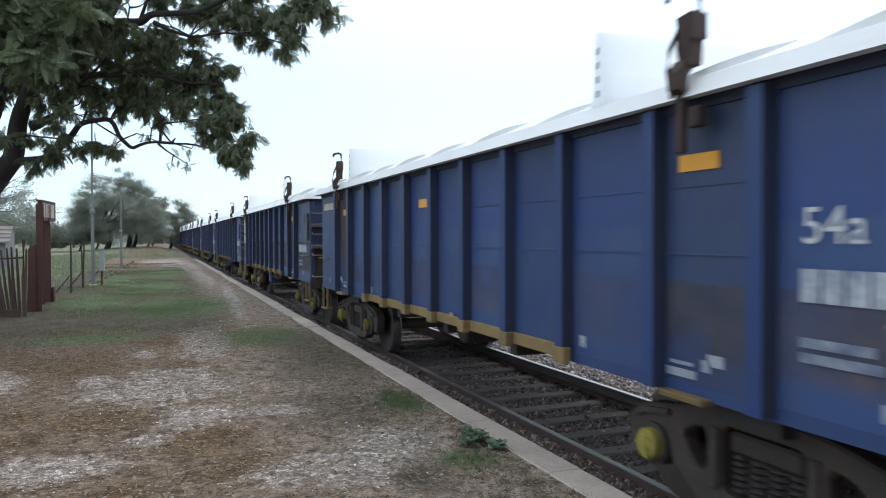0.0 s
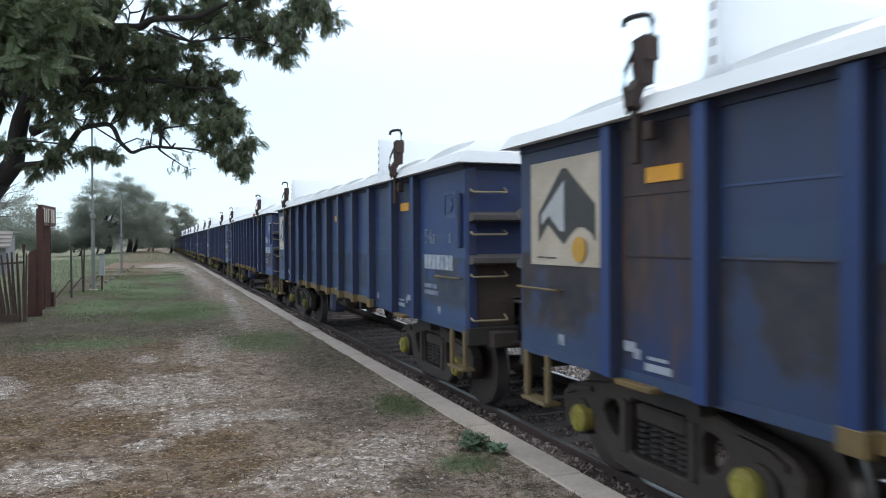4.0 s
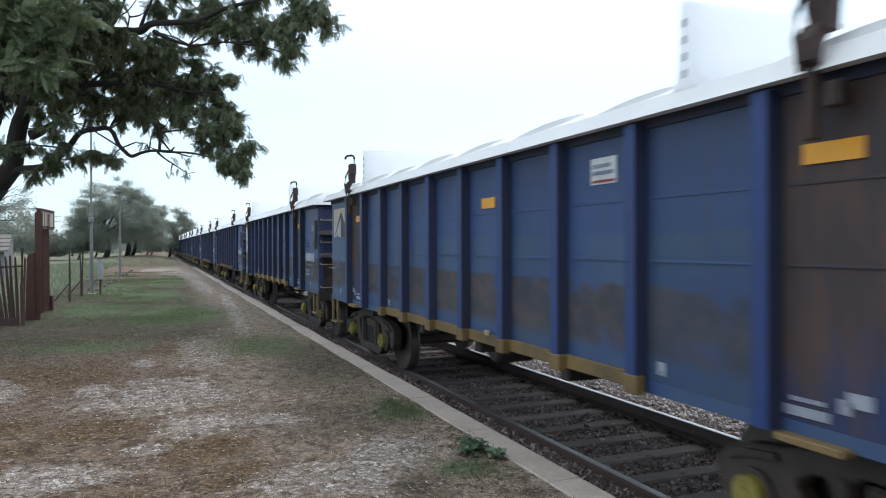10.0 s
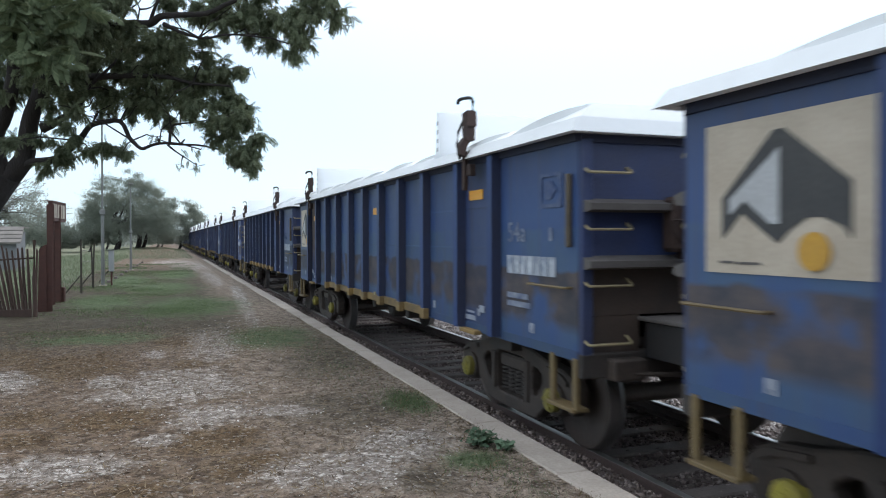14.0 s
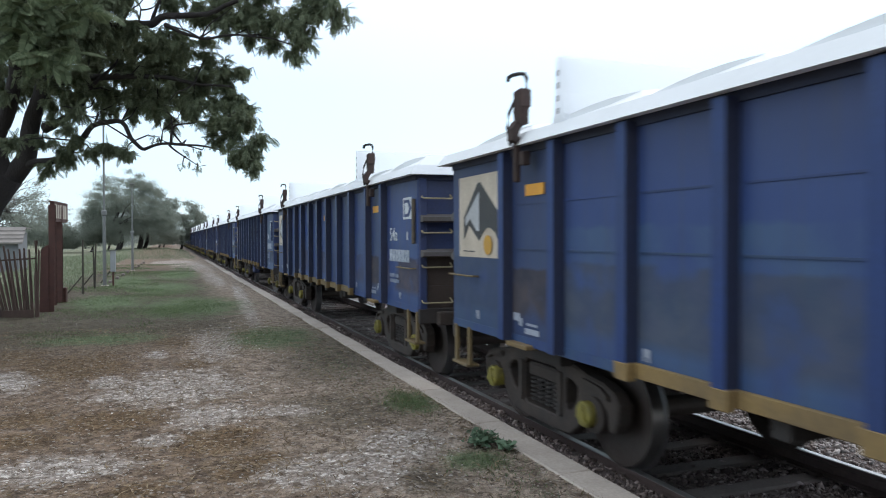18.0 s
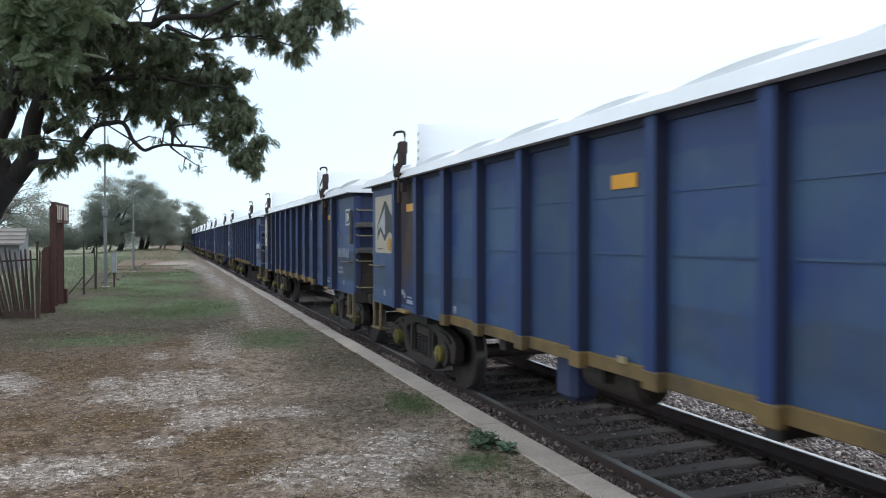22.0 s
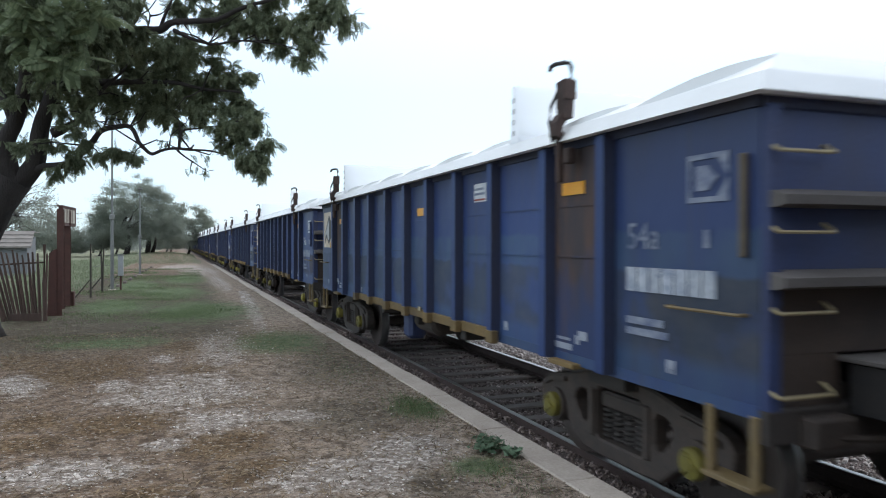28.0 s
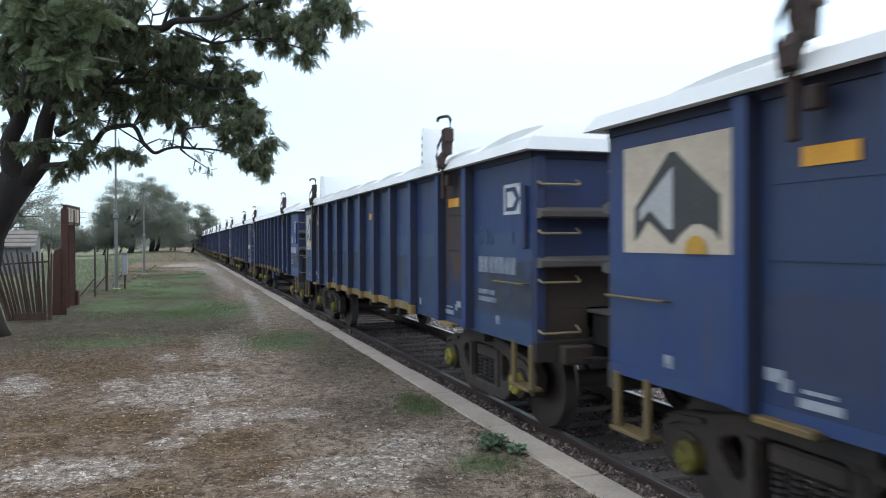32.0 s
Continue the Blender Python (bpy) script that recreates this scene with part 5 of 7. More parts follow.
    if k in MARK_LOST:
        for o in [o for o in w.children if o.name.split(".")[0] in ("diamond_mark", "mark_arrow")]:
            bpy.data.objects.remove(o)
        smear = [(0, 0.02), (0.05, 0), (0.13, 0.03), (0.17, 0.0), (0.18, 0.07), (0.13, 0.13), (0.10, 0.11), (0.04, 0.14), (0.01, 0.09)]
        part("mark_remnant", on_side(flat(smear), 0.58, 2.20, 0.006), M_SMUDGE, w, "white smear left of a painted mark")
    for o in w.children:
        kind = o.name.split(".")[0]
        mat = None
        if kind in ("class_stencil", "stencil_bar"):
            mat = M_GHOST if k in CLASS_GHOST else M_FAINT if k in CLASS_FAINT else None
        elif kind in ("diamond_mark", "mark_arrow") and (k in MARK_GHOST or k == 12):
            mat = M_FAINT if k == 12 else M_GHOST
        elif kind == "number_bar" and k in DIM_NUMBER:
            mat = M_FAINT
        if mat:
            o.material_slots[0].link = "OBJECT"
            o.material_slots[0].material = mat


# ---- scattered small pieces: one mesh from many copies of a small form ----
def many(name, verts, faces, mats, material, label, category, kind="stuff", parent=None):
    """verts: template (v, 3); faces: template rows of equal length; mats: (n, 3, 4) placements."""
    v = np.asarray(verts, float)
    f = np.asarray(faces, int)
    mats = np.asarray(mats, float)
    n = len(mats)
    co = np.einsum("nij,vj->nvi", mats[:, :, :3], v) + mats[:, None, :, 3]
    fa = (f[None] + (np.arange(n) * len(v))[:, None, None]).reshape(-1, f.shape[1])
    me = bpy.data.meshes.new(name)
    me.vertices.add(n * len(v))
    me.vertices.foreach_set("co", co.ravel())
    me.loops.add(fa.size)
    me.loops.foreach_set("vertex_index", fa.ravel())
    me.polygons.add(len(fa))
    me.polygons.foreach_set("loop_start", np.arange(len(fa)) * f.shape[1])
    me.update(calc_edges=True)
    me.validate()
    me.materials.append(material)
    ob = new(name, me)
    if parent is not None:
        ob.parent = parent
        return tagged(ob, label, kind=kind) if label else ob
    return tagged(ob, label, category, kind=kind)


def turns(rng, n, tilt=3.2):
    """n random turns: free about z, leaning by up to tilt."""
    a, b, c = rng.uniform(0, 2 * np.pi, n), rng.uniform(-tilt, tilt, n), rng.uniform(-tilt, tilt, n)
    ca, sa, cb, sb, cc, sc = np.cos(a), np.sin(a), np.cos(b), np.sin(b), np.cos(c), np.sin(c)
    z, o = np.zeros(n), np.ones(n)
    rz = np.stack([np.stack([ca, -sa, z], 1), np.stack([sa, ca, z], 1), np.stack([z, z, o], 1)], 1)
    rx = np.stack([np.stack([o, z, z], 1), np.stack([z, cb, -sb], 1), np.stack([z, sb, cb], 1)], 1)
    ry = np.stack([np.stack([cc, z, sc], 1), np.stack([z, o, z], 1), np.stack([-sc, z, cc], 1)], 1)
    return rz @ rx @ ry


def placed(rot, scale, pos):
    scale = np.asarray(scale, float)
    if scale.ndim == 1:
        scale = np.repeat(scale[:, None], 3, 1)
    return np.concatenate([rot * scale[:, None, :], np.asarray(pos)[:, :, None]], 2)


def island_mix(name, a, b, c, rough=0.85, through_light=0.0, grain=0.0):
    """Three colours spread over the pieces of a joined mesh."""
    m = bpy.data.materials.new(name)
    m.use_nodes = True
    nt, lk = m.node_tree, m.node_tree.links
    bs = nt.nodes["Principled BSDF"]
    bs.inputs["Roughness"].default_value = rough
    bs.inputs["Specular IOR Level"].default_value = 0.25
    geo = nt.nodes.new("ShaderNodeNewGeometry")
    rp = nt.nodes.new("ShaderNodeValToRGB")
    rp.color_ramp.elements[0].color, rp.color_ramp.elements[1].color = (*a, 1), (*c, 1)
    rp.color_ramp.elements.new(0.5).color = (*b, 1)
    lk.new(geo.outputs["Random Per Island"], rp.inputs[0])
    tc = nt.nodes.new("ShaderNodeTexCoord")
    nz = node(nt, "ShaderNodeTexNoise", Scale=1.3, Detail=3.0)
    lk.new(tc.outputs["Object"], nz.inputs["Vector"])
    mx = nt.nodes.new("ShaderNodeMixRGB")
    mx.blend_type, mx.inputs[0].default_value = "OVERLAY", 0.35
    lk.new(rp.outputs[0], mx.inputs[1])
    lk.new(nz.outputs[0], mx.inputs[2])
    lk.new(mx.outputs[0], bs.inputs["Base Color"])
    if through_light:
        tr = nt.nodes.new("ShaderNodeBsdfTranslucent")
        lk.new(mx.outputs[0], tr.inputs["Color"])
        ms = nt.nodes.new("ShaderNodeMixShader")
        ms.inputs[0].default_value = through_light
        lk.new(bs.outputs[0], ms.inputs[1])
        lk.new(tr.outputs[0], ms.inputs[2])
        lk.new(ms.outputs[0], nt.nodes["Material Output"].inputs["Surface"])
    return m


M_LEAF = island_mix("feathery_leaf", (0.090, 0.105, 0.060), (0.145, 0.168, 0.100), (0.225, 0.258, 0.168), 0.75, 0.42)
M_FROND = island_mix("frond_leaf", (0.080, 0.102, 0.052), (0.118, 0.145, 0.078), (0.165, 0.195, 0.110), 0.7, 0.3)
# far leaves are paled and greyed: distance haze put into the colour
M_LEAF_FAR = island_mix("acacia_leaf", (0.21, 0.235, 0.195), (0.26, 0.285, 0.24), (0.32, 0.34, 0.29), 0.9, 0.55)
M_LEAF_THIN = island_mix("thin_acacia_leaf", (0.20, 0.215, 0.185), (0.25, 0.265, 0.23), (0.31, 0.325, 0.28), 0.9, 0.4)
M_TWIG = surface("grey_twig_bark", (0.10, 0.09, 0.085), 0.9, second=(0.06, 0.05, 0.046), scale=6, amount=0.6)
# the furthest bushes, paler still, with more haze mixed into their colour
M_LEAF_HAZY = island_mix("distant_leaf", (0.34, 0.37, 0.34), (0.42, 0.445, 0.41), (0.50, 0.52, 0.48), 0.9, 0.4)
M_BARK = surface("dark_bark", (0.020, 0.016, 0.015), 0.95, second=(0.038, 0.030, 0.027), scale=6, amount=0.7, bump=0.8, bump_dist=0.03, stretch=(1, 1, 0.3))
M_RUSTPOST = surface("red_brown_post", (0.098, 0.040, 0.031), 0.8, second=(0.045, 0.026, 0.023), scale=5, amount=0.6)
M_OLDWOOD = surface("grey_brown_wood", (0.105, 0.066, 0.053), 0.9, second=(0.052, 0.034, 0.029), scale=5, amount=0.7, stretch=(1, 1, 0.2), per_object=0.2)
M_POST = surface("weathered_post_wood", (0.060, 0.052, 0.040), 0.9, second=(0.032, 0.026, 0.021), scale=5, amount=0.7, stretch=(1, 1, 0.2), per_object=0.2)
M_GALV = surface("weathered_pole_steel", (0.20, 0.205, 0.20), 0.6, 0.3, second=(0.18, 0.17, 0.16), scale=4, amount=0.5)
M_PALE = surface("pale_letter_paint", (0.46, 0.41, 0.34), 0.7, second=(0.35, 0.3, 0.24), scale=12, amount=0.6)
M_ROOF = surface("pale_roof_sheet", (0.24, 0.215, 0.195), 0.8, second=(0.11, 0.095, 0.085), scale=2, amount=0.6, per_object=0.12)
M_WALL = surface("whitewashed_wall", (0.36, 0.37, 0.38), 0.9, second=(0.27, 0.27, 0.27), scale=1.5, amount=0.6)
M_GRASS = island_mix("green_grass", (0.065, 0.10, 0.045), (0.125, 0.175, 0.08), (0.21, 0.25, 0.135), 0.9, 0.3)
M_STRAW = island_mix("dry_grass_litter", (0.070, 0.046, 0.026), (0.155, 0.108, 0.062), (0.31, 0.235, 0.15), 0.95)
M_PEBBLE = island_mix("pale_pebble", (0.22, 0.185, 0.16), (0.45, 0.40, 0.365), (0.90, 0.86, 0.82), 0.85)
M_BALLAST_STONE = island_mix("ballast_stone_mix", (0.095, 0.073, 0.068), (0.21, 0.168, 0.158), (0.43, 0.365, 0.345), 0.9)
M_EDGE_STONE = island_mix("brown_edge_stone_mix", (0.12, 0.09, 0.08), (0.26, 0.205, 0.185), (0.50, 0.42, 0.39), 0.9)
M_SHOULDER_STONE = island_mix("clean_ballast_mix", (0.27, 0.235, 0.225), (0.41, 0.365, 0.35), (0.60, 0.545, 0.525), 0.9)
M_WEED = island_mix("weed_leaf", (0.085, 0.135, 0.082), (0.130, 0.195, 0.122), (0.195, 0.265, 0.175), 0.7, 0.25)
M_FIELD = island_mix("pale_field_grass", (0.165, 0.20, 0.125), (0.215, 0.25, 0.16), (0.27, 0.30, 0.205), 0.9, 0.4)


def pinnate_leaf(full=False):
    """A feathery leaf one unit long along x: narrow side leaves in pairs on a drooping stalk; full ones overlap at their bases."""
    v, f = [], []
    n = 11 if full else 9
    for i in range(n):
        x, x1 = 0.06 + 0.86 * i / n, 0.06 + 0.86 * (i + 1.15) / n
        drop, drop1 = -0.26 * x * x, -0.26 * x1 * x1
        ln = 0.27 * math.sin(math.pi * (0.22 + 0.64 * i / (n - 1)))
        for s in (-1, 1):
            k = len(v)
            if full:
                v += [(x, 0, drop), (x + 0.05, s * ln * 0.7, drop - 0.04), (x + 0.13, s * ln, drop - 0.10), (x1 + 0.02, s * 0.02, drop1)]
            else:
                v += [(x - 0.015, 0, drop), (x + 0.045, s * ln * 0.6, drop - 0.03), (x + 0.12, s * ln, drop - 0.09), (x1 - 0.025, s * ln * 0.16, drop1)]
            f.append((k, k + 1, k + 2, k + 3))
    return np.array(v), np.array(f)


def drooping(rng, out, droop):
    """Turns whose x axis runs along out, bent down by droop."""
    d = out + np.stack([np.zeros(len(out)), np.zeros(len(out)), -droop], 1)
    d /= np.linalg.norm(d, axis=1)[:, None]
    r = rng.normal(size=d.shape) * 0.8 + np.array([0, -0.35, 0.5])
    y = np.cross(r, d)
    y /= np.linalg.norm(y, axis=1)[:, None]
    z = np.cross(d, y)
    return np.stack([d, y, z], 2)


def limb_mesh(bm, pts, r0, r1, seg=7):
    """A tapering limb through the points, with small bends between them."""
    p = [Vector(q) for q in pts]
    fine = []
    for i in range(len(p) - 1):
        a, b = p[max(i - 1, 0)], p[min(i + 2, len(p) - 1)]
        for k in range(4):
            u = k / 4
            q = 0.5 * ((2 * p[i]) + (p[i + 1] - a) * u + (2 * a - 5 * p[i] + 4 * p[i + 1] - b) * u * u + (3 * p[i] - a - 3 * p[i + 1] + b) * u ** 3)
            fine.append(q + min(0.05, 4 * r0) * 0.7 * Vector((noise.noise(q * 3), noise.noise(q * 3 + Vector((9, 0, 0))), noise.noise(q * 3 + Vector((0, 9, 0))))))
    fine.append(p[-1])
    n = len(fine)
    rod(bm, fine, [r0 + (r1 - r0) * (i / (n - 1)) ** 0.55 for i in range(n)], seg, taper=1)


# ---- the shade tree by the fence ----
LOW_SPRAYS = [(0.69, 12.55, 3.53, 0.27), (0.96, 12.36, 3.37, 0.32), (1.18, 12.2, 3.11, 0.32), (1.31, 12.1, 2.81, 0.21), (1.14, 12.23, 3.6, 0.24), (1.4, 12.04, 3.25, 0.18), (0.78, 12.49, 3.23, 0.16), (1.05, 12.3, 2.92, 0.19), (-1.18, 13.8, 3.11, 0.21), (-0.93, 13.64, 3.2, 0.24), (-0.69, 13.48, 3.09, 0.17), (-1.69, 14.12, 3.13, 0.3), (-1.95, 14.28, 2.92, 0.19), (-1.43, 13.96, 3.38, 0.24), (0.45, 12.71, 3.05, 0.08), (0.45, 12.71, 2.8, 0.07), (0.22, 12.87, 2.86, 0.06), (-0.16, 13.13, 3.32, 0.1)]
MID_SPRAYS = [(-0.6, 13.92, 5.04, 0.36), (-0.25, 13.69, 4.91, 0.41), (0.05, 13.5, 4.79, 0.41), (-0.35, 13.76, 4.39, 0.48), (0.14, 13.44, 4.36, 0.46), (0.53, 13.18, 4.44, 0.4), (0.43, 13.24, 4.03, 0.34), (0.91, 12.92, 4.41, 0.33), (1.19, 12.73, 4.44, 0.22), (1, 12.86, 4.05, 0.28), (1.28, 12.67, 3.83, 0.16), (-0.75, 14.01, 4.63, 0.36), (-0.96, 14.14, 4.22, 0.31), (-0.56, 13.88, 3.98, 0.36), (-0.16, 13.63, 3.91, 0.29), (0.04, 13.5, 3.69, 0.17), (-1.32, 14.36, 4.34, 0.37), (-1.26, 14.33, 4.88, 0.43)]
TOP_SPRAYS = [(0.05, 13, 5.52, 0.28), (0.52, 12.68, 5.33, 0.33), (0.88, 12.42, 5.19, 0.38), (1.24, 12.17, 5.25, 0.37), (1.59, 11.91, 5.11, 0.41), (1.93, 11.66, 4.98, 0.35), (2.18, 11.46, 5.14, 0.35), (2.51, 11.4, 5.15, 0.25), (1.89, 11.69, 4.56, 0.2), (2.01, 11.59, 4.78, 0.25), (1.59, 11.91, 4.78, 0.21), (1.24, 12.17, 4.86, 0.16), (2.65, 11.4, 4.98, 0.12), (0.8, 12.49, 5.59, 0.32), (1.42, 12.04, 5.52, 0.31), (2.06, 11.56, 5.44, 0.3), (0.29, 12.84, 5.85, 0.33), (2.41, 11.4, 5.38, 0.25)]
LEFT_SPRAYS = [(-2.33, 12.5, 5.09, 0.38), (-2.01, 12.5, 5.03, 0.43), (-1.68, 12.5, 4.88, 0.49), (-1.35, 12.5, 5.09, 0.43), (-1.03, 12.8, 5.21, 0.44), (-1.85, 12.5, 4.5, 0.32), (-1.52, 12.5, 4.62, 0.32), (-2.25, 12.5, 4.73, 0.32), (-2.41, 12.5, 4.36, 0.19), (-2.41, 12.5, 4.18, 0.13), (-2.19, 12.5, 3.11, 0.16), (-2.41, 12.5, 4.59, 0.32), (-1.32, 12.5, 3.61, 0.19), (-0.72, 12.8, 5.43, 0.33), (-2.08, 12.5, 5.47, 0.43), (-1.47, 12.5, 5.54, 0.43), (-0.85, 12.8, 5.75, 0.44), (-1.17, 12.8, 4.86, 0.33)]
BOUGHS = {
    "stem_left": [(-2.68, 14.8, 2.7), (-2.81, 14.7, 3.26), (-2.67, 14.6, 3.67), (-2.46, 14.4, 4.28), (-2.39, 14.1, 4.73), (-2.23, 13.6, 5.12), (-1.99, 13.2, 5.52), (-1.74, 13, 5.86)],
    "stem_right": [(-2.68, 14.8, 2.7), (-2.36, 14.7, 3.03), (-2.21, 14.5, 3.68), (-2.01, 14.3, 4.24), (-1.88, 14.1, 4.52), (-1.38, 13.6, 4.95), (-0.75, 13.2, 5.13), (-0.23, 12.9, 5.14), (0, 12.7, 5.23), (0.6, 12.3, 5.22), (1.17, 11.9, 5.42), (1.81, 11.5, 5.52), (2.32, 11.2, 5.60)],
    "low": [(-2.43, 14.7, 2.95), (-1.81, 14.3, 3.04), (-1.45, 14.1, 3.34), (-1.19, 13.9, 3.59), (-0.74, 13.6, 3.62), (-0.54, 13.4, 3.29), (-0.37, 13.3, 3.13), (-0.11, 13.1, 3.23), (0.22, 12.9, 3.21), (0.69, 12.6, 3.12), (1.15, 12.4, 2.99)],
    "low2": [(0.06, 13, 3.22), (0.08, 13, 3.47), (0.23, 12.9, 3.53), (0.46, 12.8, 3.55), (0.92, 12.5, 3.63)],
    "low3": [(0.03, 13, 3.21), (0.27, 12.9, 3.01), (0.46, 12.8, 2.86)],
    "left": [(-2.67, 14.6, 3.67), (-2.78, 14.6, 4.09), (-2.93, 14.7, 4.46), (-3.23, 14.8, 4.83)],
    "mid": [(-1.94, 14.2, 4.38), (-1.28, 13.9, 4.39), (-0.68, 13.6, 4.39), (-0.15, 13.3, 4.37), (0.42, 12.9, 4.22), (0.98, 12.5, 4.13)],
    "mid2": [(-2, 14.4, 3.57), (-1.69, 14.2, 3.71), (-1.43, 14, 3.85), (-1.22, 13.8, 4.19), (-0.82, 13.5, 4.57)],
    "up2": [(-0.75, 13.2, 5.13), (-0.56, 13.1, 5.39), (-0.46, 13, 5.77)],
    "up3": [(-0.23, 12.9, 5.14), (-0.13, 12.8, 5.44), (0.01, 12.7, 5.77)],
    "up4": [(0, 12.7, 5.09), (0.5, 12.3, 4.83), (1.21, 11.9, 4.84), (1.83, 11.6, 4.67)],
}


def shade_tree():
    tree = thing("shade_tree", (-2.99, 15.05, -0.05), "spreading tree with feathery green leaves and dark forked trunk", "tree")
    off = Vector((-2.99, 15.05, -0.05))
    bm = bmesh.new()
    rod(bm, [Vector(q) - off for q in ((-3.28, 15.1, -0.1), (-3.27, 15.05, 0.15), (-3.29, 15.0, 0.5), (-3.28, 15.0, 1.1), (-3.2, 15.0, 1.75), (-2.98, 14.9, 2.3), (-2.68, 14.8, 2.78))], [0.44, 0.32, 0.26, 0.25, 0.26, 0.28, 0.30], 14, taper=1)
    part("trunk", bm, M_BARK, tree, "dark rough tree trunk", smooth=True)
    size = {"stem_left": (0.22, 0.05), "stem_right": (0.22, 0.010), "low": (0.085, 0.010), "low2": (0.03, 0.008), "low3": (0.022, 0.006), "left": (0.10, 0.03), "mid": (0.10, 0.015), "mid2": (0.10, 0.02), "up2": (0.05, 0.015), "up3": (0.045, 0.012), "up4": (0.04, 0.008)}
    for key, pts in BOUGHS.items():
        bm = bmesh.new()
        limb_mesh(bm, [Vector(q) - off for q in pts], *size[key], seg=9)
        part("limb", bm, M_BARK, tree, smooth=True)
    # large fronds that hang out towards the platform
    rng = np.random.default_rng(77)
    v, f = pinnate_leaf(True)
    mats = []
    for c in [(-1.59, 11.6, 4.79), (-1.8, 11.6, 4.54), (-1.38, 11.6, 4.58), (-1.66, 11.6, 4.26), (-1.42, 11.6, 4.23), (-1.94, 11.6, 4.8), (-1.16, 11.6, 4.88)]:
        n = 17
        a = rng.uniform(0, 2 * np.pi, n)
        out = np.stack([np.cos(a), 0.35 * rng.normal(size=n) - 0.25, np.sin(a) * 0.6 + 0.1], 1)
        ln = rng.uniform(0.26, 0.46, n)
        pos = np.array(c) + rng.normal(size=(n, 3)) * 0.08 - np.array(off)
        mats.append(placed(drooping(rng, out, rng.uniform(0.1, 0.8, n)), np.stack([ln, ln * 0.95, ln], 1), pos))
    many("frond_crown", v, f, np.concatenate(mats), M_FROND, "long lighter green fronds", "", "", tree)
    rnd = random.Random(31)
    for _ in range(34):
        key = rnd.choice(("low", "mid2", "mid", "up4", "low", "stem_right"))
        pts = BOUGHS[key]
        i = rnd.randrange(1, len(pts) - 1)
        a = Vector(pts[i])
        way = Vector((rnd.uniform(-0.5, 0.9), rnd.uniform(-0.5, 0.5), rnd.uniform(-0.25, 0.9))).normalized()
        ln = rnd.uniform(0.35, 0.8)
        kink = Vector((rnd.uniform(-0.09, 0.09), rnd.uniform(-0.05, 0.05), rnd.uniform(-0.09, 0.09)))
        bm = bmesh.new()
        rod(bm, [a - off, a + way * ln * 0.35 + kink - off, a + way * ln * 0.7 - kink * 0.6 - off, a + way * ln + Vector((0, 0, -0.08)) - off], [0.014, 0.011, 0.008, 0.004], 5, taper=1)
        part("twig", bm, M_BARK, tree)
    # bare twig forks in the gap under the top of the crown
    for fork in ([(-0.72, 13.2, 5.16), (-0.62, 13.3, 5.4), (-0.66, 13.4, 5.8)], [(-0.62, 13.3, 5.4), (-0.42, 13.4, 5.6), (-0.25, 13.4, 5.85)],
                 [(-0.45, 13.0, 5.14), (-0.4, 13.2, 5.42), (-0.52, 13.4, 5.7)], [(-0.4, 13.2, 5.42), (-0.2, 13.3, 5.55), (-0.1, 13.4, 5.8)],
                 [(0.6, 12.3, 5.22), (0.74, 12.4, 5.45), (0.7, 12.5, 5.8)], [(0.74, 12.4, 5.45), (0.95, 12.4, 5.5), (1.1, 12.4, 5.72)]):
        bm = bmesh.new()
        limb_mesh(bm, [Vector(q) - off for q in fork], 0.022, 0.006, seg=6)
        part("twig", bm, M_BARK, tree)
    rng = np.random.default_rng(5)
    v, f = pinnate_leaf()
    limb_pts = np.array([q for pts in BOUGHS.values() for q in pts])
    inner = [(-2.03, 13.4, 4.31, 0.28), (-1.66, 13.6, 4.17, 0.34), (-1.38, 13.5, 4.42, 0.33), (-2.13, 13.2, 4.55, 0.27), (-1.83, 14.0, 3.88, 0.24), (-2.57, 14.2, 4.08, 0.2), (-1.58, 14.0, 3.53, 0.23), (-2.05, 14.4, 3.35, 0.21), (-2.84, 14.9, 3.71, 0.16), (-1.04, 13.9, 3.85, 0.13), (-2.46, 14.7, 4.36, 0.26), (-2.52, 14.7, 4.06, 0.2), (-2.13, 14.7, 4.5, 0.26), (-2.0, 14.6, 4.25, 0.22), (-1.29, 13.8, 4.15, 0.26)]
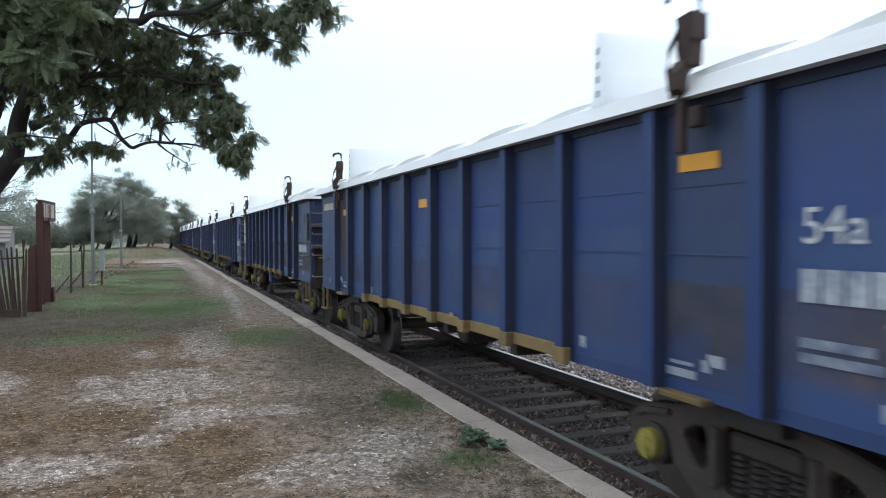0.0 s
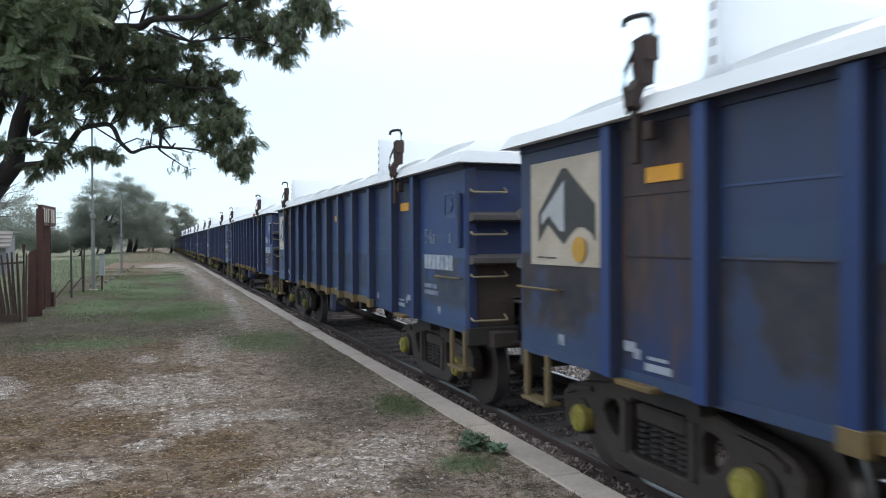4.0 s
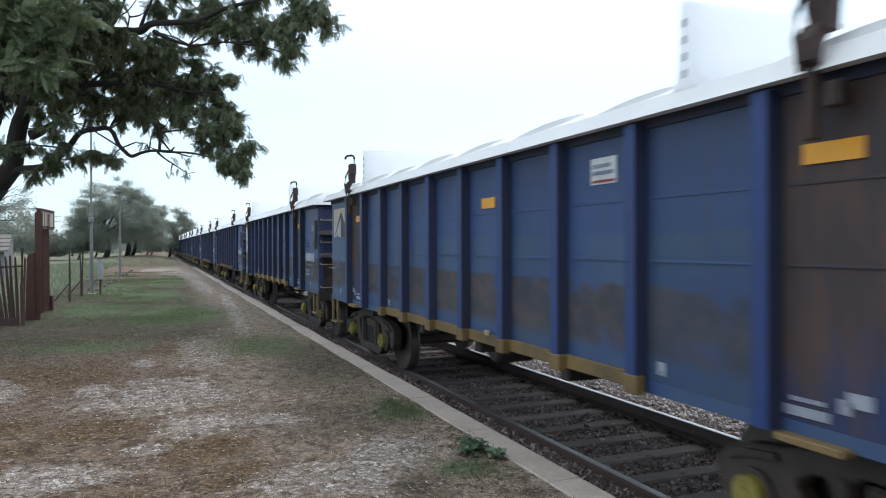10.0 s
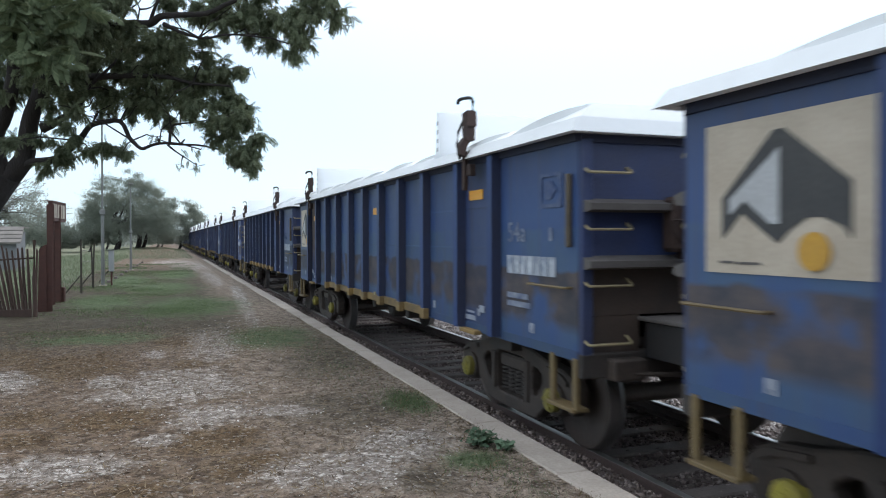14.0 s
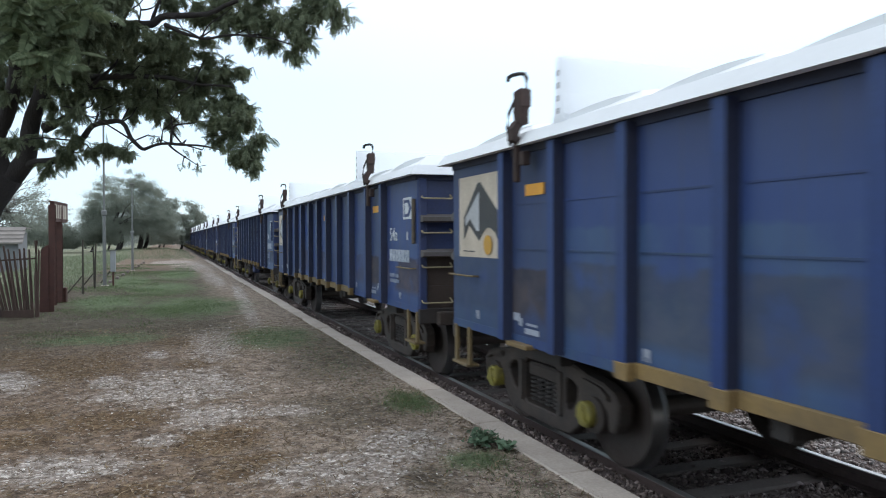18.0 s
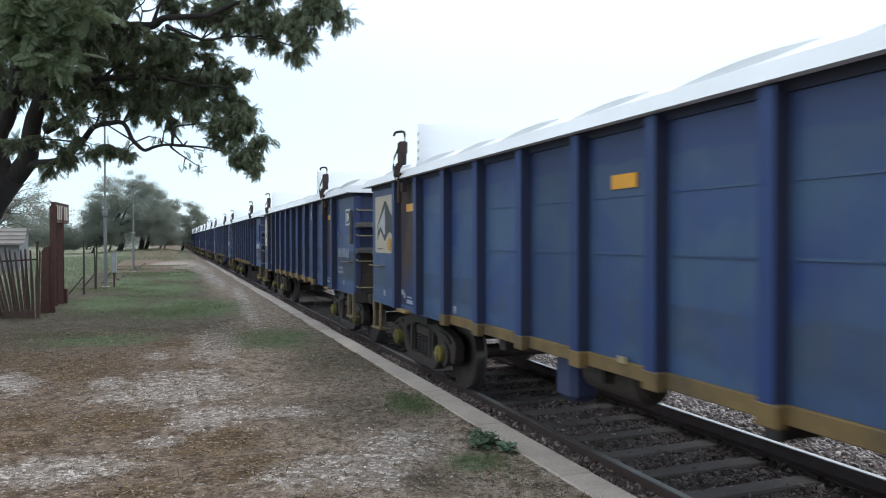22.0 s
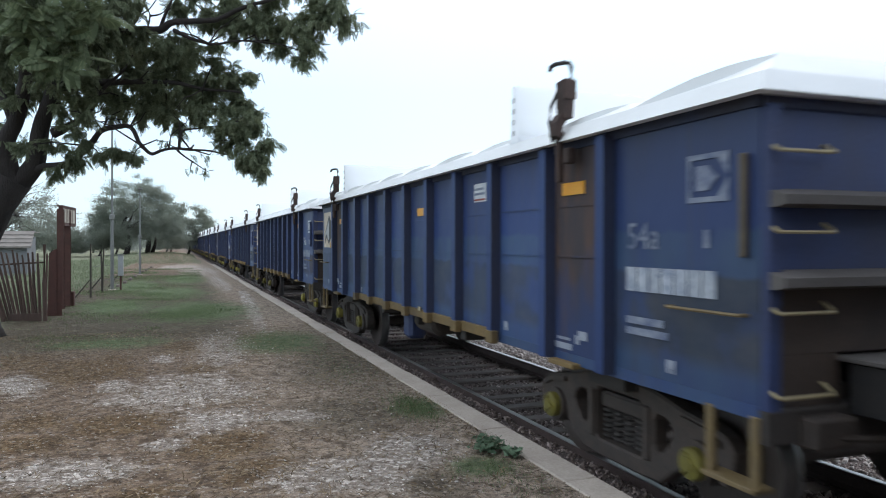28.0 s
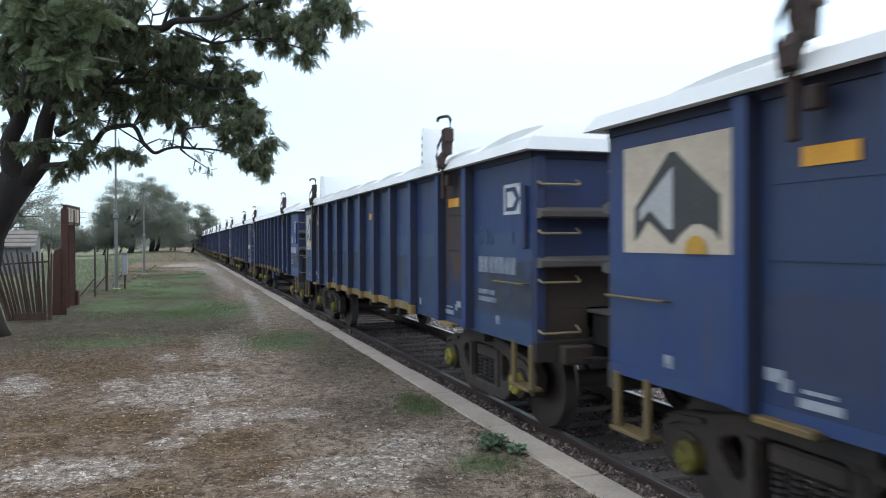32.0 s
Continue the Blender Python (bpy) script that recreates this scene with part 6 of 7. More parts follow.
    deep = [(-2.35, 14.9, 4.75, 0.35), (-2.3, 15.0, 4.35, 0.3), (-2.75, 14.9, 4.6, 0.35), (-2.8, 15.0, 4.2, 0.3), (-0.96, 15.0, 5.35, 0.34), (-0.28, 15.0, 5.3, 0.3), (0.41, 12.9, 3.82, 0.24), (0.76, 12.7, 3.85, 0.26), (1.11, 12.6, 3.91, 0.2), (0.88, 12.6, 3.57, 0.22), (1.23, 12.4, 3.58, 0.18), (1.35, 12.3, 3.23, 0.14), (-0.54, 13.0, 5.05, 0.25), (-0.11, 12.9, 4.95, 0.32), (0.28, 12.9, 4.79, 0.3), (-0.84, 13.2, 4.99, 0.41), (-2.26, 15.0, 5.33, 0.4), (-1.62, 15.0, 5.39, 0.4), (-1.9, 15.0, 4.75, 0.4), (-1.25, 15.0, 4.75, 0.4), (-0.58, 15.0, 4.8, 0.4), (0.12, 15.0, 4.8, 0.4), (0.64, 15.0, 4.62, 0.36), (-1.63, 15.0, 4.2, 0.36), (-0.97, 15.0, 4.24, 0.4), (-0.28, 15.0, 4.24, 0.4), (0.32, 15.0, 4.22, 0.36), (0.47, 13.0, 5.5, 0.24), (0.93, 12.7, 5.55, 0.2), (0.2, 13.2, 5.12, 0.16), (0.6, 13.0, 4.97, 0.16), (0.65, 13.0, 4.74, 0.2), (1.22, 12.3, 5.29, 0.2), (1.05, 12.4, 3.4, 0.2), (1.3, 12.2, 2.98, 0.16)]
    upper = [(-1.9, 13.2, 6.2, 0.7), (-1.0, 12.9, 6.5, 0.7), (-0.1, 12.6, 6.3, 0.6), (0.8, 12.3, 6.1, 0.55), (1.6, 11.9, 5.9, 0.45), (-2.8, 13.6, 6.0, 0.7), (-3.4, 14.6, 5.4, 0.6), (-3.9, 15.2, 5.2, 0.6), (-3.0, 14.6, 6.4, 0.7), (-2.0, 14.4, 6.6, 0.7)]
    for name, sprays, dens in (("low", LOW_SPRAYS, 1.0), ("mid", MID_SPRAYS, 1.25), ("top", TOP_SPRAYS, 1.15), ("left", LEFT_SPRAYS, 1.3), ("inner", inner, 0.75), ("upper", upper, 0.4), ("deep", deep, 1.05)):
        mats = []
        twigs = bmesh.new()
        for x, y, z, r in sprays:
            c = np.array([x, y, z])
            n_twig = max(3, int(21 * dens * (r / 0.35) ** 1.7))
            root = limb_pts[np.argmin(((limb_pts - c) ** 2).sum(1))]
            for _ in range(n_twig):
                g = rng.normal(size=3)
                g /= np.linalg.norm(g)
                tip = c + g * r * rng.uniform(0.25, 1.05) * np.array([1.05, 1.25, 0.85])
                base = tip - (g * np.array([1, 1, 0.3]) + np.array([0, 0, -0.15])) * rng.uniform(0.18, 0.36)
                if rng.random() < 0.18:
                    rod(twigs, [Vector(base) - off, Vector((base + tip) / 2 + np.array([0, 0, 0.015])) - off, Vector(tip) - off], [0.006, 0.005, 0.003], 4, taper=1)
                k = rng.integers(13, 20) if r > 0.12 else rng.integers(2, 5)
                u = rng.uniform(0.0, 1.0, k)[:, None]
                pos = base + (tip - base) * u - np.array(off)
                out = g + rng.normal(size=(k, 3)) * 0.75
                out /= np.linalg.norm(out, axis=1)[:, None]
                rot = drooping(rng, out, rng.uniform(0.3, 2.4, k))
                ln = rng.uniform(0.11, 0.23, k) if r > 0.12 else rng.uniform(0.09, 0.16, k)
                mats.append(placed(rot, np.stack([ln, ln * rng.uniform(0.5, 0.85, k), ln], 1), pos))
            if rng.random() < 0.6:
                rod(twigs, [Vector(root) - off, Vector((root * 0.45 + c * 0.55) + np.array([0, 0, 0.05])) - off, Vector(c) - off], [0.016, 0.012, 0.006], 5, taper=1)
        crown = many("crown", v, f, np.concatenate(mats), M_LEAF, "feathery pinnate green foliage", "", "", tree)
        tagged(part("twig_work", twigs, M_BARK, crown), kind="stuff")


shade_tree()


def blob_points(rng, lobes, n):
    """Points near the skin of a heap of lobes, uneven, thinner inside."""
    w = np.array([l[3] ** 2 for l in lobes])
    pick = rng.choice(len(lobes), n, p=w / w.sum())
    L = np.array(lobes)[pick]
    d = rng.normal(size=(n, 3))
    d /= np.linalg.norm(d, axis=1)[:, None]
    rad = L[:, 3] * np.abs(rng.normal(0.85, 0.42, n))
    p = L[:, :3] + d * rad[:, None] * np.array([1.1, 1.1, 0.62])
    return p, d


def wide_tree(name, at, lobes, leaves, leaf, material, trunks, label, category="tree"):
    """An acacia-like tree: forked trunks, a wide crown of small leaf clumps, gaps at its edge."""
    t = thing(name, at, label, category)
    rng = np.random.default_rng(int(abs(at[0] * 10 + at[1])))
    for base, top, r in trunks:
        bm = bmesh.new()
        b, e = Vector(base), Vector(top)
        limb_mesh(bm, [b, b.lerp(e, 0.4) + Vector((r, 0, 0)), b.lerp(e, 0.75) - Vector((r, 0, 0)), e], r, r * 0.35)
        for l in lobes[:: max(1, len(lobes) // 5)]:
            limb_mesh(bm, [b.lerp(e, 0.7), b.lerp(e, 0.9).lerp(Vector(l[:3]), 0.5), Vector(l[:3])], r * 0.4, r * 0.1, 5)
        part("trunk", bm, M_BARK, t, smooth=True)
    p, d = blob_points(rng, lobes, leaves)
    p[:, 2] = np.maximum(p[:, 2], 0.5)
    v = np.array([(0, -0.07, 0), (0.55, -0.13, 0.05), (1.0, 0.0, 0), (0.5, 0.13, 0.05)])
    f = np.array([(0, 1, 2, 3)])
    s = leaf * rng.uniform(0.6, 1.6, leaves)
    out = p * np.array([1.0, 1.0, 0.35]) + rng.normal(size=p.shape) * 0.9
    out /= np.linalg.norm(out, axis=1)[:, None]
    many("crown", v, f, placed(drooping(rng, out, rng.uniform(-1.2, 0.9, leaves)), s, p), material, "wide crown of small grey-green leaves", "", "", t)
    return t


def lobes_for(seed, width, depth, low, high, n, size, lean=0.0):
    """Lobes that fill a broad dome from low to high."""
    r = random.Random(seed)
    out = []
    for _ in range(n):
        a = r.uniform(0, 2 * math.pi)
        q = math.sqrt(r.random())
        x, y = q * math.cos(a) * width / 2, q * math.sin(a) * depth / 2
        top = low + (high - low) * math.sqrt(max(0.05, 1 - q * q * 0.95))
        z = low + (top - low) * r.uniform(0.12, 1.0)
        out.append((x - lean * (z - low - 0.4 * (high - low)), y, z, size * r.uniform(0.6, 1.25)))
    return out


def far_trees():
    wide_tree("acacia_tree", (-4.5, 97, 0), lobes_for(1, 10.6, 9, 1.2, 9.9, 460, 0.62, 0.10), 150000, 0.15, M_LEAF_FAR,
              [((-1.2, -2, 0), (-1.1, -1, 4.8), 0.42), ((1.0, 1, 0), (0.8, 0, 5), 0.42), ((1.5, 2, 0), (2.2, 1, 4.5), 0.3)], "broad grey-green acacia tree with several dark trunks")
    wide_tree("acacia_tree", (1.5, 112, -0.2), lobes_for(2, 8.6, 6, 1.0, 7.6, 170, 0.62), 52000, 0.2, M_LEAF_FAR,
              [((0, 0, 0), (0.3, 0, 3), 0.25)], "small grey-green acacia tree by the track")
    thin = wide_tree("acacia_tree", (-11.0, 55, 0), lobes_for(3, 8.5, 6, 2.2, 6.5, 110, 0.5), 11000, 0.15, M_LEAF_THIN,
                     [((-1.5, 0, 0), (-0.5, 0, 3.4), 0.22), ((-1.2, 0, 0), (1.2, 0, 3.6), 0.14)], "thin-leaved spreading acacia tree behind the hut")
    r = random.Random(44)
    bm = bmesh.new()
    for _ in range(120):
        a, el = r.uniform(0, 2 * math.pi), r.uniform(-0.25, 1.1)
        way = Vector((math.cos(a) * math.cos(el), math.sin(a) * math.cos(el), math.sin(el)))
        root = Vector((r.uniform(-1.4, 1.6), r.uniform(-0.8, 0.8), r.uniform(2.6, 4.2)))
        ln = r.uniform(1.4, 3.0)
        rod(bm, [root, root + way * ln * 0.5 + Vector((0, 0, 0.2)), root + way * ln + Vector((0, 0, -0.1))], [0.035, 0.025, 0.010], 5, taper=1)
    tagged(part("twig_work", bm, M_TWIG, thin, "fine bare twigs"), kind="stuff")
    r = random.Random(12)
    for i in range(13):
        x = -62 + i * 4.9 + r.uniform(-1.5, 1.5)
        y = r.uniform(118, 165)
        h = r.uniform(3.6, 6.2)
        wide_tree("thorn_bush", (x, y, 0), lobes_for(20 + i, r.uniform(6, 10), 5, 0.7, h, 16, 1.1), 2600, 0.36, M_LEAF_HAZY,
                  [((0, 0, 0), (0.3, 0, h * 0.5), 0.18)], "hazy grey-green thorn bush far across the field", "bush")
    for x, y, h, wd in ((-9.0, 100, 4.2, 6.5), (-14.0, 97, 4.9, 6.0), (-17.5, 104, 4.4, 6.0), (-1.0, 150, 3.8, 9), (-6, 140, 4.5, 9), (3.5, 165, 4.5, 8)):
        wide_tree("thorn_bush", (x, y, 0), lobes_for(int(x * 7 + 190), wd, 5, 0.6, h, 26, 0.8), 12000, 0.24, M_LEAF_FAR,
                  [((0, 0, 0), (0.3, 0, h * 0.5), 0.16)], "dense grey-green thorn bush beyond the platform", "bush")


far_trees()


# ---- the fence, the station board and the poles ----
def picket_fence():
    f = thing("picket_fence", (-3.0, 17.6, 0), "leaning rusty picket fence beside the platform", "fence")
    rnd = random.Random(2)
    n = 11
    for i in range(n):
        u = i / (n - 1)
        xb = -0.34 + 0.62 * u
        xt = -0.74 + 0.98 * u
        h = 1.46 + rnd.uniform(-0.06, 0.05)
        bm = bmesh.new()
        d = Vector((xt - xb, rnd.uniform(-0.06, 0.06), h))
        q = [Vector((xb, 0.0, -0.05)), Vector((xb, 0, 0)) + d * 0.5 + Vector((rnd.uniform(-0.015, 0.015), 0, 0)), Vector((xb, 0, 0)) + d]
        rod(bm, q, [0.031, 0.031, 0.018], 6, taper=1)
        part("picket", bm, M_OLDWOOD, f)
    bm = bmesh.new()
    rod(bm, [(-0.72, 0.03, 1.18), (-0.2, 0.04, 1.21), (0.36, 0.03, 1.24)], 0.02, 6)
    part("rail", bm, M_OLDWOOD, f)
    bm = bmesh.new()
    rod(bm, [(-0.38, -0.05, -0.05), (-0.62, -0.04, 0.8), (-0.80, -0.03, 1.38)], [0.04, 0.035, 0.03], 7, taper=1)
    part("brace", bm, M_OLDWOOD, f)
    bm = bmesh.new()
    rod(bm, [(0.38, -0.05, -0.05), (0.36, -0.04, 0.8), (0.37, -0.04, 1.62)], [0.045, 0.04, 0.035], 8, taper=1)
    part("post", bm, M_OLDWOOD, f)
    part("base_sheet", boxes((-0.28, -0.08, -0.02, 0.30, -0.05, 0.16), bevel=0.005), M_OLDWOOD, f, "low rusty sheet at the fence foot")
    # further pickets that run on behind the tree
    for i in range(10):
        x = -0.95 - i * 0.14
        bm = bmesh.new()
        rod(bm, [(x, 0.12 + 0.02 * i, -0.05), (x - 0.05, 0.12 + 0.02 * i, 0.7), (x - 0.08 + rnd.uniform(-0.03, 0.03), 0.12 + 0.02 * i, 1.42)], [0.031, 0.031, 0.018], 6, taper=1)
        part("picket", bm, M_OLDWOOD, f)


def station_board():
    """The name board stands along the platform and faces the track; its near end shows its depth."""
    s = thing("station_board", (-2.67, 20.5, 0), "red-brown station name board on two steel posts", "sign")
    turn = pose(0, 0, 0, 0, 0, -3.6)

    def along(*rows, bevel=0.0):
        bm = boxes(*rows, bevel=bevel)
        bmesh.ops.transform(bm, matrix=turn, verts=bm.verts)
        return bm

    for y, w in ((0.06, 0.15), (0.86, 0.14)):
        x0, x1 = -0.05 - w / 2, -0.05 + w / 2
        bm = along((x0, y - 0.07, -0.05, x1, y - 0.055, 2.5), (x0, y + 0.055, -0.05, x1, y + 0.07, 2.5), (-0.062, y - 0.055, -0.05, -0.038, y + 0.055, 2.5))
        part("post", bm, M_RUSTPOST, s, "red-brown steel post")
    b = part("board", along((-0.09, 0.0, 2.11, 0.0, 1.62, 2.57), bevel=0.008), M_RUSTPOST, s, "dark red-brown board")
    part("board_rim", along((-0.115, -0.02, 2.565, 0.02, 1.64, 2.595), (-0.105, -0.015, 2.09, 0.012, 1.635, 2.115), (-0.012, 1.59, 2.115, 0.016, 1.635, 2.565), (-0.012, -0.014, 2.115, 0.012, 0.03, 2.565)), M_RUSTPOST, b)
    for y, w in ((0.12, 0.25), (0.47, 0.11), (0.68, 0.30), (1.08, 0.10), (1.26, 0.26)):
        part("letter_bar", along((0.001, y, 2.17, 0.006, y + w, 2.52)), M_PALE, b)
    part("foot", along((-0.01, 0.95, -0.02, 0.08, 1.15, 0.38), bevel=0.02), M_RUSTPOST, s)
    p = thing("rusty_panel", (-2.72, 18.9, 0), "rusty red-brown sheet metal panel on edge", "panel")

    def upright(outline, y, thick):
        bm = flat(outline, thick)
        bmesh.ops.transform(bm, matrix=Matrix(((1, 0, 0, 0), (0, 0, -1, y), (0, 1, 0, 0), (0, 0, 0, 1))), verts=bm.verts)
        return bm

    part("sheet", upright([(-0.06, -0.03), (0.13, -0.03), (0.13, 1.51), (0.09, 1.50), (0.03, 1.44), (-0.02, 1.40)], 0.0, 0.012), M_RUSTPOST, p)
    part("sheet", upright([(0.122, -0.03), (0.24, -0.03), (0.25, 0.5), (0.25, 1.49), (0.20, 1.52), (0.122, 1.51)], 0.022, 0.012), M_RUSTPOST, p)
    part("edge_strip", upright([(-0.12, -0.03), (-0.075, -0.03), (-0.04, 1.36), (-0.06, 1.43), (-0.08, 1.38)], 0.03, 0.025), M_OLDWOOD, p, "dark wooden strip along the sheet's edge")


def posts_and_poles():
    for x, y, h, lean in ((-2.46, 24.8, 1.62, 0.0), (-2.32, 26.9, 1.5, 0.05), (-2.42, 28.0, 1.3, -0.03), (-1.98, 30.2, 1.1, 0.1)):
        t = thing("fence_post", (x, y, 0), "thin weathered wooden fence post", "post", "old fence posts")
        bm = bmesh.new()
        rod(bm, [(0, 0, -0.05), (lean * 0.4, 0, h * 0.5), (lean, 0, h)], [0.034, 0.03, 0.024], 7, taper=1)
        part("shaft", bm, M_POST, t)
        if lean >= 0.0:
            bm = bmesh.new()
            rod(bm, [(-0.42, -0.1, 0.0), (0.0, 0, 0.55)], 0.02, 6)
            part("strut", bm, M_POST, t)
    w = thing("fence_wire", (-2.46, 24.8, 0), "loose wires between the old fence posts", "wire")
    for z in (0.45, 0.95, 1.3):
        bm = bmesh.new()
        rod(bm, [(0, 0, z), (0.08, 1.0, z - 0.05), (0.14, 2.1, z - 0.02), (0.1, 3.2, z - 0.08), (0.48, 5.4, z - 0.12)], 0.006, 4)
        part("wire", bm, M_BLACK, w)
    for x, y, h, lab in ((-2.12, 28.3, 5.6, "grey steel lamp pole rising into the leaves"), (-1.78, 41.5, 4.3, "slim grey steel lamp pole")):
        p = thing("lamp_pole", (x, y, 0), lab, "lamp pole", "poles along the platform")
        bm = bmesh.new()
        rod(bm, [(0, 0, -0.05), (0, 0, h * 0.45), (0.0, 0, h * 0.46), (0.01, 0, h)], [0.062, 0.052, 0.038, 0.03], 10, taper=1)
        part("shaft", bm, M_GALV, p)
        part("collar", boxes((-0.09, -0.09, h * 0.44, 0.09, 0.09, h * 0.475), bevel=0.03), M_GALV, p)
        bm = bmesh.new()
        rod(bm, [(0, 0, h), (0.02, -0.1, h + 0.12), (0.05, -0.35, h + 0.16)], 0.02, 6)
        part("arm", bm, M_GALV, p)
        part("lamp_head", boxes((-0.08, -0.62, h + 0.10, 0.16, -0.30, h + 0.19), bevel=0.03), M_GALV, p)
        part("foot_plate", boxes((-0.12, -0.12, -0.03, 0.12, 0.12, 0.02), bevel=0.01), M_COPING, p)
    s = thing("leaning_stick", (-3.55, 26.0, 0), "pale leaning stick propped in the field grass", "stick")
    bm = bmesh.new()
    rod(bm, [(0.0, 0, 1.2), (0.12, -0.05, 0.6), (0.30, -0.1, -0.02)], [0.02, 0.022, 0.025], 6, taper=1)
    part("shaft", bm, M_GALV, s)
    bm = bmesh.new()
    rod(bm, [(0.03, 0.02, 1.12), (-0.02, 0.2, 0.6), (-0.05, 0.4, -0.02)], [0.016, 0.018, 0.02], 6, taper=1)
    part("prop", bm, M_GALV, s)
    b = thing("meter_box", (-1.86, 28.5, 0), "white metal meter box on a short stand", "meter box")
    part("cabinet", boxes((-0.09, -0.08, 0.48, 0.09, 0.08, 1.22), bevel=0.015), M_WALL, b)
    part("stand", boxes((-0.03, -0.03, -0.05, 0.03, 0.03, 0.48)), M_RUSTPOST, b)
    part("roof", boxes((-0.11, -0.10, 1.22, 0.11, 0.10, 1.25)), M_GALV, b)
    for i in range(9):
        y = 30 + i * 2.9
        k = thing("kerb_stone", (-2.05 + 0.06 * i, y, -0.03), "pale weathered kerb stone at the platform's back edge", "kerb stone", "kerb stones")
        bm = boxes((-0.07, -0.12, 0, 0.07, 0.12, 0.13), bevel=0.03)
        part("block", bm, M_SLEEPER, k)


M_HUT = surface("dull_hut_wall", (0.20, 0.205, 0.215), 0.9, second=(0.14, 0.14, 0.145), scale=1.5, amount=0.6)


def hut():
    h = thing("hut", (-8.72, 42.5, 0), "small whitewashed hut with pale layered sheet roof", "hut")
    part("front_wall", boxes((-1.7, 0.0, -0.1, 1.55, 0.15, 1.45)), M_HUT, h)
    part("back_wall", boxes((-1.7, 2.4, -0.1, 1.55, 2.55, 2.0)), M_HUT, h)
    for x in (-1.7, 1.40):
        bm = bmesh.new()
        prism(bm, [(0.15, -0.1), (2.4, -0.1), (2.4, 2.0), (0.15, 1.45)], x, x + 0.15)
        part("side_wall", bm, M_HUT, h)
    for i in range(4):
        bm = bmesh.new()
        y0, z0 = -0.3 + i * 0.42, 1.40 + i * 0.205
        prism(bm, [(y0, z0), (y0 + 0.5, z0 + 0.23), (y0 + 0.5, z0 + 0.27), (y0, z0 + 0.09)], -1.95 + 0.02 * i, 1.78 - 0.03 * i)
        part("roof_sheet", bm, M_ROOF, h)
    part("roof_back", boxes((-1.9, 1.35, 2.2, 1.72, 2.7, 2.25)), M_ROOF, h)


def unseen_wall():
    """Plain unseen wall behind the viewer, added to cut the light from there."""
    bm = boxes((-16.0, -5.3, -0.1, 1.3, -5.0, 5.6), (-16.0, -5.3, 5.6, 1.3, -4.1, 5.75))
    tagged(part("wall_south", bm, M_WALL), "plain whitewashed wall added out of view to cut light", "wall", kind="structure")


unseen_wall()
picket_fence()
station_board()
posts_and_poles()
hut()


# ---- loose stones, straw and grass on the ground ----
STONE_V = [(0.5, 0.05, 0.02), (-0.48, -0.1, 0.05), (0.08, 0.45, -0.04), (-0.05, -0.42, 0.06), (0.1, 0.04, 0.36), (-0.06, 0.06, -0.34)]
STONE_F = [(0, 2, 4), (2, 1, 4), (1, 3, 4), (3, 0, 4), (2, 0, 5), (1, 2, 5), (3, 1, 5), (0, 3, 5)]


def soil_z(x, y):
    return np.array([ground_height(a, b) for a, b in zip(x, y)])


def stones(name, n, x0, x1, y0, y1, zfun, size, material, label, category, seed, crowd=1.6):
    rng = np.random.default_rng(seed)
    x = rng.uniform(x0, x1, n)
    y = y0 + (y1 - y0) * rng.random(n) ** crowd
    s = size * np.exp(rng.normal(0, 0.35, n))
    sc = np.stack([s, s * rng.uniform(0.6, 1.0, n), s * rng.uniform(0.5, 0.9, n)], 1)
    pos = np.stack([x, y, zfun(x, y) + s * 0.1], 1)
    return many(name, STONE_V, STONE_F, placed(turns(rng, n, 0.9), sc, pos), material, label, category)


def bed_z(x, y):
    xs = [p[0] for p in prof_bed]
    return np.interp(x, xs, [p[1] for p in prof_bed])


prof_bed = [(2.81, -0.36), (3.2, -0.335), (3.5, -0.335), (3.56, -0.36), (3.62, -0.435), (3.7, -0.460), (5.2, -0.460), (5.45, -0.42), (5.8, -0.37), (6.5, -0.36), (7.0, -0.45), (7.7, -0.62)]
stones("ballast_stones", 9000, 2.84, 3.54, 2.0, 32, bed_z, 0.042, M_EDGE_STONE, "brown crushed stones along the platform wall", "ballast stones", 1)
stones("ballast_stones", 19000, 3.64, 5.30, 2.0, 30, bed_z, 0.046, M_BALLAST_STONE, "dark crushed stones between the rails", "ballast stones", 2)
stones("ballast_stones", 18000, 5.42, 7.2, 2.5, 34, bed_z, 0.06, M_SHOULDER_STONE, "pale crushed stones of the far ballast shoulder", "ballast stones", 3)


def strewn(rng, n, y0, y1, crowd, x0=-4.5, x1=EDGE_IN - 0.02):
    """Places on the platform, closer together near its viewed end."""
    y = y0 + (y1 - y0) * rng.random(n) ** crowd
    x = rng.uniform(x0, x1, n)
    return x, y


def mask(x, y, scale, seed):
    return np.array([noise.noise((a * scale, b * scale, seed)) for a, b in zip(x, y)])


def place_share(x, y, rows):
    """How far inside one of the oval places: 1 at its middle, 0 at its edge."""
    best = np.full(len(x), -1.0)
    for cx, cy, rx, ry, turn in rows:
        c, q = math.cos(radians(turn)), math.sin(radians(turn))
        dx, dy = ((x - cx) * c - (y - cy) * q) / rx, ((x - cx) * q + (y - cy) * c) / ry
        best = np.maximum(best, 1 - np.sqrt(dx * dx + dy * dy))
    return best


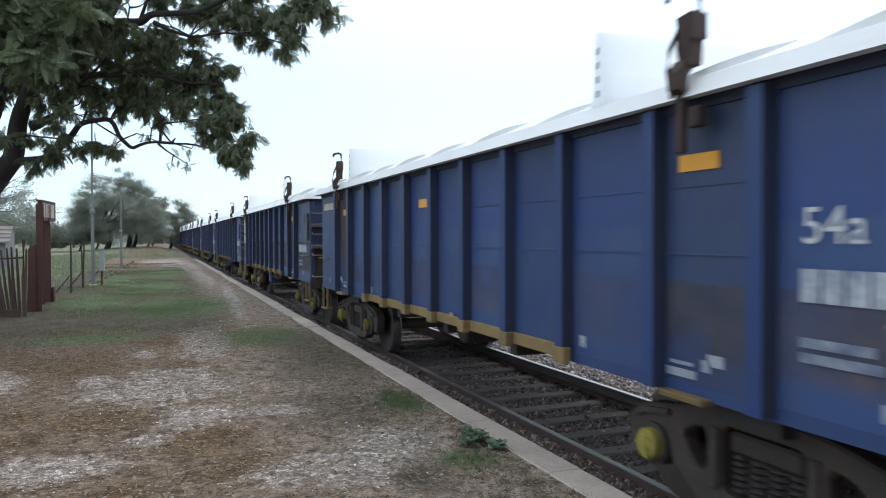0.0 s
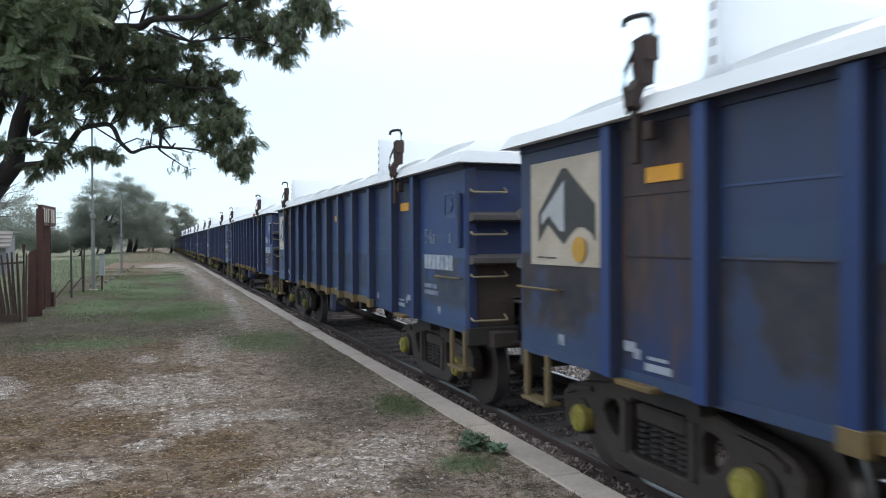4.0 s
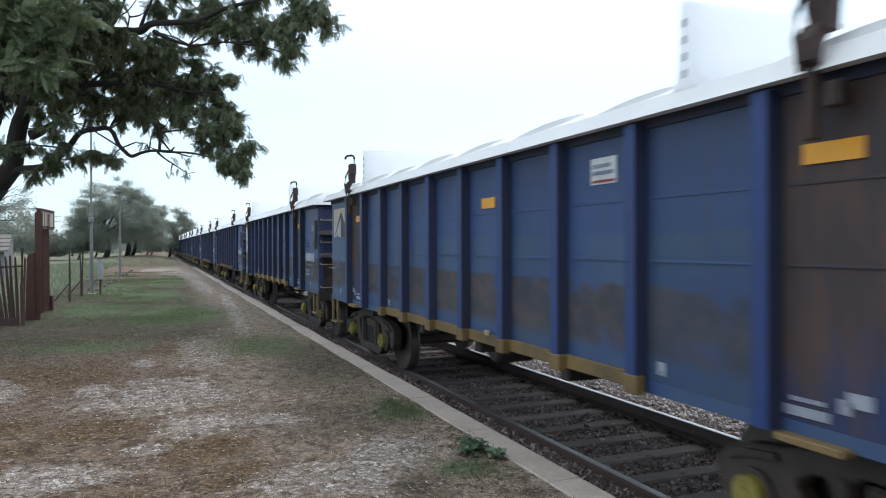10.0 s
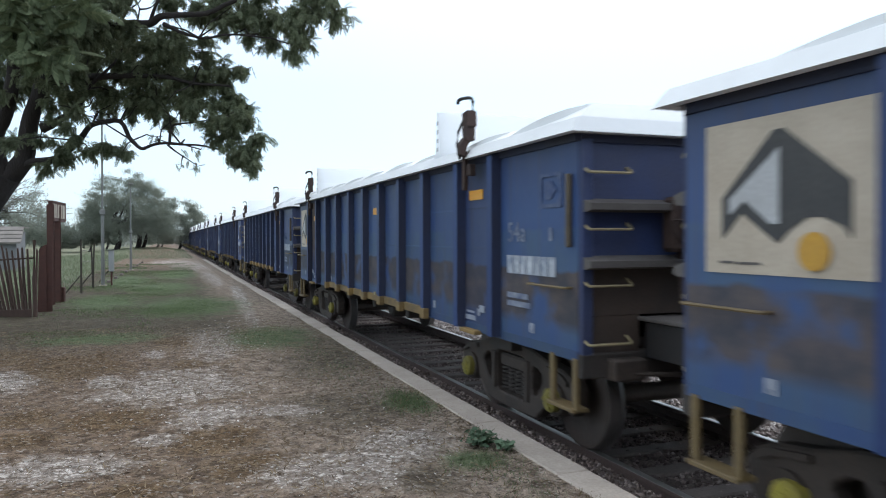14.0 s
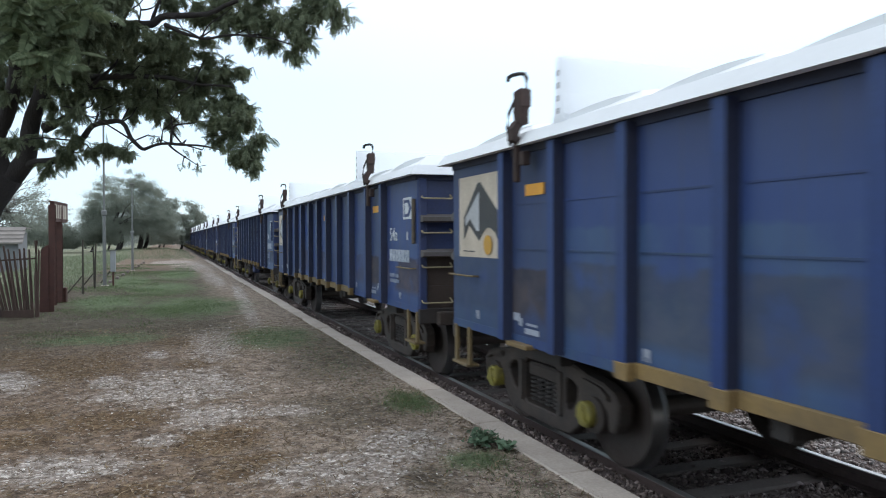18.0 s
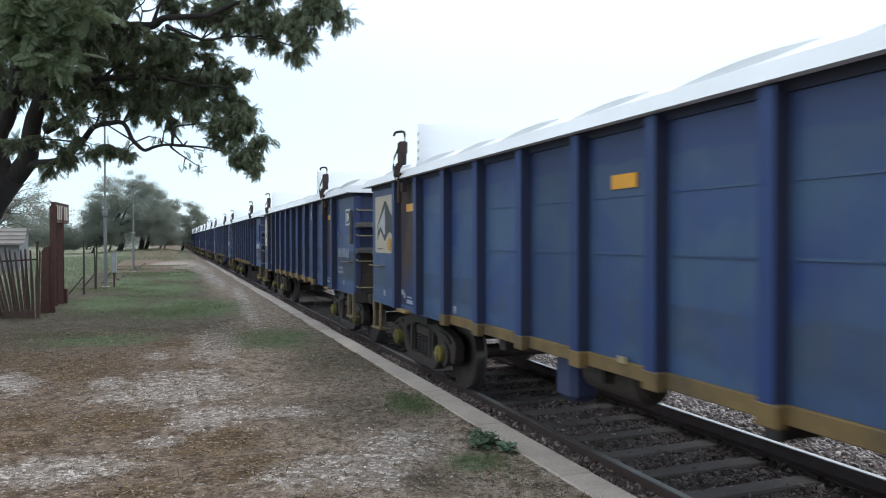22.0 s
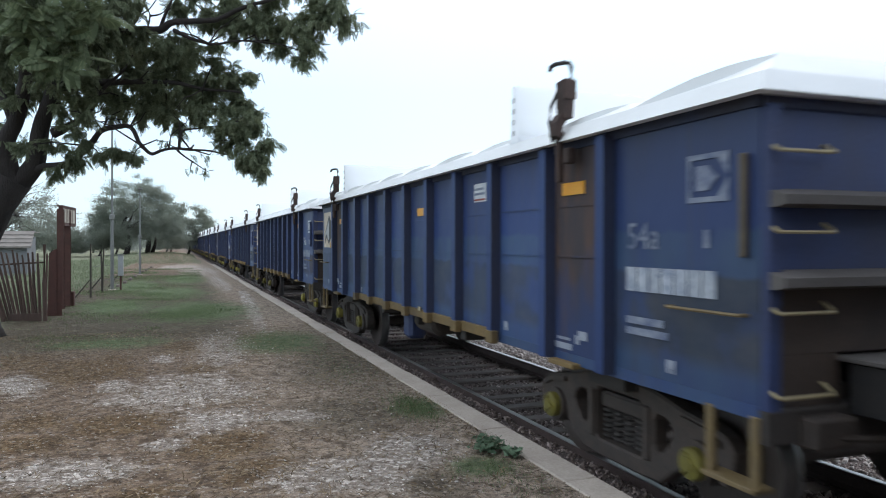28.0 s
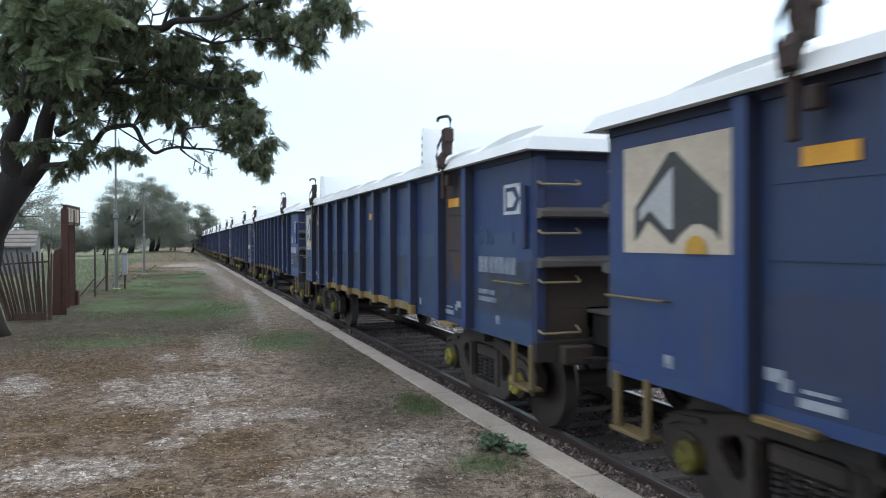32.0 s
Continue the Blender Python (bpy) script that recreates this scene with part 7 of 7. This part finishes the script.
def pebbles():
    rng = np.random.default_rng(8)
    x, y = strewn(rng, 52000, 1.6, 16, 1.6)
    keep = place_share(x, y, PALE_PLACES) + mask(x, y, 0.9, 3.0) * 0.5 + rng.normal(0, 0.4, len(x)) > 0.05
    x, y = x[keep], y[keep]
    n = len(x)
    s = np.minimum(0.0115 * np.exp(rng.normal(0, 0.55, n)), 0.03)
    sc = np.stack([s * 1.3, s, s * 0.6], 1)
    many("pebbles", STONE_V, STONE_F, placed(turns(rng, n, 0.4), sc, np.stack([x, y, soil_z(x, y) + s * 0.15], 1)), M_PEBBLE, "small pale pebbles strewn over the platform", "pebbles")


def straw():
    rng = np.random.default_rng(9)
    x, y = strewn(rng, 90000, 1.6, 15, 1.6)
    keep = np.maximum(place_share(x, y, RUST_PLACES), 0.3 * mask(x, y, 0.7, 7.0)) + rng.normal(0, 0.3, len(x)) > 0.1
    x, y = x[keep], y[keep]
    n = len(x)
    v = [(-0.5, -0.035, 0), (0.0, -0.05, 0.06), (0.5, 0.0, 0.02), (0.0, 0.05, 0.06)]
    s = 0.065 * rng.uniform(0.4, 1.7, n)
    many("straw", v, [(0, 1, 2, 3)], placed(turns(rng, n, 0.45), s, np.stack([x, y, soil_z(x, y) + 0.006], 1)), M_STRAW, "brown dry grass litter lying on the soil", "straw")


def blades(name, x, y, height, material, label, rng):
    n = len(x)
    v = [(-0.06, 0, 0), (0.06, 0, 0), (0.04, 0.16, 0.6), (0.0, 0.42, 0.95)]
    s = height * rng.uniform(0.5, 1.4, n)
    many(name, v, [(0, 1, 2, 3)], placed(turns(rng, n, 0.5), s, np.stack([x, y, soil_z(x, y) - 0.004], 1)), material, label, "grass")


def grass():
    rng = np.random.default_rng(11)
    # green turf further along and patches by the edge
    x, y = strewn(rng, 110000, 10.5, 50, 1.4, -4.8, 1.9)
    keep = mask(x, y, 0.35, 1.0) + 0.6 * mask(x, y, 1.1, 2.0) + np.clip((y - 15) / 10, -0.7, 0.12) - np.clip((x - 0.9) / 1.2, 0, 1) + rng.normal(0, 0.15, len(x)) > 0.33
    x, y = x[keep], y[keep]
    blades("green_grass", x, y, 0.03 + 0.0008 * y, M_GRASS, "short green grass patches on the platform", rng)
    # patches near the edge strip
    px, py = [], []
    for cx, cy, rx, ry, n in ((1.5, 12.6, 0.6, 1.4, 2600), (2.0, 9.8, 0.4, 1.8, 1200), (2.25, 7.1, 0.2, 0.5, 2000), (2.2, 5.0, 0.26, 0.32, 700), (2.2, 4.1, 0.25, 0.6, 500), (0.1, 17.7, 0.8, 1.3, 5000), (-0.8, 23.0, 1.2, 2.2, 5000), (-1.5, 14.0, 0.8, 0.8, 1500)):
        px.append(rng.normal(cx, rx * 0.6, n))
        py.append(rng.normal(cy, ry * 0.6, n))
    x, y = np.concatenate(px), np.concatenate(py)
    k = x < EDGE_IN - 0.01
    blades("green_grass", x[k], y[k], 0.03, M_GRASS, "low green weeds in patches near the platform edge", rng)
    # dry tufts
    x, y = strewn(rng, 42000, 1.8, 16, 1.5)
    keep = mask(x, y, 0.8, 4.0) + 0.5 * mask(x, y, 3.1, 5.0) + 0.22 * np.abs(x - 0.05 - 0.035 * y) + rng.normal(0, 0.2, len(x)) > 0.3
    blades("dry_grass", x[keep], y[keep], 0.019, M_STRAW, "short dry brown grass on the trodden soil", rng)
    # litter and tufts that have crept over the inner edge of the coping
    y = 2.0 + 26 * rng.random(5200) ** 1.5
    x = EDGE_IN + rng.normal(0.0, 0.03, 5200) + 0.05 * mask(y, y * 0.3, 1.3, 6.0)
    ok = mask(x, y, 0.9, 8.0) > -0.15
    blades("dry_grass", np.minimum(x[ok], EDGE_IN + 0.08), y[ok], 0.022, M_STRAW, "dry tufts creeping over the concrete edge", rng)
    # taller grass in the field behind the fence
    x, y = strewn(rng, 26000, 21, 75, 1.3, -22, -3.2)
    blades("field_grass", x, y, 0.22, M_FIELD, "knee-high green grass in the field behind the fence", rng)
    x, y = strewn(rng, 9000, 62, 112, 1.0, -8, 2.0)
    blades("field_grass", x, y, 0.16, M_FIELD, "short grass on the low bank beyond the platform", rng)


def weed():
    rng = np.random.default_rng(21)
    w = thing("weed", (2.36, 5.38, 0), "small leafy green weed at the platform edge", "weed")
    for cx, cy, r, n in ((-0.02, 0.02, 0.16, 190), (0.1, -0.22, 0.09, 60)):
        d = rng.normal(size=(n, 3))
        d[:, 2] = np.abs(d[:, 2])
        d /= np.linalg.norm(d, axis=1)[:, None]
        pos = d * r * rng.uniform(0.3, 1, n)[:, None] * np.array([1, 1, 0.75]) + np.array([cx, cy, 0.01])
        v = [(-0.5, 0, 0), (0, -0.32, 0.05), (0.5, 0, -0.05), (0, 0.32, 0.05)]
        many("leaves", v, [(0, 1, 2, 3)], placed(turns(rng, n, 0.7), 0.055 * rng.uniform(0.6, 1.4, n), pos), M_WEED, "small green leaves", "", "stuff", w)
        bm = bmesh.new()
        for i in range(0, n, 8):
            rod(bm, [(cx, cy, -0.01), Vector(pos[i])], 0.004, 4)
        tagged(part("stem", bm, M_WEED, w), kind="stuff")


pebbles()
straw()
grass()
weed()


# ---- what moves ----
def motions():
    times = [0.5 * i for i in range(65)]
    spin = [(0.1 * i, math.degrees((train_place(0) - train_place(0.1 * i)) / WHEEL_R)) for i in range(321)]
    for k, w in enumerate(wagons):
        walk(w, [(t, pose(TRACK_X, train_place(t) + k * PITCH, RAIL_Z)) for t in times])
        if k > 17:
            continue
        for o in w.children:
            if o.name.startswith("wheelset"):
                y = o.location.y
                walk(o, [(t, pose(0, y, WHEEL_R, a)) for t, a in spin])


motions()
